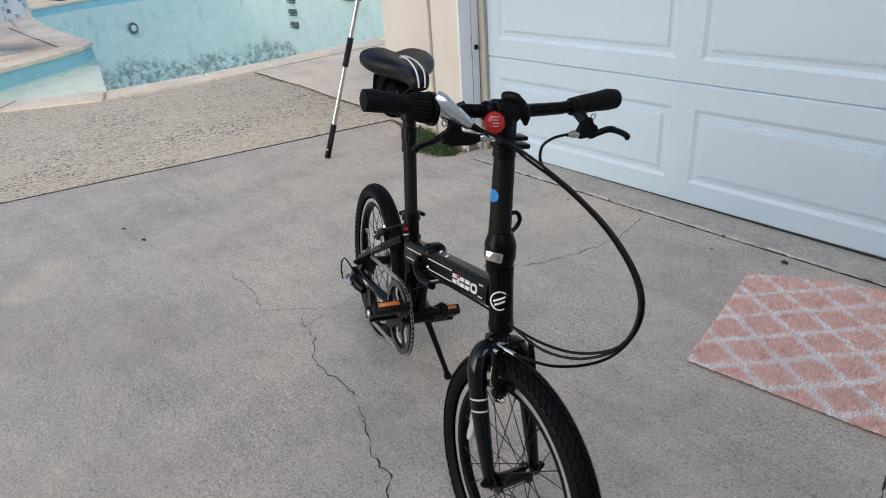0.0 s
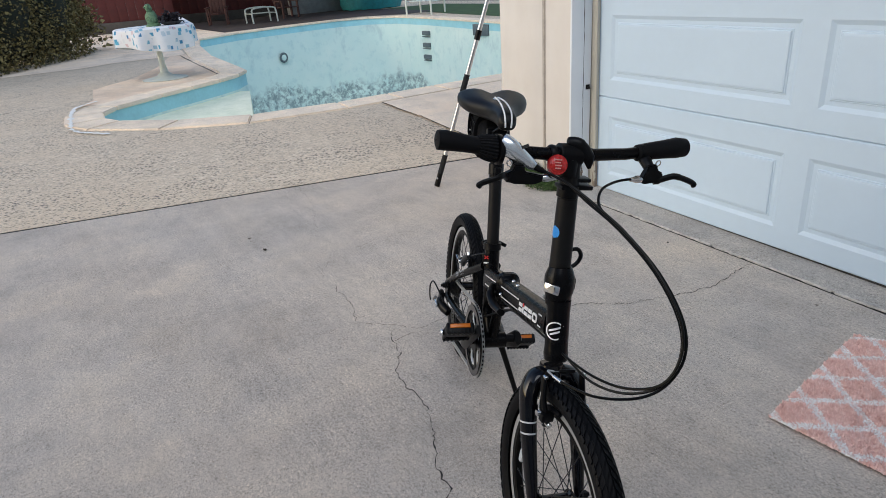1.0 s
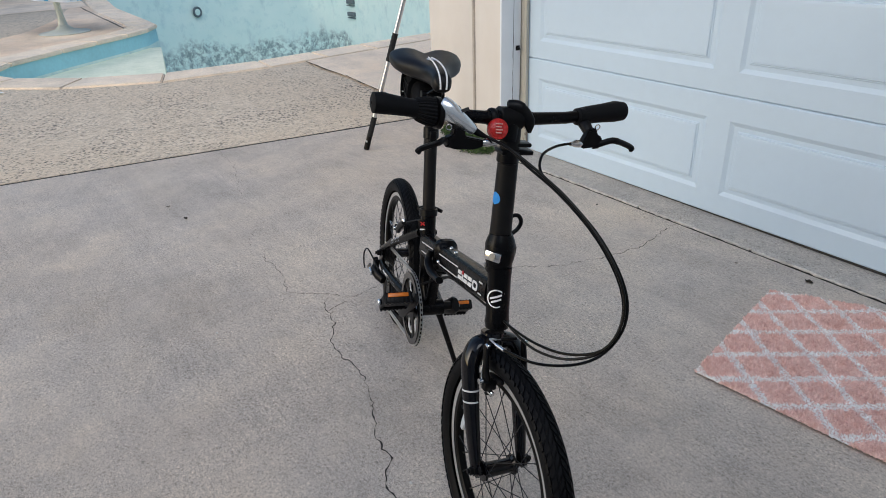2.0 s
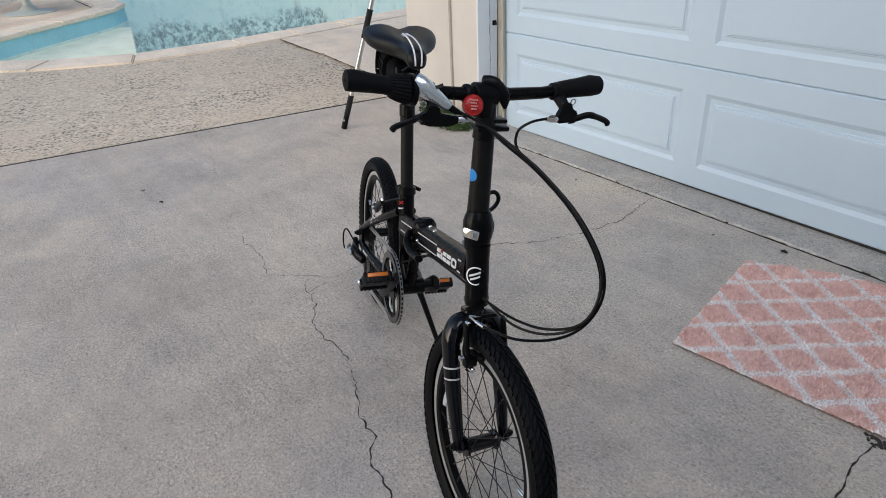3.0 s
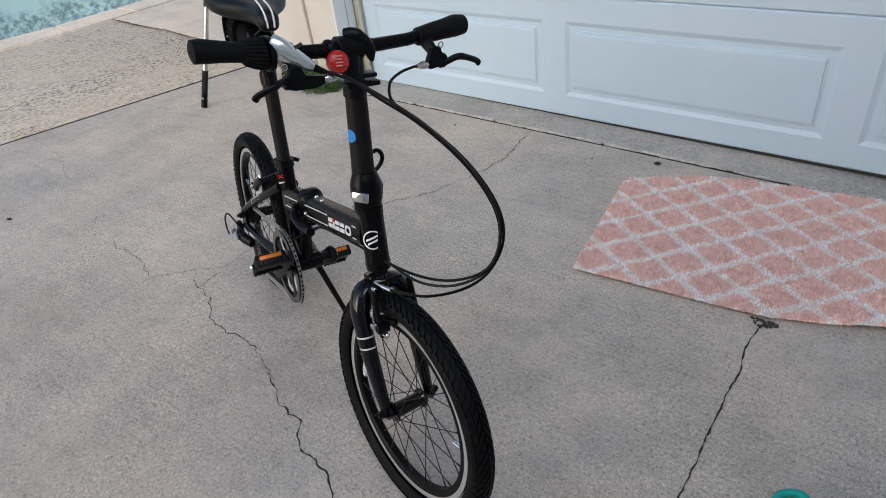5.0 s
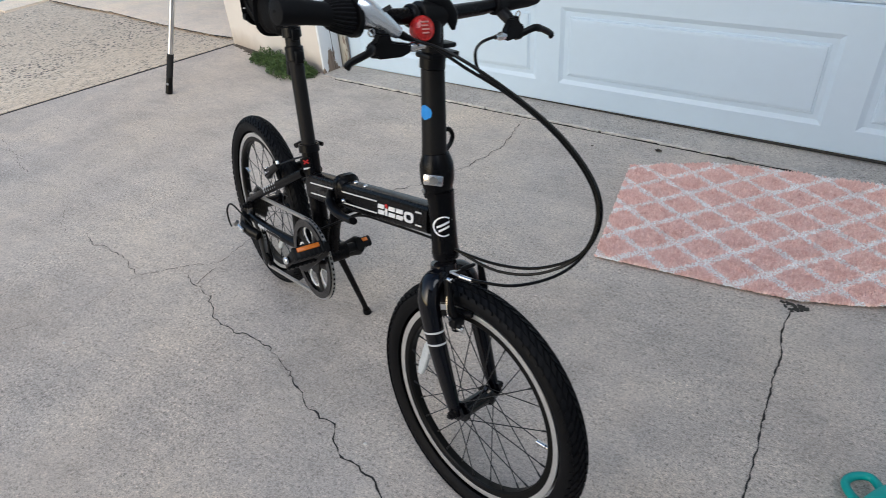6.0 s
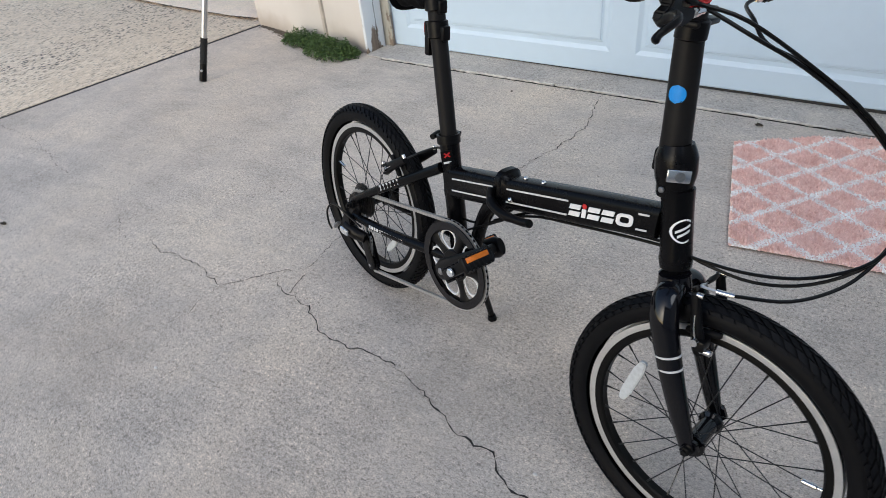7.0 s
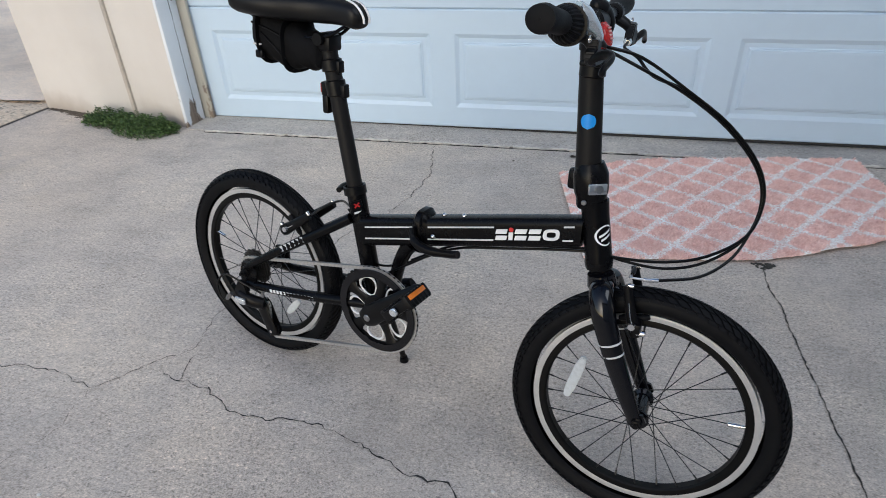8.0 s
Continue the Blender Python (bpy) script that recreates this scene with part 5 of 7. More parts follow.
chainring = ring_part("chainring", 0.0785, 0.1, CY, 0.004, BLACK_PLASTIC, 48, "black chainring with silver-edged openings")
bm = bmesh.new()
PHASE = -0.14
for k in range(5):
    a = k * math.tau / 5 + PHASE
    c, s = math.cos(a), math.sin(a)
    sweep(bm, [(0.015 * c, 0.015 * s, 0), (0.045 * c, 0.045 * s, 0), (0.058 * c, 0.058 * s, 0), (0.07 * c, 0.07 * s, 0), (0.085 * c, 0.085 * s, 0)], [0.017, 0.0115, 0.0098, 0.0125, 0.021], 8, 0.22, up=(-s, c, 0))
disc(bm, (0, 0, 0), (0, 0, 1), 0.036, 0.008, 30, 0.002)
part("spider", bm, BLACK_PLASTIC, chainring)
for k in range(5):
    a = (k + 0.5) * math.tau / 5 + PHASE
    pts, radii = [], []
    for j in range(24):
        b = j * math.tau / 24
        lx, ly = 0.057 + 0.0225 * math.cos(b), 0.021 * math.sin(b) * (1 + 0.22 * math.cos(b))
        pts.append((lx * math.cos(a) - ly * math.sin(a), lx * math.sin(a) + ly * math.cos(a), 0.003))
        radii.append(0.0018 + 0.0016 * max(0.0, math.cos(b)))
    part("silver_edge", sweep(bmesh.new(), pts, radii, 6, loop=True), WHITE_DECAL, chainring, "silver rim of an opening")
    a = k * math.tau / 5 + PHASE
    pts = []
    for j in range(18):
        b = j * math.tau / 18
        lx, ly = 0.0765 + 0.0075 * math.cos(b), 0.0125 * math.sin(b) * (1 + 0.6 * math.cos(b))
        pts.append((lx * math.cos(a) - ly * math.sin(a), lx * math.sin(a) + ly * math.cos(a), 0.0052))
    part("silver_edge", sweep(bmesh.new(), pts, 0.0012, 6, loop=True), SILVER_DECAL, chainring, "silver rim of an opening")
ring_part("chain_guard", 0.082, 0.0985, CY - 0.006, 0.003, GLOSS_BLACK, 0, "thin black guard ring")
RIB_ME = mesh_of(box(bmesh.new(), (-0.0065, -0.003, -0.0175), (0.0065, 0.003, 0.0175), 0.0015), "tread_rib", BLACK_PLASTIC)
for s, y in ((-1, -0.078), (1, 0.07)):
    CRANK = Vector((0.125, 0, 0.099)) if s < 0 else Vector((0.118, 0, 0.078))
    e = Vector((CX, y, CZ)) - CRANK * s
    hub = Vector((CX, y, CZ))
    bm = sweep(bmesh.new(), [tuple(hub + CRANK * s * 0.12), tuple(hub), tuple(hub - CRANK * s * 0.45), tuple(e), tuple(e - CRANK * s * 0.09)], [0.0095, 0.0125, 0.0105, 0.0088, 0.006], 18, 2.0, up=(0, 1, 0))
    sweep(bm, [(CX, 0, CZ), (CX, y, CZ)], 0.012, 14)
    crank = part("crank", bm, BLACK_PLASTIC, bike, "black crank arm")
    part("crank_bolt", disc(bmesh.new(), (CX, y + s * 0.011, CZ), (0, 1, 0), 0.008, 0.006, 16, 0.002), STEEL, crank)
    # pedal: a cage with ribs, orange reflectors and a round end cap
    turn = Matrix.Translation(e + Vector((0.003, s * 0.052, 0))) @ pose(0, 0, 0, 0, -44, 0) @ Matrix.Diagonal((0.92, 0.8, 0.85, 1))
    bm = bmesh.new()
    for x in (-0.036, 0.036):
        box(bm, (x - 0.006, -0.042, -0.016), (x + 0.006, 0.046, 0.016), 0.004)
    for y2 in (-0.038, 0.042):
        box(bm, (-0.038, y2 - 0.005, -0.0115), (0.038, y2 + 0.005, 0.0115), 0.003)
    pedal = part("pedal", bm, BLACK_PLASTIC, bike, "black plastic pedal with orange reflectors", m=turn)
    part("spindle", sweep(bmesh.new(), [(0, -0.062 * s, 0), (0, 0.05 * s, 0)], 0.009, 12), BLACK_PLASTIC, pedal)
    bm = bmesh.new()
    box(bm, (-0.017, -0.035, -0.012), (0.017, 0.046, 0.012), 0.005)
    part("pedal_body", bm, BLACK_PLASTIC, pedal)
    for x in (-0.036, 0.036):
        for q in range(7):
            shared("tread_rib", RIB_ME, pedal, Matrix.Translation((x, -0.037 + q * 0.0125, -0.0005)))
    for x in (-0.0425, 0.0425):
        bm = bmesh.new()
        box(bm, (x - 0.0032, -0.03, 0.0005), (x + 0.0032, 0.032, 0.012), 0.001)
        part("reflector", bm, AMBER, pedal, "orange reflector")
    part("end_cap", disc(bmesh.new(), (0, 0.05 * s, 0), (0, 1, 0), 0.0095, 0.008, 16, 0.002), SHIFTER_SILVER, pedal, "pale round end cap")

bm = sweep(bmesh.new(), [(0, -0.054, Z_HUB), (0, -0.018, Z_HUB)], 0.019, 20)
cassette = part("cassette", bm, DARK_STEEL, bike, "dark steel cassette of toothed rings")
for k, r in enumerate((0.023, 0.026, 0.029, 0.032, 0.036, 0.04, 0.044)):
    n = 64
    pts = []
    for j in range(n):
        rr = r + (0.0028 if j % 4 in (1, 2) else 0)
        pts.append((rr * math.cos(j * math.tau / n), rr * math.sin(j * math.tau / n)))
    part("cog", prism(bmesh.new(), pts, 0.0022, Matrix.Translation((0, -0.05 + k * 0.0044, Z_HUB)) @ Matrix.Rotation(radians(90), 4, "X")), DARK_STEEL, cassette)


def chain_link():
    bm = bmesh.new()
    for s in (-1, 1):
        o = []
        for j in range(6):
            a = math.pi / 2 + math.pi * j / 5
            o.append((0.0036 * math.cos(a) - 0.003, 0.0036 * math.sin(a)))
        for j in range(6):
            a = -math.pi / 2 + math.pi * j / 5
            o.append((0.0036 * math.cos(a) + 0.003, 0.0036 * math.sin(a)))
        prism(bm, o, 0.0012, Matrix.Translation((0, s * 0.0028 + 0.0006, 0)) @ Matrix.Rotation(radians(90), 4, "X"))
    sweep(bm, [(0, -0.0032, 0), (0, 0.0032, 0)], 0.0026, 8)
    return bm


LINK = mesh_of(chain_link(), "chain_link", CHAIN_STEEL)
JOCKEY_A, JOCKEY_B = Vector((0.028, -0.042, 0.155)), Vector((0.056, -0.042, 0.088))


def arc(c, r, a0, a1, y0, y1, step=0.0095):
    n = max(2, int(abs(a1 - a0) * r / step))
    return [Vector((c[0] + r * math.cos(a0 + (a1 - a0) * j / n), y0 + (y1 - y0) * j / n, c[1] + r * math.sin(a0 + (a1 - a0) * j / n))) for j in range(n + 1)]


path = [Vector((0.0, -0.041, Z_HUB + 0.031))]
path += arc((CX, CZ), 0.1, radians(97), radians(-84), CY, CY)
path += [JOCKEY_B + Vector((0.004, 0, -0.019)), JOCKEY_B + Vector((-0.017, 0, 0.006)), (JOCKEY_A + JOCKEY_B) / 2 + Vector((0.004, 0, 0.003)), JOCKEY_A + Vector((0.018, 0, 0.006)), JOCKEY_A + Vector((0.0, 0, 0.02))]
path += arc((0, Z_HUB), 0.031, radians(-60), radians(-270), -0.041, -0.041)
chain = part("chain", sweep(bmesh.new(), [p for p in path], 0.0016, 6), CHAIN_STEEL, bike, "bright oiled steel chain")
links = []
for a, b in zip(path, path[1:]):
    L = (b - a).length
    k = max(1, round(L / 0.0105))
    for j in range(k):
        c = a.lerp(b, (j + 0.5) / k)
        d = (b - a).normalized()
        links.append((c, d))
for c, d in links:
    x = d
    y = Vector((0, 1, 0))
    y = (y - x * y.dot(x)).normalized()
    z = x.cross(y)
    shared("chain_link", LINK, chain, Matrix.Translation(c) @ Matrix((x, y, z)).transposed().to_4x4())

bm = bmesh.new()
prism(bm, [(-0.012, 0.228), (0.012, 0.222), (0.018, 0.2), (0.004, 0.185), (-0.022, 0.178), (-0.03, 0.192), (-0.022, 0.21)], 0.014, Matrix.Translation((0, -0.068, 0)) @ Matrix.Rotation(radians(90), 4, "X"))
bmesh.ops.bevel(bm, geom=bm.edges[:], offset=0.003, segments=2, affect="EDGES")
derailleur = part("derailleur", bm, BLACK_PLASTIC, bike, "black rear derailleur with a silver cover")
part("parallelogram", sweep(bmesh.new(), [(-0.012, -0.078, 0.19), (0.006, -0.078, 0.182), (0.026, -0.07, 0.174), (0.046, -0.058, 0.168)], [0.014, 0.0185, 0.018, 0.016], 12, 0.8), BLACK_PLASTIC, derailleur)
bm = bmesh.new()
box(bm, (-0.012, -0.099, 0.174), (0.022, -0.09, 0.191), 0.004)
part("cover", bm, SHIFTER_SILVER, derailleur, "pale silver cover")
part("adjuster", sweep(bmesh.new(), [(-0.028, -0.09, 0.19), (-0.04, -0.092, 0.178), (-0.046, -0.092, 0.17)], [0.005, 0.006, 0.004], 10), STEEL, derailleur)
for p in (JOCKEY_A, JOCKEY_B):
    bm = bmesh.new()
    pts = [((0.018 + (0.0025 if j % 4 in (1, 2) else 0)) * math.cos(j * math.tau / 44), (0.018 + (0.0025 if j % 4 in (1, 2) else 0)) * math.sin(j * math.tau / 44)) for j in range(44)]
    prism(bm, pts, 0.006, Matrix.Translation(p + Vector((0, 0.003, 0))) @ Matrix.Rotation(radians(90), 4, "X"))
    part("jockey_wheel", bm, BLACK_PLASTIC, derailleur)
    part("jockey_bolt", disc(bmesh.new(), p + Vector((0, -0.012, 0)), (0, 1, 0), 0.004, 0.004, 10), CHROME, derailleur)
for y in (-0.051, -0.033):
    bm = bmesh.new()
    sweep(bm, [JOCKEY_A + Vector((-0.004, y + 0.042, 0.012)), JOCKEY_A + Vector((0, y + 0.042, 0)), JOCKEY_B + Vector((0, y + 0.042, 0)), JOCKEY_B + Vector((0.004, y + 0.042, -0.012))], [0.012, 0.019, 0.0175, 0.012], 12, 0.14, up=(1, 0, 0.2))
    part("cage_plate", bm, BLACK_PLASTIC, derailleur)

# kickstand
tube("kickstand", [(0.352, 0.03, 0.245), (0.35, 0.052, 0.19), (0.347, 0.107, 0.045), (0.346, 0.1195, 0.01)], [0.011, 0.0085, 0.0075, 0.0075], FRAME_BLACK, label="black kickstand with a rubber foot", segs=12)
bm = sweep(bmesh.new(), [(0.3475, 0.115, 0.022), (0.346, 0.119, 0.009), (0.345, 0.124, -0.005), (0.3445, 0.126, -0.02)], [0.0095, 0.0115, 0.013, 0.01], 14)
part("stand_foot", bm, RUBBER, bike, "black rubber foot")

# handlebar
MOUNT[0] = STEM_M
BZ, BX = 0.912, 0.79
BAR = Matrix.Translation((BX + 0.002, -0.008, BZ - 0.019)) @ pose(0, 0, 0, -0.3, 0, 0)


def risen(bm):
    """Bends what sits on the bar upwards towards its ends."""
    for v in bm.verts:
        k = min(1.0, max(0.0, (abs(v.co.y) - 0.1) / 0.15))
        v.co.z += 0.014 * k * k * (3 - 2 * k)
    return bm


part("handlebar", risen(sweep(bmesh.new(), [(-0.006, -0.25, 0.004), (-0.0055, -0.21, 0.0035), (-0.0045, -0.17, 0.003), (-0.003, -0.12, 0.002), (0, -0.05, 0), (0, -0.035, 0), (0, 0.035, 0), (0, 0.05, 0), (-0.003, 0.12, 0.002), (-0.0045, 0.17, 0.003), (-0.0055, 0.21, 0.0035), (-0.006, 0.25, 0.004)], [0.0112, 0.0112, 0.0112, 0.0112, 0.0118, 0.014, 0.014, 0.0118, 0.0112, 0.0112, 0.0112, 0.0112], 18)), FRAME_BLACK, bike, "straight black handlebar with grips and levers", m=BAR)


def on_bar(name, bm, mat, label=""):
    return part(name, risen(bm), mat, bike, label, m=BAR)


# flared ergonomic grips
on_bar("grip", sweep(bmesh.new(), [(-0.006, -0.256, 0.004), (-0.006, -0.254, 0.004), (-0.0055, -0.24, 0.004), (-0.005, -0.215, 0.003), (-0.004, -0.19, 0.003), (-0.004, -0.172, 0.002), (-0.004, -0.17, 0.002)], [0.012, 0.0172, 0.0182, 0.0165, 0.0155, 0.0165, 0.012], 22, 1.1), GRIP_RUBBER, "black rubber grip")
on_bar("end_hole", disc(bmesh.new(), (-0.006, -0.2565, 0.004), (0, -1, 0), 0.0022, 0.001, 12, 0.0002), RUBBER)
bm = bmesh.new()
rings = []
for y, lift in ((-0.181, -0.004), (-0.178, -0.0012), (-0.171, 0.001), (-0.163, 0.003), (-0.154, 0.0042), (-0.147, 0.0046), (-0.145, -0.003)):
    rings.append([bm.verts.new((-0.004 + (0.0192 + lift + 0.0016 * (k % 4 < 2)) * math.cos(k * math.tau / 96), y, 0.002 + (0.0192 + lift + 0.0016 * (k % 4 < 2)) * math.sin(k * math.tau / 96))) for k in range(96)])
for p, q in zip(rings, rings[1:]):
    for k in range(96):
        bm.faces.new((p[k], p[(k + 1) % 96], q[(k + 1) % 96], q[k]))
bm.faces.new(rings[0]), bm.faces.new(rings[-1])
on_bar("twist_shifter", bm, GRIP_RUBBER, "ribbed black twist shifter")
bm = sweep(bmesh.new(), [(-0.003, -0.145, 0.002), (-0.003, -0.144, 0.002), (-0.003, -0.136, 0.002), (-0.003, -0.133, 0.002)], [0.02, 0.0275, 0.0275, 0.02], 28)
on_bar("shifter_collar", bm, BLACK_PLASTIC)
bm = sweep(bmesh.new(), curve_pts([(0.004, -0.133, 0.013), (0.014, -0.122, 0.01), (0.022, -0.106, 0.0), (0.026, -0.088, -0.012), (0.027, -0.08, -0.017)], 20), [0.021, 0.0212, 0.0205, 0.0198, 0.019, 0.018, 0.0168, 0.0158, 0.0148, 0.014, 0.0133, 0.0127, 0.0121, 0.0116, 0.0111, 0.0106, 0.0102, 0.0098, 0.0094, 0.009, 0.0085], 18, 0.8)
shifter = on_bar("shifter_body", bm, SHIFTER_SILVER, "silver twist-shifter housing")
part("print", box(bmesh.new(), (-0.013, -0.0028, -0.0006), (0.013, 0.0028, 0.0006), m=Matrix.Translation((0.0265, -0.107, 0.0155)) @ pose(0, 0, 0, 52, -24, 84)), BLACK_PLASTIC, shifter, "dark bar of print")
part("cable_boot", sweep(bmesh.new(), [(0.027, -0.08, -0.017), (0.03, -0.07, -0.022), (0.033, -0.058, -0.027)], [0.0065, 0.0055, 0.0035], 10), BLACK_PLASTIC, shifter)
on_bar("grip", sweep(bmesh.new(), [(-0.004, 0.142, 0.002), (-0.004, 0.144, 0.002), (-0.0045, 0.165, 0.003), (-0.005, 0.2, 0.003), (-0.0055, 0.228, 0.004), (-0.006, 0.247, 0.004), (-0.006, 0.254, 0.004)], [0.012, 0.0158, 0.0165, 0.0178, 0.02, 0.0178, 0.0085], 22, 1.08), GRIP_RUBBER, "black rubber grip")


def brake_lever(s, y, reach, dz, fx, b):
    """s: side. The clamp hugs the bar at y; the blade runs outward below and ahead, the cable leaves b inward."""
    bm = bmesh.new()
    lathe(bm, [(0.0112, -0.008), (0.0165, -0.008), (0.0165, 0.008), (0.0112, 0.008)], 20, Matrix.Translation((-0.003, y, 0.002)) @ Matrix.Rotation(radians(90), 4, "X"), loop=True)
    sweep(bm, [(0.006, y, -0.008), (0.02, y, -0.022 + dz / 2), (0.029, y + s * 0.004, -0.038 + dz)], [0.0095, 0.0085, 0.0075], 12, 1.3)
    # the flat, three-cornered housing
    side = [(-b, -0.044), (-b, -0.055), (-b * 0.55 - 0.004, -0.061), (0.012, -0.061), (0.028, -0.052), (0.026, -0.043), (0.014, -0.036), (0.012, -0.026), (-0.006, -0.026), (-0.01, -0.038)]
    web = bmesh.new()
    prism(web, [(u, z + dz) for u, z in side], 0.015, Matrix(((0, 0, 1, 0.022), (s, 0, 0, y), (0, 1, 0, 0), (0, 0, 0, 1))))
    bmesh.ops.recalc_face_normals(web, faces=web.faces[:])
    bmesh.ops.bevel(web, geom=web.edges[:], offset=0.002, segments=2, affect="EDGES")
    lever = on_bar("brake_lever", bm, BLACK_PLASTIC, "black brake lever with a bright barrel adjuster")
    part("housing", risen(web), BLACK_PLASTIC, lever)
    ring = [(0.026, y + s * (0.019 + 0.005 * math.cos(k * math.tau / 16)), -0.026 + dz + 0.005 * math.sin(k * math.tau / 16)) for k in range(16)]
    part("ring", risen(sweep(bmesh.new(), ring, 0.0012, 6, loop=True)), CHROME, lever, "small bright ring")
    part("blade", sweep(bmesh.new(), curve_pts([(0.03, y + s * 0.012, -0.052 + dz), (0.034, y + s * 0.024, -0.049 + dz), (0.042 + fx / 2, y + s * reach * 0.44, -0.04 + dz), (0.043 + fx, y + s * reach * 0.62, -0.042 + dz), (0.04 + fx, y + s * reach * 0.92, -0.052 + dz), (0.039 + fx, y + s * reach, -0.06 + dz)], 30), [0.008] * 6 + [0.0062] * 12 + [0.0056] * 8 + [0.0062] * 3 + [0.006, 0.004], 10, 0.75), BLACK_PLASTIC, lever)
    zb = -0.0495 + dz
    part("barrel_adjuster", sweep(bmesh.new(), [(0.03, y - s * (b - 0.001), zb), (0.0305, y - s * (b + 0.004), zb), (0.031, y - s * (b + 0.012), zb), (0.033, y - s * (b + 0.02), zb), (0.034, y - s * (b + 0.026), zb)], [0.006, 0.0072, 0.0072, 0.0045, 0.004], 12), CHROME, lever, "bright barrel adjuster")
    part("clamp_bolt", disc(bmesh.new(), (0.02, y + s * 0.004, -0.014), (0.8, s * 0.3, 0.5), 0.004, 0.006, 12, 0.001), DARK_STEEL, lever)


brake_lever(1, 0.156, 0.1, 0.012, 0.0, 0.014)
brake_lever(-1, -0.108, 0.086, 0.012, 0.022, 0.046)

# clamp at the top of the post, with its quick-release
bm = sweep(bmesh.new(), [(0, -0.024, 0), (0, -0.022, 0), (0, 0.022, 0), (0, 0.024, 0)], [0.017, 0.0205, 0.0205, 0.017], 20)
sweep(bm, [(0.0, 0, -0.008), (0.002, 0, -0.04)], 0.02, 18)
stem_top = on_bar("bar_clamp", bm, BLACK_PLASTIC, "black handlebar clamp with lever")
part("clamp_lever", sweep(bmesh.new(), curve_pts([(-0.004, -0.006, 0.018), (0.004, 0.008, 0.02), (0.01, 0.02, 0.014), (0.016, 0.031, -0.002), (0.019, 0.035, -0.022)], 20), [0.009] + [0.0135] * 8 + [0.012] * 7 + [0.01, 0.009, 0.007, 0.005, 0.003], 14, 0.75), BLACK_PLASTIC, stem_top)
bm = bmesh.new()
box(bm, (-0.012, -0.016, -0.064), (0.022, 0.05, -0.055), 0.003)
box(bm, (-0.01, 0.0, -0.05), (0.018, 0.046, -0.042), 0.003)
lathe(bm, [(0.0178, -0.012), (0.021, -0.01), (0.021, 0.012), (0.0178, 0.014)], 20, Matrix.Translation((0.006, 0.006, -0.069)), loop=True)
part("post_collar", bm, BLACK_PLASTIC, stem_top, "black collar with a pair of plates")

# front lamp strapped to the bar
LAMP = Matrix.Translation((0.026, -0.034, -0.014)) @ pose(0, 0, 0, 0, 68, -8)
bm = lathe(bmesh.new(), [(0.0, -0.02), (0.013, -0.018), (0.018, -0.008), (0.019, 0.0), (0.018, 0.004), (0.0, 0.004)], 24)
lamp = part("front_lamp", bm, RED_LENS, bike, "small red bicycle lamp strapped to the bar", m=BAR @ LAMP)
bm = lathe(bmesh.new(), [(0.0, 0.009), (0.008, 0.0085), (0.0135, 0.0062), (0.016, 0.0042), (0.0, 0.0042)], 12)
part("lens", bm, RED_LENS, lamp, "red faceted lens", smooth=False)
bm = bmesh.new()
for k in range(4):
    box(bm, (-0.009 + 0.0052 * k, -0.007, 0.0086), (-0.0065 + 0.0052 * k, 0.006 - 0.002 * (k % 2), 0.0097), 0.0005)
part("bulb", bm, PINK_LENS, lamp, "pink glinting bars of the lamp's optics")
on_bar("lamp_strap", sweep(bmesh.new(), [(0.0145 * math.cos(a) , -0.036, 0.0145 * math.sin(a)) for a in (k * math.tau / 20 for k in range(20))], 0.003, 8, 2.2, loop=True), BLACK_PLASTIC, "black rubber strap")

MOUNT[0] = FRAME_M @ Matrix.Translation((0.004, -0.013, 0.0))
# cables: brakes and gear, in a wide loop ahead of the bike
def cable(name, pts, r=0.0026, mat=None, label="", n=60):
    tube(name, pts, r, mat or CABLE_BLACK, label=label, segs=8, smoothed=n)


def bar_point(*p):
    """A place on the turned handlebar, as the cables see it."""
    return tuple(MOUNT[0].inverted() @ STEM_M @ BAR @ Vector(p))


LOOP = [(0.9231, 0.0645, 0.784), (0.9882, 0.1095, 0.7302), (1.0408, 0.1372, 0.6669), (1.0613, 0.1396, 0.6089), (1.0516, 0.1218, 0.5494)]


def bundled(dx, dy, dz):
    """The stretch where the cables are bound side by side."""
    return [(x + dx, y + dy, z + dz) for x, y, z in LOOP]


cable("gear_cable", [bar_point(0.031, -0.066, -0.0235), bar_point(0.036, -0.05, -0.029), (0.865, -0.004, 0.838)] + bundled(0.001, -0.0025, 0.0035) + [(1.002, 0.086, 0.5135), (0.9412, 0.0525, 0.4995), (0.8721, 0.0245, 0.4995), (0.810, 0.006, 0.504), (0.660, 0.006, 0.4685), (0.545, 0.004, 0.436), (0.430, -0.002, 0.365), (0.370, -0.010, 0.325)], label="black gear cable")
cable("brake_cable", [bar_point(0.0335, -0.036, -0.0375), bar_point(0.0355, -0.022, -0.0385), (0.866, 0.018, 0.817)] + bundled(-0.0015, -0.002, -0.002) + [(1.003, 0.085, 0.5035), (0.943, 0.05, 0.4885), (0.8725, 0.03, 0.4935), (0.815, 0.022, 0.503), (0.660, 0.02, 0.469), (0.545, 0.02, 0.438), (0.440, 0.022, 0.375)], label="black rear brake cable")
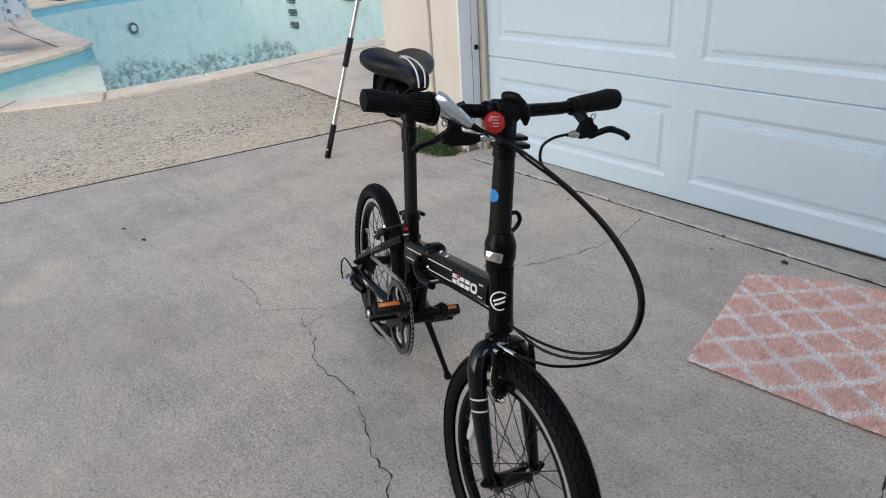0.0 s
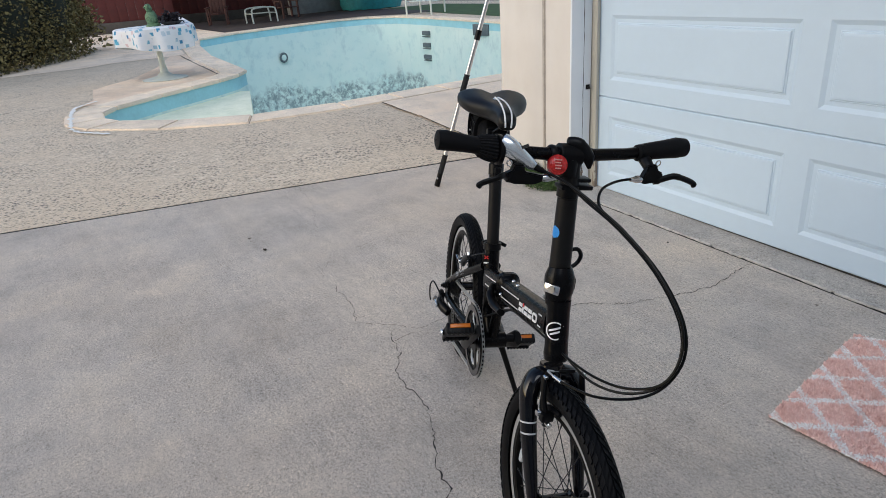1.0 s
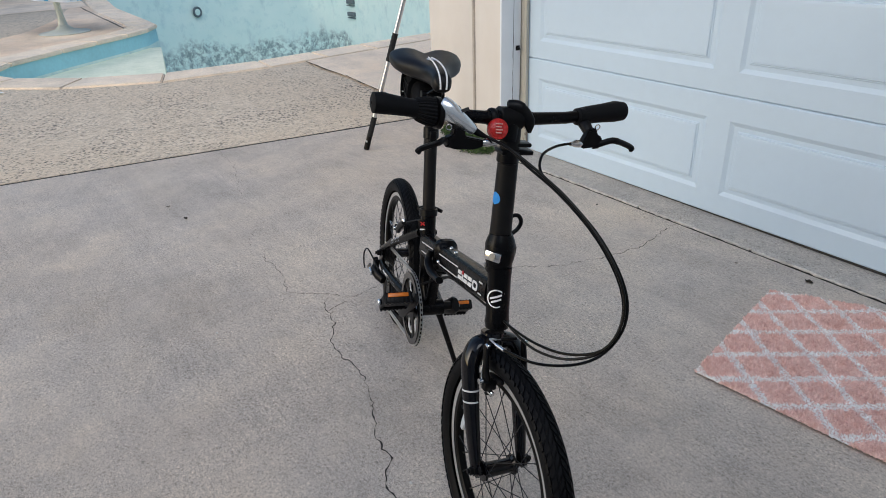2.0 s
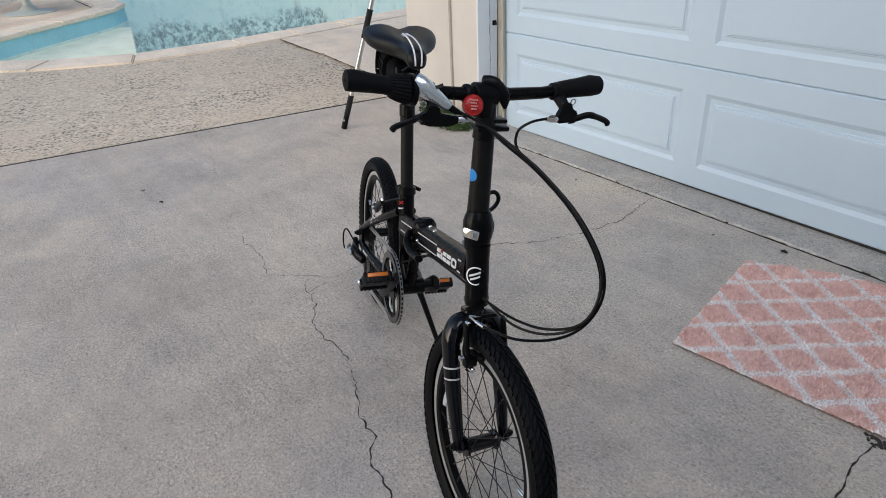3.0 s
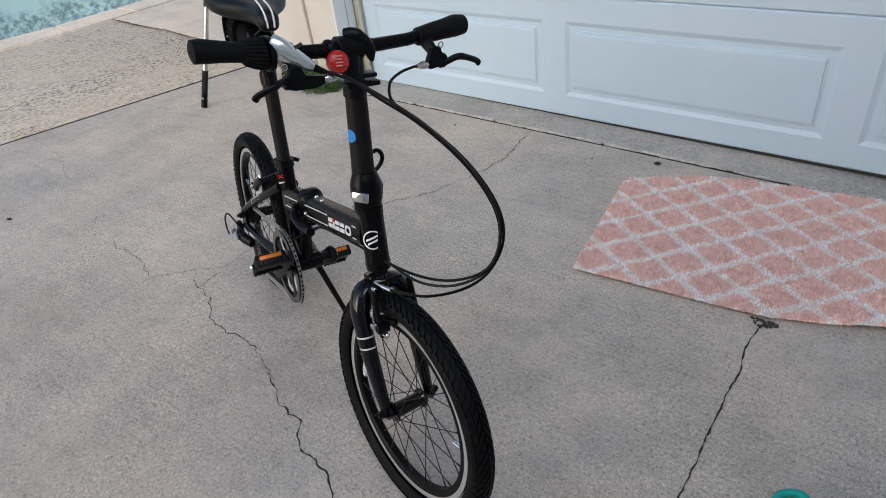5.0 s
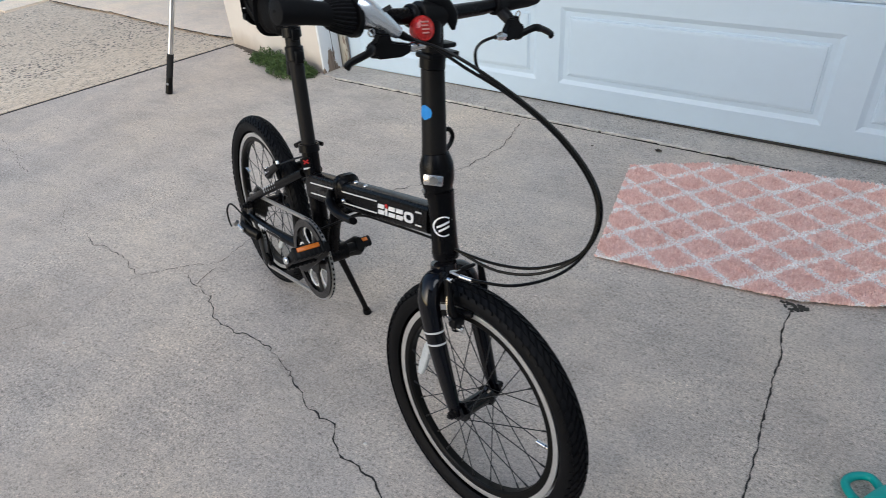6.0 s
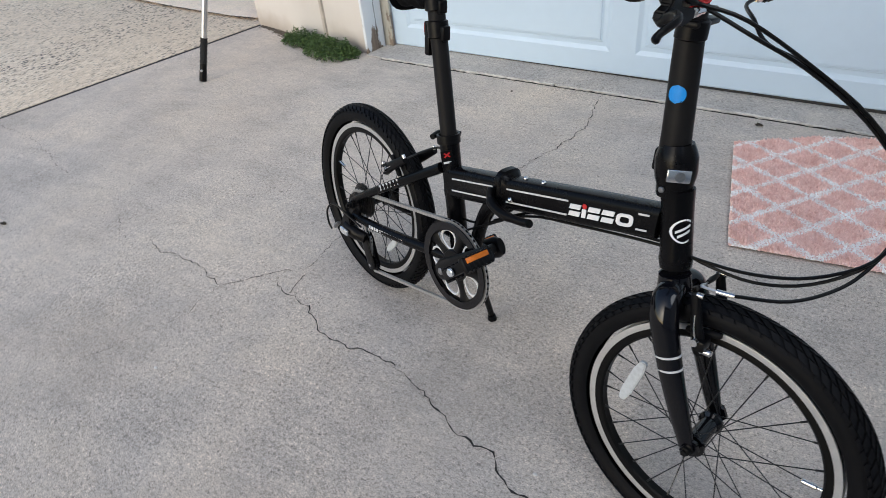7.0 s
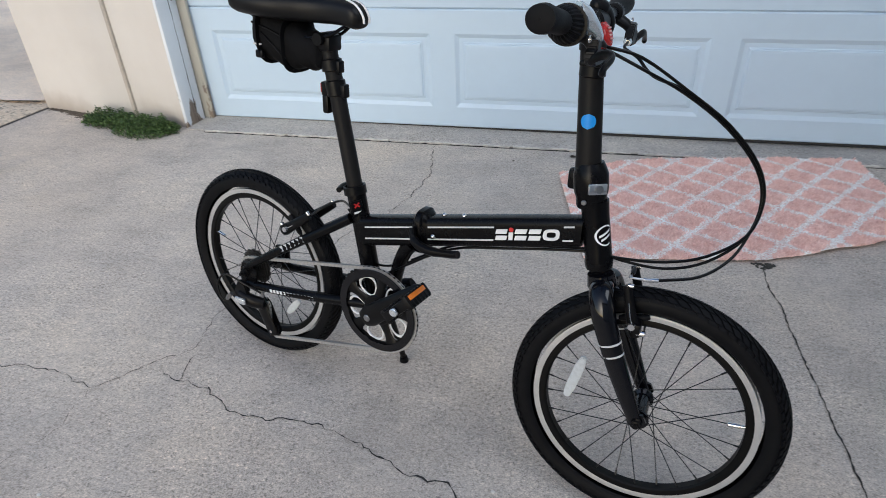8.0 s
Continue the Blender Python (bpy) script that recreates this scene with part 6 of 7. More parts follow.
cable("brake_cable", [bar_point(0.0335, 0.12, -0.0375), bar_point(0.0345, 0.108, -0.0375), bar_point(0.037, 0.08, -0.043), (0.843, 0.054, 0.829), (0.873, 0.044, 0.806)] + bundled(0.0015, 0.0035, -0.0005) + [(1.0371, 0.0851, 0.5164), (1.0028, 0.0282, 0.5), tuple(MOUNT[0].inverted() @ FORK_M @ FERRULE[1])], label="black front brake cable")
cable("gear_cable", [(0.06, -0.066, 0.215), (0.01, -0.075, 0.232), (-0.03, -0.088, 0.25), (-0.055, -0.094, 0.225), (-0.055, -0.094, 0.19), (-0.044, -0.092, 0.172)], label="black gear cable", n=30)
cable("brake_cable", [(0.262, 0.034, 0.447), (0.29, 0.03, 0.42), (0.31, 0.022, 0.37), (0.35, 0.02, 0.34), (0.42, 0.018, 0.362), (0.53, 0.012, 0.428)], label="black rear brake cable", n=30)

# saddle bag under the seat: a thing of its own, hung from the rails
bag = thing("saddle_bag", "black nylon saddle bag hanging under the bicycle seat", "bag", BIKE @ FRAME_M)
MOUNT[0] = Matrix()
bm = bmesh.new()
loft(bm, [(0.078, 0.004, 0.826, 0.026, 0.028), (0.086, 0.004, 0.82, 0.04, 0.042), (0.104, 0.003, 0.813, 0.048, 0.05), (0.138, 0.003, 0.803, 0.047, 0.051), (0.174, 0.002, 0.793, 0.042, 0.046), (0.21, 0.001, 0.786, 0.035, 0.038), (0.242, 0, 0.782, 0.027, 0.03), (0.252, 0, 0.78, 0.014, 0.02)], 28, 2.6)
bmesh.ops.subdivide_edges(bm, edges=[e for e in bm.edges if abs(e.verts[0].co.x - e.verts[1].co.x) > 0.01], cuts=3, use_grid_fill=True)
for v in bm.verts:
    v.co += Vector((0, 0.0016, 0.002)) * math.sin(v.co.x * 190 + v.co.z * 110) + Vector((0, 0.003, 0.003)) * noise.noise(v.co * 38)
part("body", bm, NYLON, bag)
for x, w, zc, hh in ((0.112, 0.0485, 0.811, 0.0515), (0.172, 0.0432, 0.7935, 0.0475)):
    pts = []
    for j in range(24):
        a = j * math.tau / 24
        pts.append((x, 0.003 + w * math.copysign(abs(math.cos(a)) ** 0.6, math.cos(a)), zc + hh * math.copysign(abs(math.sin(a)) ** 0.6, math.sin(a))))
    part("strap", sweep(bmesh.new(), pts, 0.0018, 6, 5.5, up=(0, 0, 1), loop=True), NYLON, bag, "black webbing strap")
part("reflective_strip", box(bmesh.new(), (0.098, -0.0492, 0.792), (0.118, -0.0455, 0.795)), SILVER_DECAL, bag, "thin pale reflective strip")
part("zip", sweep(bmesh.new(), [(0.092, -0.0425, 0.834), (0.105, -0.0452, 0.832), (0.138, -0.0442, 0.824), (0.172, -0.0392, 0.81)], 0.0022, 6), BLACK_PLASTIC, bag)
part("flap_edge", sweep(bmesh.new(), curve_pts([(0.118, -0.0472, 0.818), (0.138, -0.0468, 0.803), (0.156, -0.0444, 0.786), (0.174, -0.04, 0.77)], 16), 0.0016, 6), BLACK_PLASTIC, bag, "stitched edge of the bag's flap")
bm = bmesh.new()
box(bm, (0.1, -0.0492, 0.766), (0.12, -0.041, 0.782), 0.003)
part("buckle", bm, BLACK_PLASTIC, bag, "black plastic buckle")

# ---- things on the driveway ----
def rug():
    """A shaggy bath rug: a woven backing and a thick pile, laid a little askew and rippled."""
    near = [(0.0, -0.346, 1.807), (0.16, -0.162, 1.822), (0.34, 0.05, 1.838), (0.48, 0.21, 1.85), (0.67, 0.43, 1.93), (0.83, 0.6, 1.991), (1.0, 0.79, 2.07)]
    far = [(0.0, -0.422, 2.398), (0.14, -0.25, 2.488), (0.24, -0.15, 2.538), (0.46, 0.12, 2.582), (0.68, 0.38, 2.603), (1.0, 0.752, 2.629)]

    def edge_at(line, u):
        ks = [k for k, _, _ in line]
        return Vector((float(np.interp(u, ks, [x for _, x, _ in line])), float(np.interp(u, ks, [y for _, _, y in line]))))

    def at(u, v):
        p = edge_at(near, u).lerp(edge_at(far, u), v)
        z = 0.004 + 0.006 * max(0, math.sin(u * 17 + v * 2)) * u + 0.02 * max(0.0, u - 0.45) * (1 - v) ** 2 * (1 + math.sin(u * 30))
        return Vector((p.x, p.y, height(p.x, p.y) + z))

    # the two ways of the lattice
    START, WAY_A, WAY_B = Vector((-0.2654, 2.1931)), Vector((0.0761, 0.0881)), Vector((0.095, -0.0671))
    inv = Matrix((WAY_A, WAY_B)).transposed().inverted()
    top = thing("bath_rug", "fluffy pink bath rug with a white diamond lattice", "rug")
    bm = bmesh.new()
    nu, nv = 48, 24
    lower = [[bm.verts.new(at(i / nu, j / nv)) for j in range(nv + 1)] for i in range(nu + 1)]
    upper = [[bm.verts.new(at(i / nu, j / nv) + Vector((0, 0, 0.005))) for j in range(nv + 1)] for i in range(nu + 1)]
    for g in (lower, upper):
        for i in range(nu):
            for j in range(nv):
                bm.faces.new((g[i][j], g[i + 1][j], g[i + 1][j + 1], g[i][j + 1]))
    rim = [(i, 0) for i in range(nu)] + [(nu, j) for j in range(nv)] + [(i, nv) for i in range(nu, 0, -1)] + [(0, j) for j in range(nv, 0, -1)]
    for k, (i, j) in enumerate(rim):
        i2, j2 = rim[(k + 1) % len(rim)]
        bm.faces.new((lower[i][j], lower[i2][j2], upper[i2][j2], upper[i][j]))
    part("backing", bm, PINK_BACK, top)
    rnd = random.Random(4)
    piles = {}
    for name in ("pink", "white"):
        piles[name] = ([], [])
    nu, nv = 300, 150
    for i in range(nu):
        for j in range(nv):
            u, v = (i + rnd.random()) / nu * 1.008 - 0.004, (j + rnd.random()) / nv * 1.014 - 0.007
            p = at(u, v) + Vector((0, 0, 0.0035))
            a, b = inv @ (Vector((p.x, p.y)) - START)
            edge = min(abs(a - round(a)), abs(b - round(b)))
            white = edge + rnd.uniform(-0.02, 0.02) + 0.035 * noise.noise(Vector((p.x * 16, p.y * 16, 0))) < 0.108
            vs, fs = piles["white" if white else "pink"]
            clump = 0.5 + noise.noise(Vector((p.x * 45, p.y * 45, 3)))
            tall = rnd.uniform(0.004, 0.007) if white else rnd.uniform(0.005, 0.009) + 0.005 * clump
            r = rnd.uniform(0.0034, 0.0052)
            lean = Vector((rnd.uniform(-1, 1), rnd.uniform(-1, 1), 0)) * 0.007
            a0 = rnd.uniform(0, math.tau)
            k0 = len(vs)
            for q in range(3):
                vs.append(p + Vector((r * math.cos(a0 + q * math.tau / 3), r * math.sin(a0 + q * math.tau / 3), 0)))
            vs.append(p + lean + Vector((0, 0, tall)))
            fs += [(k0, k0 + 1, k0 + 3), (k0 + 1, k0 + 2, k0 + 3), (k0 + 2, k0, k0 + 3)]
    for name, mat, label in (("pink", PINK_PILE, "tufted pink pile"), ("white", WHITE_PILE, "white lattice lines in the pile")):
        me = bpy.data.meshes.new(name + "_fleece")
        me.from_pydata([tuple(v) for v in piles[name][0]], [], piles[name][1])
        me.materials.append(mat)
        ob = new(name + "_fleece", me)
        ob.parent = top
        tagged(ob, label, kind="stuff")
    return top


def pile_material(name, light, dark):
    m = material(name, light, 0.95, spec=0.1)
    g = m.node_tree.nodes.new("ShaderNodeNewGeometry")
    c = ramp(m, g.outputs["Random Per Island"], [(0.0, dark), (0.6, light), (1.0, tuple(min(1, v * 1.12) for v in light))])
    big = ramp(m, noise_tex(m, 38.0, 6, 0.75), [(0.33, (0.84, 0.73, 0.69)), (0.48, (0.98, 0.96, 0.95)), (0.68, (1.06, 1.12, 1.13))])
    base(m, mix(m, 1.0, c, big, "MULTIPLY"))
    return m


PINK_PILE = pile_material("pink_pile", (0.89, 0.665, 0.605), (0.82, 0.56, 0.5))
WHITE_PILE = pile_material("white_pile", (0.9, 0.885, 0.87), (0.83, 0.81, 0.79))
PINK_BACK = worn("rug_backing", (0.75, 0.5, 0.45), 0.95, amount=0.2)
rug()


def leaf_mesh(points, seed, size, mat, name, droop=0.3):
    """Many small folded leaves at the given places: one mesh."""
    rnd = random.Random(seed)
    vs, fs = [], []
    for p in points:
        s = size * rnd.uniform(0.6, 1.25)
        m = Matrix.Translation(p) @ Euler((rnd.uniform(-1.1, 1.1), rnd.uniform(-1.1, 1.1), rnd.uniform(0, math.tau))).to_matrix().to_4x4()
        k = len(vs)
        for q in ((0, 0, 0), (0.45, -0.42, 0.1), (1.0, 0, -droop * 0.4), (0.45, 0.42, 0.1)):
            vs.append(m @ (Vector(q) * s))
        fs += [(k, k + 1, k + 2), (k, k + 2, k + 3)]
    me = bpy.data.meshes.new(name)
    me.from_pydata([tuple(v) for v in vs], [], fs)
    me.materials.append(mat)
    return me


def leaf_material(name, light, dark):
    m = material(name, light, 0.55, spec=0.35)
    g = m.node_tree.nodes.new("ShaderNodeNewGeometry")
    base(m, ramp(m, g.outputs["Random Per Island"], [(0.0, dark), (0.7, light), (1.0, tuple(v * 1.35 for v in light))]))
    return m


CLOVER = leaf_material("clover_leaf", (0.085, 0.14, 0.04), (0.028, 0.055, 0.016))
HEDGE = leaf_material("hedge_leaf", (0.24, 0.195, 0.075), (0.06, 0.05, 0.019))
HEDGE_CORE = worn("hedge_shade", (0.012, 0.015, 0.007), 0.95, amount=0.5)
STEM_GREEN = worn("green_stem", (0.06, 0.1, 0.03), 0.7)


def ground_weed():
    """A low mat of clover at the foot of the wall, in two mounds."""
    rnd = random.Random(12)
    top = thing("weed_clump", "low green clover growing from the crack by the wall", "weeds")
    pts, stems = [], bmesh.new()
    for cx, cy, rx, ry, hh, n in ((-2.63, 2.775, 0.15, 0.07, 0.085, 1900), (-2.4, 2.69, 0.17, 0.085, 0.095, 2700), (-2.52, 2.74, 0.2, 0.06, 0.07, 1100), (-2.28, 2.69, 0.06, 0.05, 0.07, 450), (-2.36, 2.63, 0.1, 0.05, 0.05, 500), (-2.74, 2.79, 0.06, 0.04, 0.05, 250)):
        for _ in range(n):
            a, r = rnd.uniform(0, math.tau), math.sqrt(rnd.random())
            x, y = cx + rx * r * math.cos(a), cy + ry * r * math.sin(a)
            z = height(x, y) + hh * math.sqrt(max(0.0, 1 - r * r)) * rnd.uniform(0.35, 1.0) * (0.8 + 0.5 * noise.noise(Vector((x * 28, y * 28, 0)))) + 0.004
            pts.append(Vector((x, y, z)))
            if rnd.random() < 0.09:
                sweep(stems, [(x, y, height(x, y)), (x + rnd.uniform(-0.01, 0.01), y + rnd.uniform(-0.01, 0.01), z)], 0.0008, 3, cap=False)
    ob = new("leaves", leaf_mesh(pts, 3, 0.0102, CLOVER, "leaves"))
    ob.parent = top
    tagged(ob, "small round clover leaves", kind="stuff")
    tagged(part("stalk", stems, STEM_GREEN, top), "thin green stalks", kind="stuff")


ground_weed()
bm = bmesh.new()
rnd = random.Random(31)
for _ in range(2600):
    x = -3.1 + 0.85 * rnd.random() ** 0.8
    y = 2.94 - (x + 3.05) * 0.233 - 0.004 + rnd.gauss(0, 0.006) - abs(rnd.gauss(0, 0.036)) * min(1, max(0.1, (x + 3.05) / 0.25))
    bmesh.ops.create_icosphere(bm, subdivisions=1, radius=rnd.uniform(0.0015, 0.0068), matrix=Matrix.Translation((x, y, height(x, y))) @ Matrix.Diagonal((1.5, 1, 0.3, 1)))
part("dirt", bm, SOIL, driveway, "dark soil along the foot of the wall")

# dead leaves and specks of grit
DEAD_LEAF = worn("dead_leaf", (0.07, 0.055, 0.04), 0.8, amount=0.4)


def dead_leaf(x, y, size, turn):
    bm = bmesh.new()
    n = 9
    rim = [(math.cos(k * math.tau / n) * (1 if k % 2 else 0.7), math.sin(k * math.tau / n) * 0.55, 0.35 * abs(math.sin(k * 1.7))) for k in range(n)]
    c = bm.verts.new((0, 0, 0.05))
    vs = [bm.verts.new(p) for p in rim]
    for k in range(n):
        bm.faces.new((c, vs[k], vs[(k + 1) % n]))
    bmesh.ops.solidify(bm, geom=bm.faces[:], thickness=0.06)
    bmesh.ops.transform(bm, matrix=Matrix.Translation((x, y, height(x, y) + 0.001)) @ Matrix.Rotation(turn, 4, "Z") @ Matrix.Scale(size, 4), verts=bm.verts[:])
    ob = part("dead_leaf", bm, DEAD_LEAF)
    tagged(ob, "small dry curled brown leaf lying on the concrete", "leaf", "dead leaves on the driveway")


for k, (x, y, s) in enumerate(((-2.561, 1.019, 0.016), (-2.77, 1.0, 0.012), (-0.367, 2.571, 0.019), (-0.613, 2.511, 0.008), (-1.334, 2.558, 0.01))):
    dead_leaf(x, y, s, k * 1.3)
GRIT = worn("pale_grit", (0.6, 0.58, 0.55), 0.8, amount=0.2)
bm = bmesh.new()
rnd = random.Random(77)
for k in range(70):
    x, y = (rnd.uniform(-3, 0.6), rnd.uniform(0.2, 2.5)) if k > 2 else ((-1.52, 0.784), (-0.563, 0.916), (-0.9, 2.6))[k]
    bmesh.ops.create_icosphere(bm, subdivisions=1, radius=0.0045 if k < 2 else rnd.uniform(0.001, 0.0028), matrix=Matrix.Translation((x, y, height(x, y) + 0.001)) @ Matrix.Diagonal((1.3, 0.9, 0.7, 1)))
tagged(part("grit", bm, GRIT), "scattered pale specks of grit on the concrete", "grit", kind="stuff")


def pool_pole():
    """A telescoping aluminium pole that leans on the garage wall."""
    foot, d = Vector((-2.814, 2.201, 0.004)), Vector((0.1, 0.18, 0.602)).normalized()
    top = thing("pool_pole", "silver telescoping pool pole with black foam grips, leaning", "pole")

    def run(name, a, b, r, mat, label="", rough=False, segs=18):
        k = 14 if rough else 2
        pts = [foot + d * (a + (b - a) * j / (k - 1)) for j in range(k)]
        rr = [r * (1 + (0.07 if j % 2 else -0.05)) for j in range(k)] if rough else [r, r]
        return part(name, sweep(bmesh.new(), pts, rr, segs), mat, top, label)

    run("end_cap", 0.0, 0.045, 0.0175, BLACK_PLASTIC, "black end fitting")
    part("button", disc(bmesh.new(), foot + d * 0.055 + Vector((0.006, -0.017, 0)), (0.2, -1, 0), 0.006, 0.008, 12, 0.002), ALU, top, "bright spring button")
    run("end_fitting", 0.045, 0.085, 0.0165, BLACK_PLASTIC)
    run("foam_grip", 0.085, 0.205, 0.0165, BLACK_FOAM, "black foam grip", True)
    run("tube", 0.2, 0.545, 0.0132, ALU, "silver aluminium tube")
    run("foam_grip", 0.54, 0.7, 0.0165, BLACK_FOAM, "black foam grip", True)
    run("tube", 0.69, 1.02, 0.0132, ALU, "silver aluminium tube")
    run("cam_lock", 0.9, 0.955, 0.0172, BLACK_PLASTIC, "black cam lock")
    run("tube", 1.0, 2.3, 0.0118, ALU, "thinner aluminium tube")


pool_pole()


def teal_toy():
    """A teal plastic handle and body that lies at the edge of the driveway."""
    teal = worn("teal_plastic", (0.01, 0.33, 0.3), 0.4, amount=0.15, scale=20)
    top = thing("watering_can", "small teal plastic watering can lying on the concrete", "watering can", Matrix.Translation((0.352, 1.285, 0.0)) @ pose(0, 0, 0, 0, 0, -20))
    body = lathe(bmesh.new(), [(0.0, 0.0), (0.045, 0.0), (0.052, 0.008), (0.056, 0.05), (0.05, 0.095), (0.034, 0.118), (0.028, 0.122), (0.0, 0.122)], 28, Matrix.Translation((0.055, -0.02, 0.052)) @ pose(0, 0, 0, 0, 90, -22))
    part("body", body, teal, top)
    part("handle", sweep(bmesh.new(), curve_pts([(0.062, 0.02, 0.03), (0.03, 0.045, 0.026), (0.006, 0.03, 0.022), (0.0, 0.004, 0.02), (0.02, -0.018, 0.022), (0.06, -0.035, 0.03)], 30), 0.0085, 12), teal, top, "teal loop handle")
    part("spout", sweep(bmesh.new(), [(0.14, -0.05, 0.07), (0.2, -0.08, 0.08), (0.25, -0.1, 0.075)], [0.014, 0.01, 0.012], 12), teal, top)


teal_toy()

# ---- pool side ----
pool_light = part("pool_light", lathe(bmesh.new(), [(0.0, 0.02), (0.08, 0.02), (0.1, 0.035), (0.13, 0.04), (0.15, 0.02), (0.15, 0.0), (0.0, 0.0)], 28), GREY_PLASTIC, pool, "round grey underwater lamp", m=Matrix.Translation((-19.12, 6.58, -0.87)) @ pose(0, 0, 0, 0, 90, 18))
part("lens", lathe(bmesh.new(), [(0.0, 0.034), (0.07, 0.032), (0.092, 0.026), (0.092, 0.02), (0.0, 0.02)], 24), PLASTER, pool_light, "pale lens of the lamp")
for z in (-0.455, -0.79, -1.13):
    bm = bmesh.new()
    box(bm, (-0.18, -0.05, -0.03), (0.18, 0.03, 0.085), 0.012)
    box(bm, (-0.18, -0.05, -0.085), (0.18, 0.03, -0.06), 0.008)
    part("wall_step", bm, GREY_PLASTIC, pool, "dark recessed step in the pool wall", m=Matrix.Translation((-16.38, 10.11, z)) @ pose(0, 0, 0, 0, 0, 4))
bm = bmesh.new()
box(bm, (-0.3, -0.05, -0.17), (0.3, 0.04, 0.1), 0.01)
part("skimmer", bm, GREY_PLASTIC, pool, "dark skimmer opening", m=Matrix.Translation((-13.17, 9.85, -0.17)) @ pose(0, 0, 0, 0, 0, 6))


def cloth_material():
    """White cloth with scattered soft blue and grey-pink marks."""
    m = material("printed_tablecloth", (0.75, 0.75, 0.75), 0.85, spec=0.2)
    v = m.node_tree.nodes.new("ShaderNodeTexVoronoi")
    v.distance = "CHEBYCHEV"
    v.inputs["Scale"].default_value = 13.0
    link(m, place(m), v.inputs["Vector"])
    g = m.node_tree.nodes.new("ShaderNodeSeparateColor")
    link(m, v.outputs["Color"], g.inputs["Color"])
    tint = ramp(m, g.outputs["Red"], [(0.0, (0.06, 0.2, 0.4)), (0.35, (0.12, 0.42, 0.58)), (0.5, (0.35, 0.5, 0.6)), (0.62, (0.78, 0.78, 0.78)), (0.85, (0.78, 0.78, 0.78)), (0.95, (0.66, 0.5, 0.52))])
    near = ramp(m, v.outputs["Distance"], [(0.27, (1, 1, 1)), (0.36, (0, 0, 0))])
    base(m, mix(m, near, (0.8, 0.8, 0.8), tint))
    return m


TABLE = Vector((-10.29, 1.85, 0.0))
table = thing("pedestal_table", "round table on a white tulip pedestal beside the pool", "table", Matrix.Translation(TABLE))
part("pedestal", lathe(bmesh.new(), [(0.0, 0.004), (0.33, 0.006), (0.335, 0.014), (0.24, 0.03), (0.12, 0.055), (0.06, 0.11), (0.042, 0.22), (0.04, 0.45), (0.055, 0.6), (0.11, 0.7), (0.2, 0.735), (0.0, 0.735)], 40), WHITE_ENAMEL, table, "white enamelled tulip pedestal")
part("tabletop", lathe(bmesh.new(), [(0.0, 0.735), (0.52, 0.735), (0.54, 0.75), (0.52, 0.765), (0.0, 0.765)], 48), WHITE_ENAMEL, table)
bm = bmesh.new()
n, rings = 96, []
for r, z, wave in ((0.0, 0.772, 0), (0.35, 0.772, 0), (0.54, 0.77, 0), (0.565, 0.755, 0.006), (0.572, 0.69, 0.018), (0.568, 0.6, 0.03), (0.555, 0.485, 0.042)):
    if r == 0:
        rings.append([bm.verts.new((0, 0, z))])
        continue
    ring = []
    for k in range(n):
        a = k * math.tau / n
        w = wave * (math.sin(a * 9 + 0.6) + 0.5 * math.sin(a * 14 + 2))
        ring.append(bm.verts.new(((r + w) * math.cos(a), (r + w) * math.sin(a), z - (0.05 * math.sin(a * 2 + 1) if z < 0.5 else 0) + (0.09 * math.exp(-((a - 2.2) / 0.4) ** 2) if 0.5 < r < 0.57 and z > 0.7 else 0))))
    rings.append(ring)
for a, b in zip(rings, rings[1:]):
    for k in range(n):
        q = list(dict.fromkeys([a[k % len(a)], a[(k + 1) % len(a)], b[(k + 1) % n], b[k]]))
        bm.faces.new(q)
tagged(part("tablecloth", bm, cloth_material(), m=Matrix.Translation(TABLE)), "white tablecloth with a blue and pink print draped over the table", "tablecloth")
FIGURE_GREEN = worn("mossy_green_glaze", (0.11, 0.19, 0.095), 0.6, amount=0.7, scale=30)
bm = bmesh.new()
lathe(bm, [(0.0, 0.0), (0.1, 0.0), (0.105, 0.02), (0.07, 0.04), (0.085, 0.09), (0.08, 0.15), (0.055, 0.2), (0.04, 0.215), (0.0, 0.22)], 24)
lathe(bm, [(0.0, 0.2), (0.035, 0.205), (0.055, 0.245), (0.05, 0.285), (0.025, 0.31), (0.0, 0.315)], 20, Matrix.Translation((0.01, -0.015, 0)))
lathe(bm, [(0.0, 0.0), (0.02, 0.005), (0.012, 0.03), (0.0, 0.045)], 12, Matrix.Translation((0.02, -0.05, 0.255)) @ Matrix.Rotation(radians(80), 4, "X"))
for v in bm.verts:
    v.co += Vector((1, 1, 0.4)) * 0.02 * noise.noise(v.co * 26)
tagged(part("garden_statue", bm, FIGURE_GREEN, m=Matrix.Translation(TABLE + Vector((0.05, 0.0, 0.772)))), "small mossy green garden statue standing on the tablecloth", "statue")
DARK_POT = worn("dark_bronze", (0.025, 0.022, 0.02), 0.5, amount=0.4)
bowl = thing("planter", "dark shallow dish with a dark plant on the tablecloth", "planter", Matrix.Translation(TABLE + Vector((0.05, 0.26, 0.772))))
part("dish", lathe(bmesh.new(), [(0.0, 0.0), (0.1, 0.0), (0.16, 0.035), (0.175, 0.05), (0.16, 0.048), (0.0, 0.03)], 28), DARK_POT, bowl)
rnd = random.Random(8)
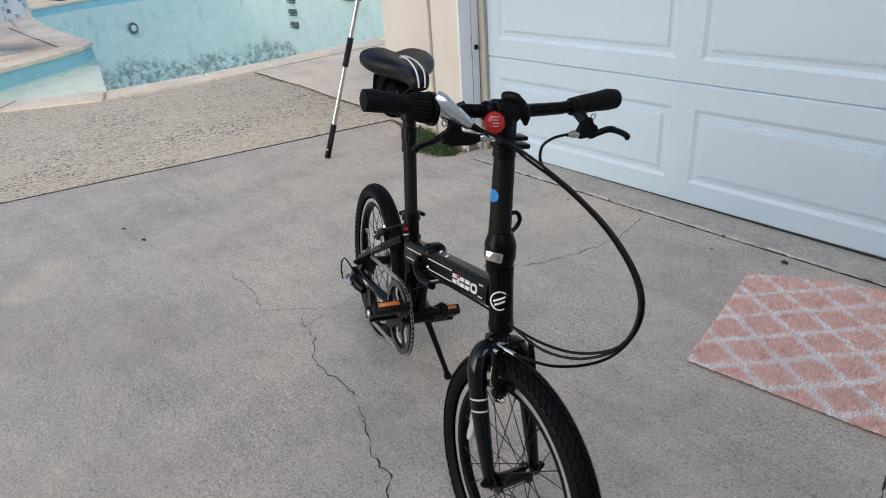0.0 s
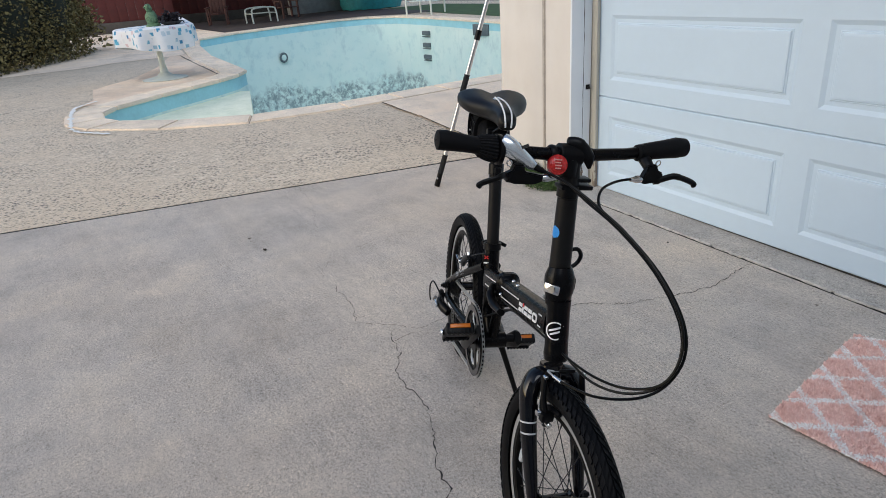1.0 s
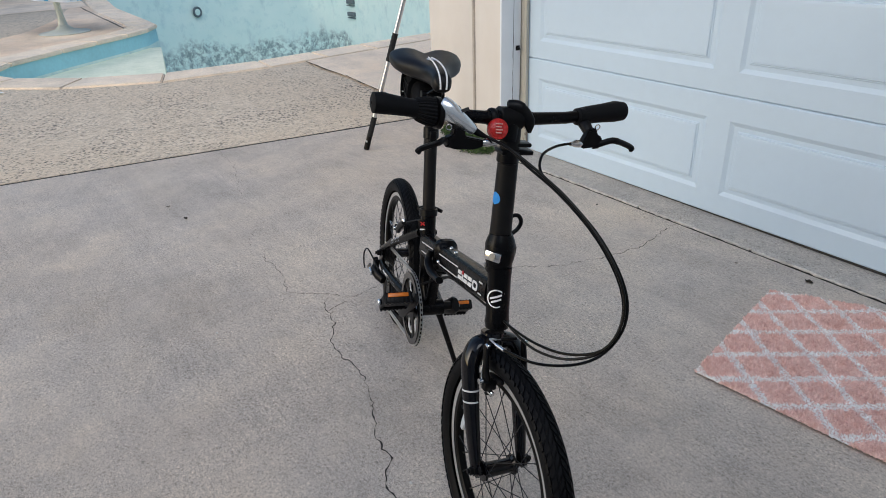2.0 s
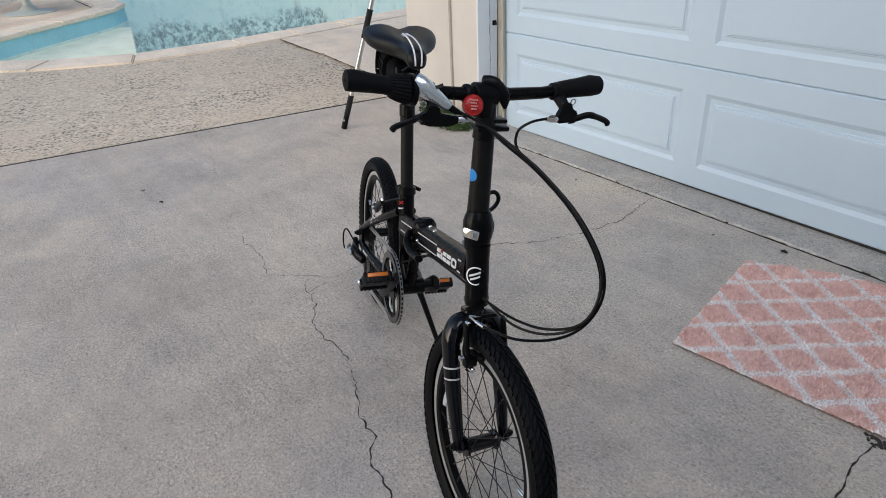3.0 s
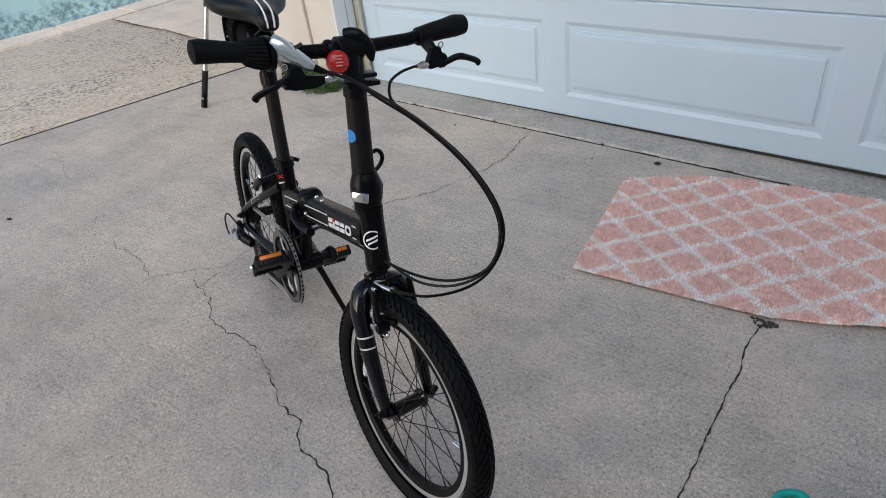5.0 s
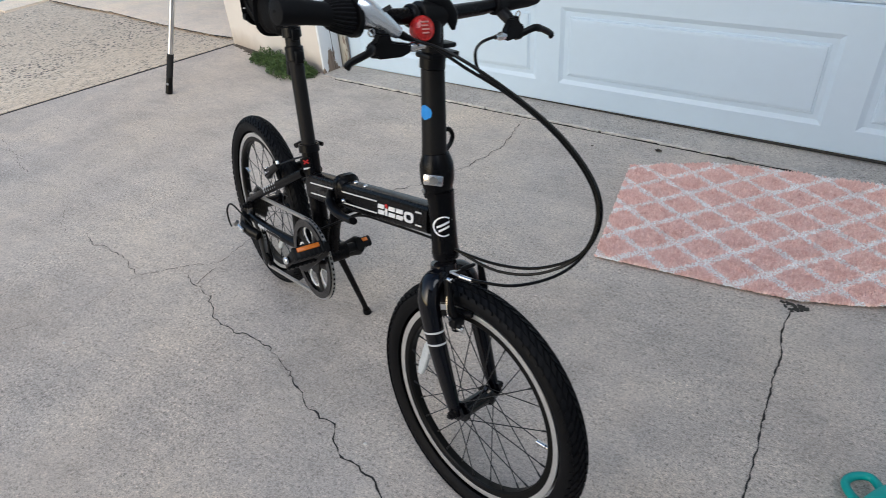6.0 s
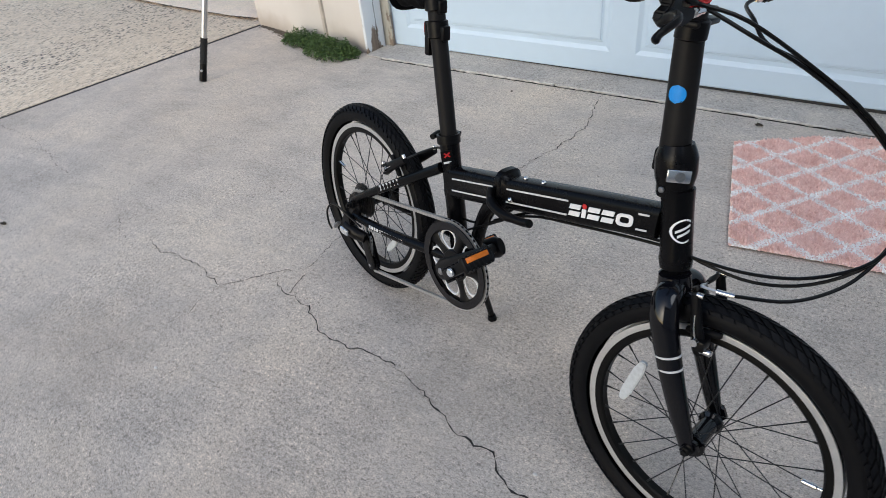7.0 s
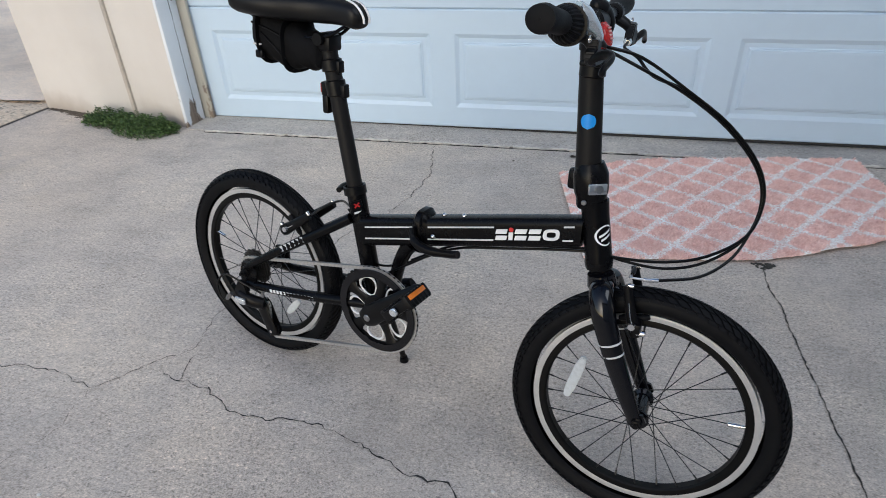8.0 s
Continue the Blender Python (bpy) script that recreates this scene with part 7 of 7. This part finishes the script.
ob = new("plant", leaf_mesh([Vector((rnd.gauss(0, 0.06), rnd.gauss(0, 0.06), 0.05 + abs(rnd.gauss(0, 0.05)))) for _ in range(260)], 5, 0.07, leaf_material("dark_leaf", (0.03, 0.025, 0.03), (0.012, 0.01, 0.012)), "plant"))
ob.parent = bowl
tagged(ob, "dark purple leaves", kind="stuff")


def hedge():
    rnd = random.Random(21)
    top = thing("hedge", "tall dense clipped green hedge along the edge of the deck", "hedge")
    path = [Vector((-12.75, -3.66)), Vector((-14.25, -1.6)), Vector((-15.39, -0.59)), Vector((-16.75, 0.16)), Vector((-17.92, 0.55))]
    core = bmesh.new()
    pts = []
    for k, p in enumerate(path):
        r = 0.95 if k < 4 else 0.7
        bmesh.ops.create_icosphere(core, subdivisions=2, radius=1.0, matrix=Matrix.Translation((p.x, p.y, 1.15)) @ Matrix.Diagonal((r, r, 1.2, 1)))
    for a, b in zip(path, path[1:]):
        for _ in range(12000):
            c = a.lerp(b, rnd.random())
            ang, up = rnd.uniform(0, math.tau), rnd.uniform(0.0, 2.4)
            r = (0.98 + 0.16 * noise.noise(Vector((c.x * 2, c.y * 2, up * 2)))) * (1 if up < 1.9 else math.sqrt(max(0.05, 1 - ((up - 1.9) / 0.55) ** 2))) * rnd.uniform(0.86, 1.06)
            pts.append(Vector((c.x + r * math.cos(ang), c.y + r * math.sin(ang), up)))
    part("thicket", core, HEDGE_CORE, top, "dark inside of the hedge")
    ob = new("foliage", leaf_mesh(pts, 9, 0.06, HEDGE, "foliage"))
    ob.parent = top
    tagged(ob, "dense small green leaves", kind="stuff")
    fern = []
    for _ in range(60):
        a, l = rnd.uniform(-0.6, 2.2), rnd.uniform(0.4, 0.9)
        for j in range(16):
            t = j / 15
            fern.append(Vector((-18.15 + l * t * math.cos(a), 1.1 + l * t * math.sin(a), 1.3 * rnd.uniform(0.3, 1) + 0.5 * t - 0.9 * t * t)))
    ob = new("fronds", leaf_mesh(fern, 10, 0.11, HEDGE, "fronds"))
    ob.parent = top
    tagged(ob, "drooping fern fronds", kind="stuff")


hedge()


PLINTH = worn("dark_stone_plinth", (0.1, 0.085, 0.07), 0.9, amount=0.35, scale=4)


def board_wall(name, a, b, tall, mat, label):
    """An upright wall of boards between two points of the plan."""
    a, b = Vector(a), Vector(b)
    d = b - a
    top = thing(name, label, "wall", Matrix.Translation((a.x, a.y, 0)) @ Matrix.Rotation(math.atan2(d.y, d.x), 4, "Z"), kind="structure")
    n = max(1, int(d.length / 0.3))
    me = mesh_of(box(bmesh.new(), (0.0015, -0.05, 0.3), (d.length / n - 0.0015, 0.05, tall), 0.006), "board", mat)
    for k in range(n):
        shared("board", me, top, Matrix.Translation((k * d.length / n, 0, 0)))
    part("plinth", box(bmesh.new(), (0, -0.12, -0.05), (d.length, 0.12, 0.36), 0.02), PLINTH, top, "low dark stone plinth")


board_wall("wall_north", (-27.22, -8.81), (-25.37, 4.82), 3.0, RED_WALL, "dark red board wall beyond the pool deck")
# a roof out of view, added to keep light off the chairs and far wall
bm = box(bmesh.new(), (-27.8, 4.22, 2.7), (-20.08, 11.96, 2.85), 0.02)
solid("patio_shade_roof", bm, GREY_WALL, "unseen roof added to shade the patio behind the pool", "roof")
board_wall("wall_far", (-27.33, 4.8), (-26.64, 9.46), 3.0, RED_WALL, "dark red board wall in shade behind the chairs")
bm = box(bmesh.new(), (-26.1, 9.29, 0.0), (-25.56, 11.71, 1.7), 0.02)
tagged(part("panel", bm, GREY_WALL), "plain grey panel standing behind the pool", "panel")
bm = lathe(bmesh.new(), [(0.0, 0.0), (1.2, 0.0), (1.28, 0.2), (1.25, 0.75), (1.15, 0.85), (0.0, 0.9)], 36, Matrix.Translation((-24.71, 12.43, 0.02)))
for v in bm.verts:
    v.co.z += 0.02 * math.sin(v.co.x * 9) * math.cos(v.co.y * 8)
tagged(part("covered_tub", bm, TEAL), "round tub under a teal cloth cover", "tub")
bm = filled([(-23.22, 12.36), (-17.04, 11.29), (-11.5, 10.7), (-7.23, 10.35), (-7.08, 14.74), (-22.94, 14.53)], [], 0.008)
solid("lawn", bm, LAWN, "patch of dark green lawn behind the pool", "lawn", smooth=False)


def patio_chair(m):
    top = thing("patio_chair", "red-brown slatted timber patio chair by the pool", "chair", m, "timber chairs beyond the pool")
    for k in range(5):
        part("seat_slat", box(bmesh.new(), (-0.3 + k * 0.12, -0.3, 0.36), (-0.19 + k * 0.12, 0.3, 0.39), 0.006), RED_WOOD, top)
    for k in range(5):
        part("back_slat", box(bmesh.new(), (-0.3, -0.29 + k * 0.12, 0.4), (-0.265, -0.18 + k * 0.12, 1.0), 0.006, Matrix.Translation((-0.05, 0, 0)) @ Matrix.Rotation(radians(-12), 4, "Y")), RED_WOOD, top)
    for x in (-0.26, 0.27):
        for y in (-0.31, 0.31):
            part("leg", box(bmesh.new(), (x - 0.04, y - 0.03, 0.0), (x + 0.04, y + 0.03, 0.58), 0.006), RED_WOOD, top)
    for y in (-0.32, 0.32):
        part("armrest", box(bmesh.new(), (-0.36, y - 0.06, 0.58), (0.36, y + 0.06, 0.61), 0.008), RED_WOOD, top)
    return top


first = patio_chair(Matrix.Translation((-23.85, 5.98, 0)) @ Matrix.Rotation(radians(-20), 4, "Z"))
copy_thing(first, Matrix.Translation((-23.99, 8.58, 0)) @ Matrix.Rotation(radians(8), 4, "Z"))


def tube_frame(m, label, name, cat):
    top = thing(name, label, cat, m)
    for y in (-0.45, 0.45):
        part("side_frame", sweep(bmesh.new(), curve_pts([(-0.45, y, 0.0), (-0.45, y, 0.4), (-0.36, y, 0.6), (0.3, y, 0.62), (0.42, y, 0.45), (0.44, y, 0.0)], 30), 0.03, 10), WHITE_ENAMEL, top, "white bent tube")
    for k in range(6):
        part("strap", box(bmesh.new(), (-0.34 + k * 0.12, -0.43, 0.39), (-0.25 + k * 0.12, 0.43, 0.41), 0.005), WHITE_ENAMEL, top)
    part("cross_bar", sweep(bmesh.new(), [(-0.44, -0.45, 0.4), (-0.44, 0.45, 0.4)], 0.02, 8), WHITE_ENAMEL, top)
    part("cross_bar", sweep(bmesh.new(), [(0.43, -0.45, 0.38), (0.43, 0.45, 0.38)], 0.02, 8), WHITE_ENAMEL, top)


tube_frame(Matrix.Translation((-22.63, 7.17, 0)) @ Matrix.Rotation(radians(92), 4, "Z") @ Matrix.Diagonal((0.98, 0.8, 0.8, 1)), "white tubular steel patio chair beside the pool", "tube_chair", "chair")
tube_frame(Matrix.Translation((-17.93, 11.06, 0)) @ Matrix.Rotation(radians(30), 4, "Z"), "white tubular lounge chair on the deck behind the pool", "lounge_chair", "chair")
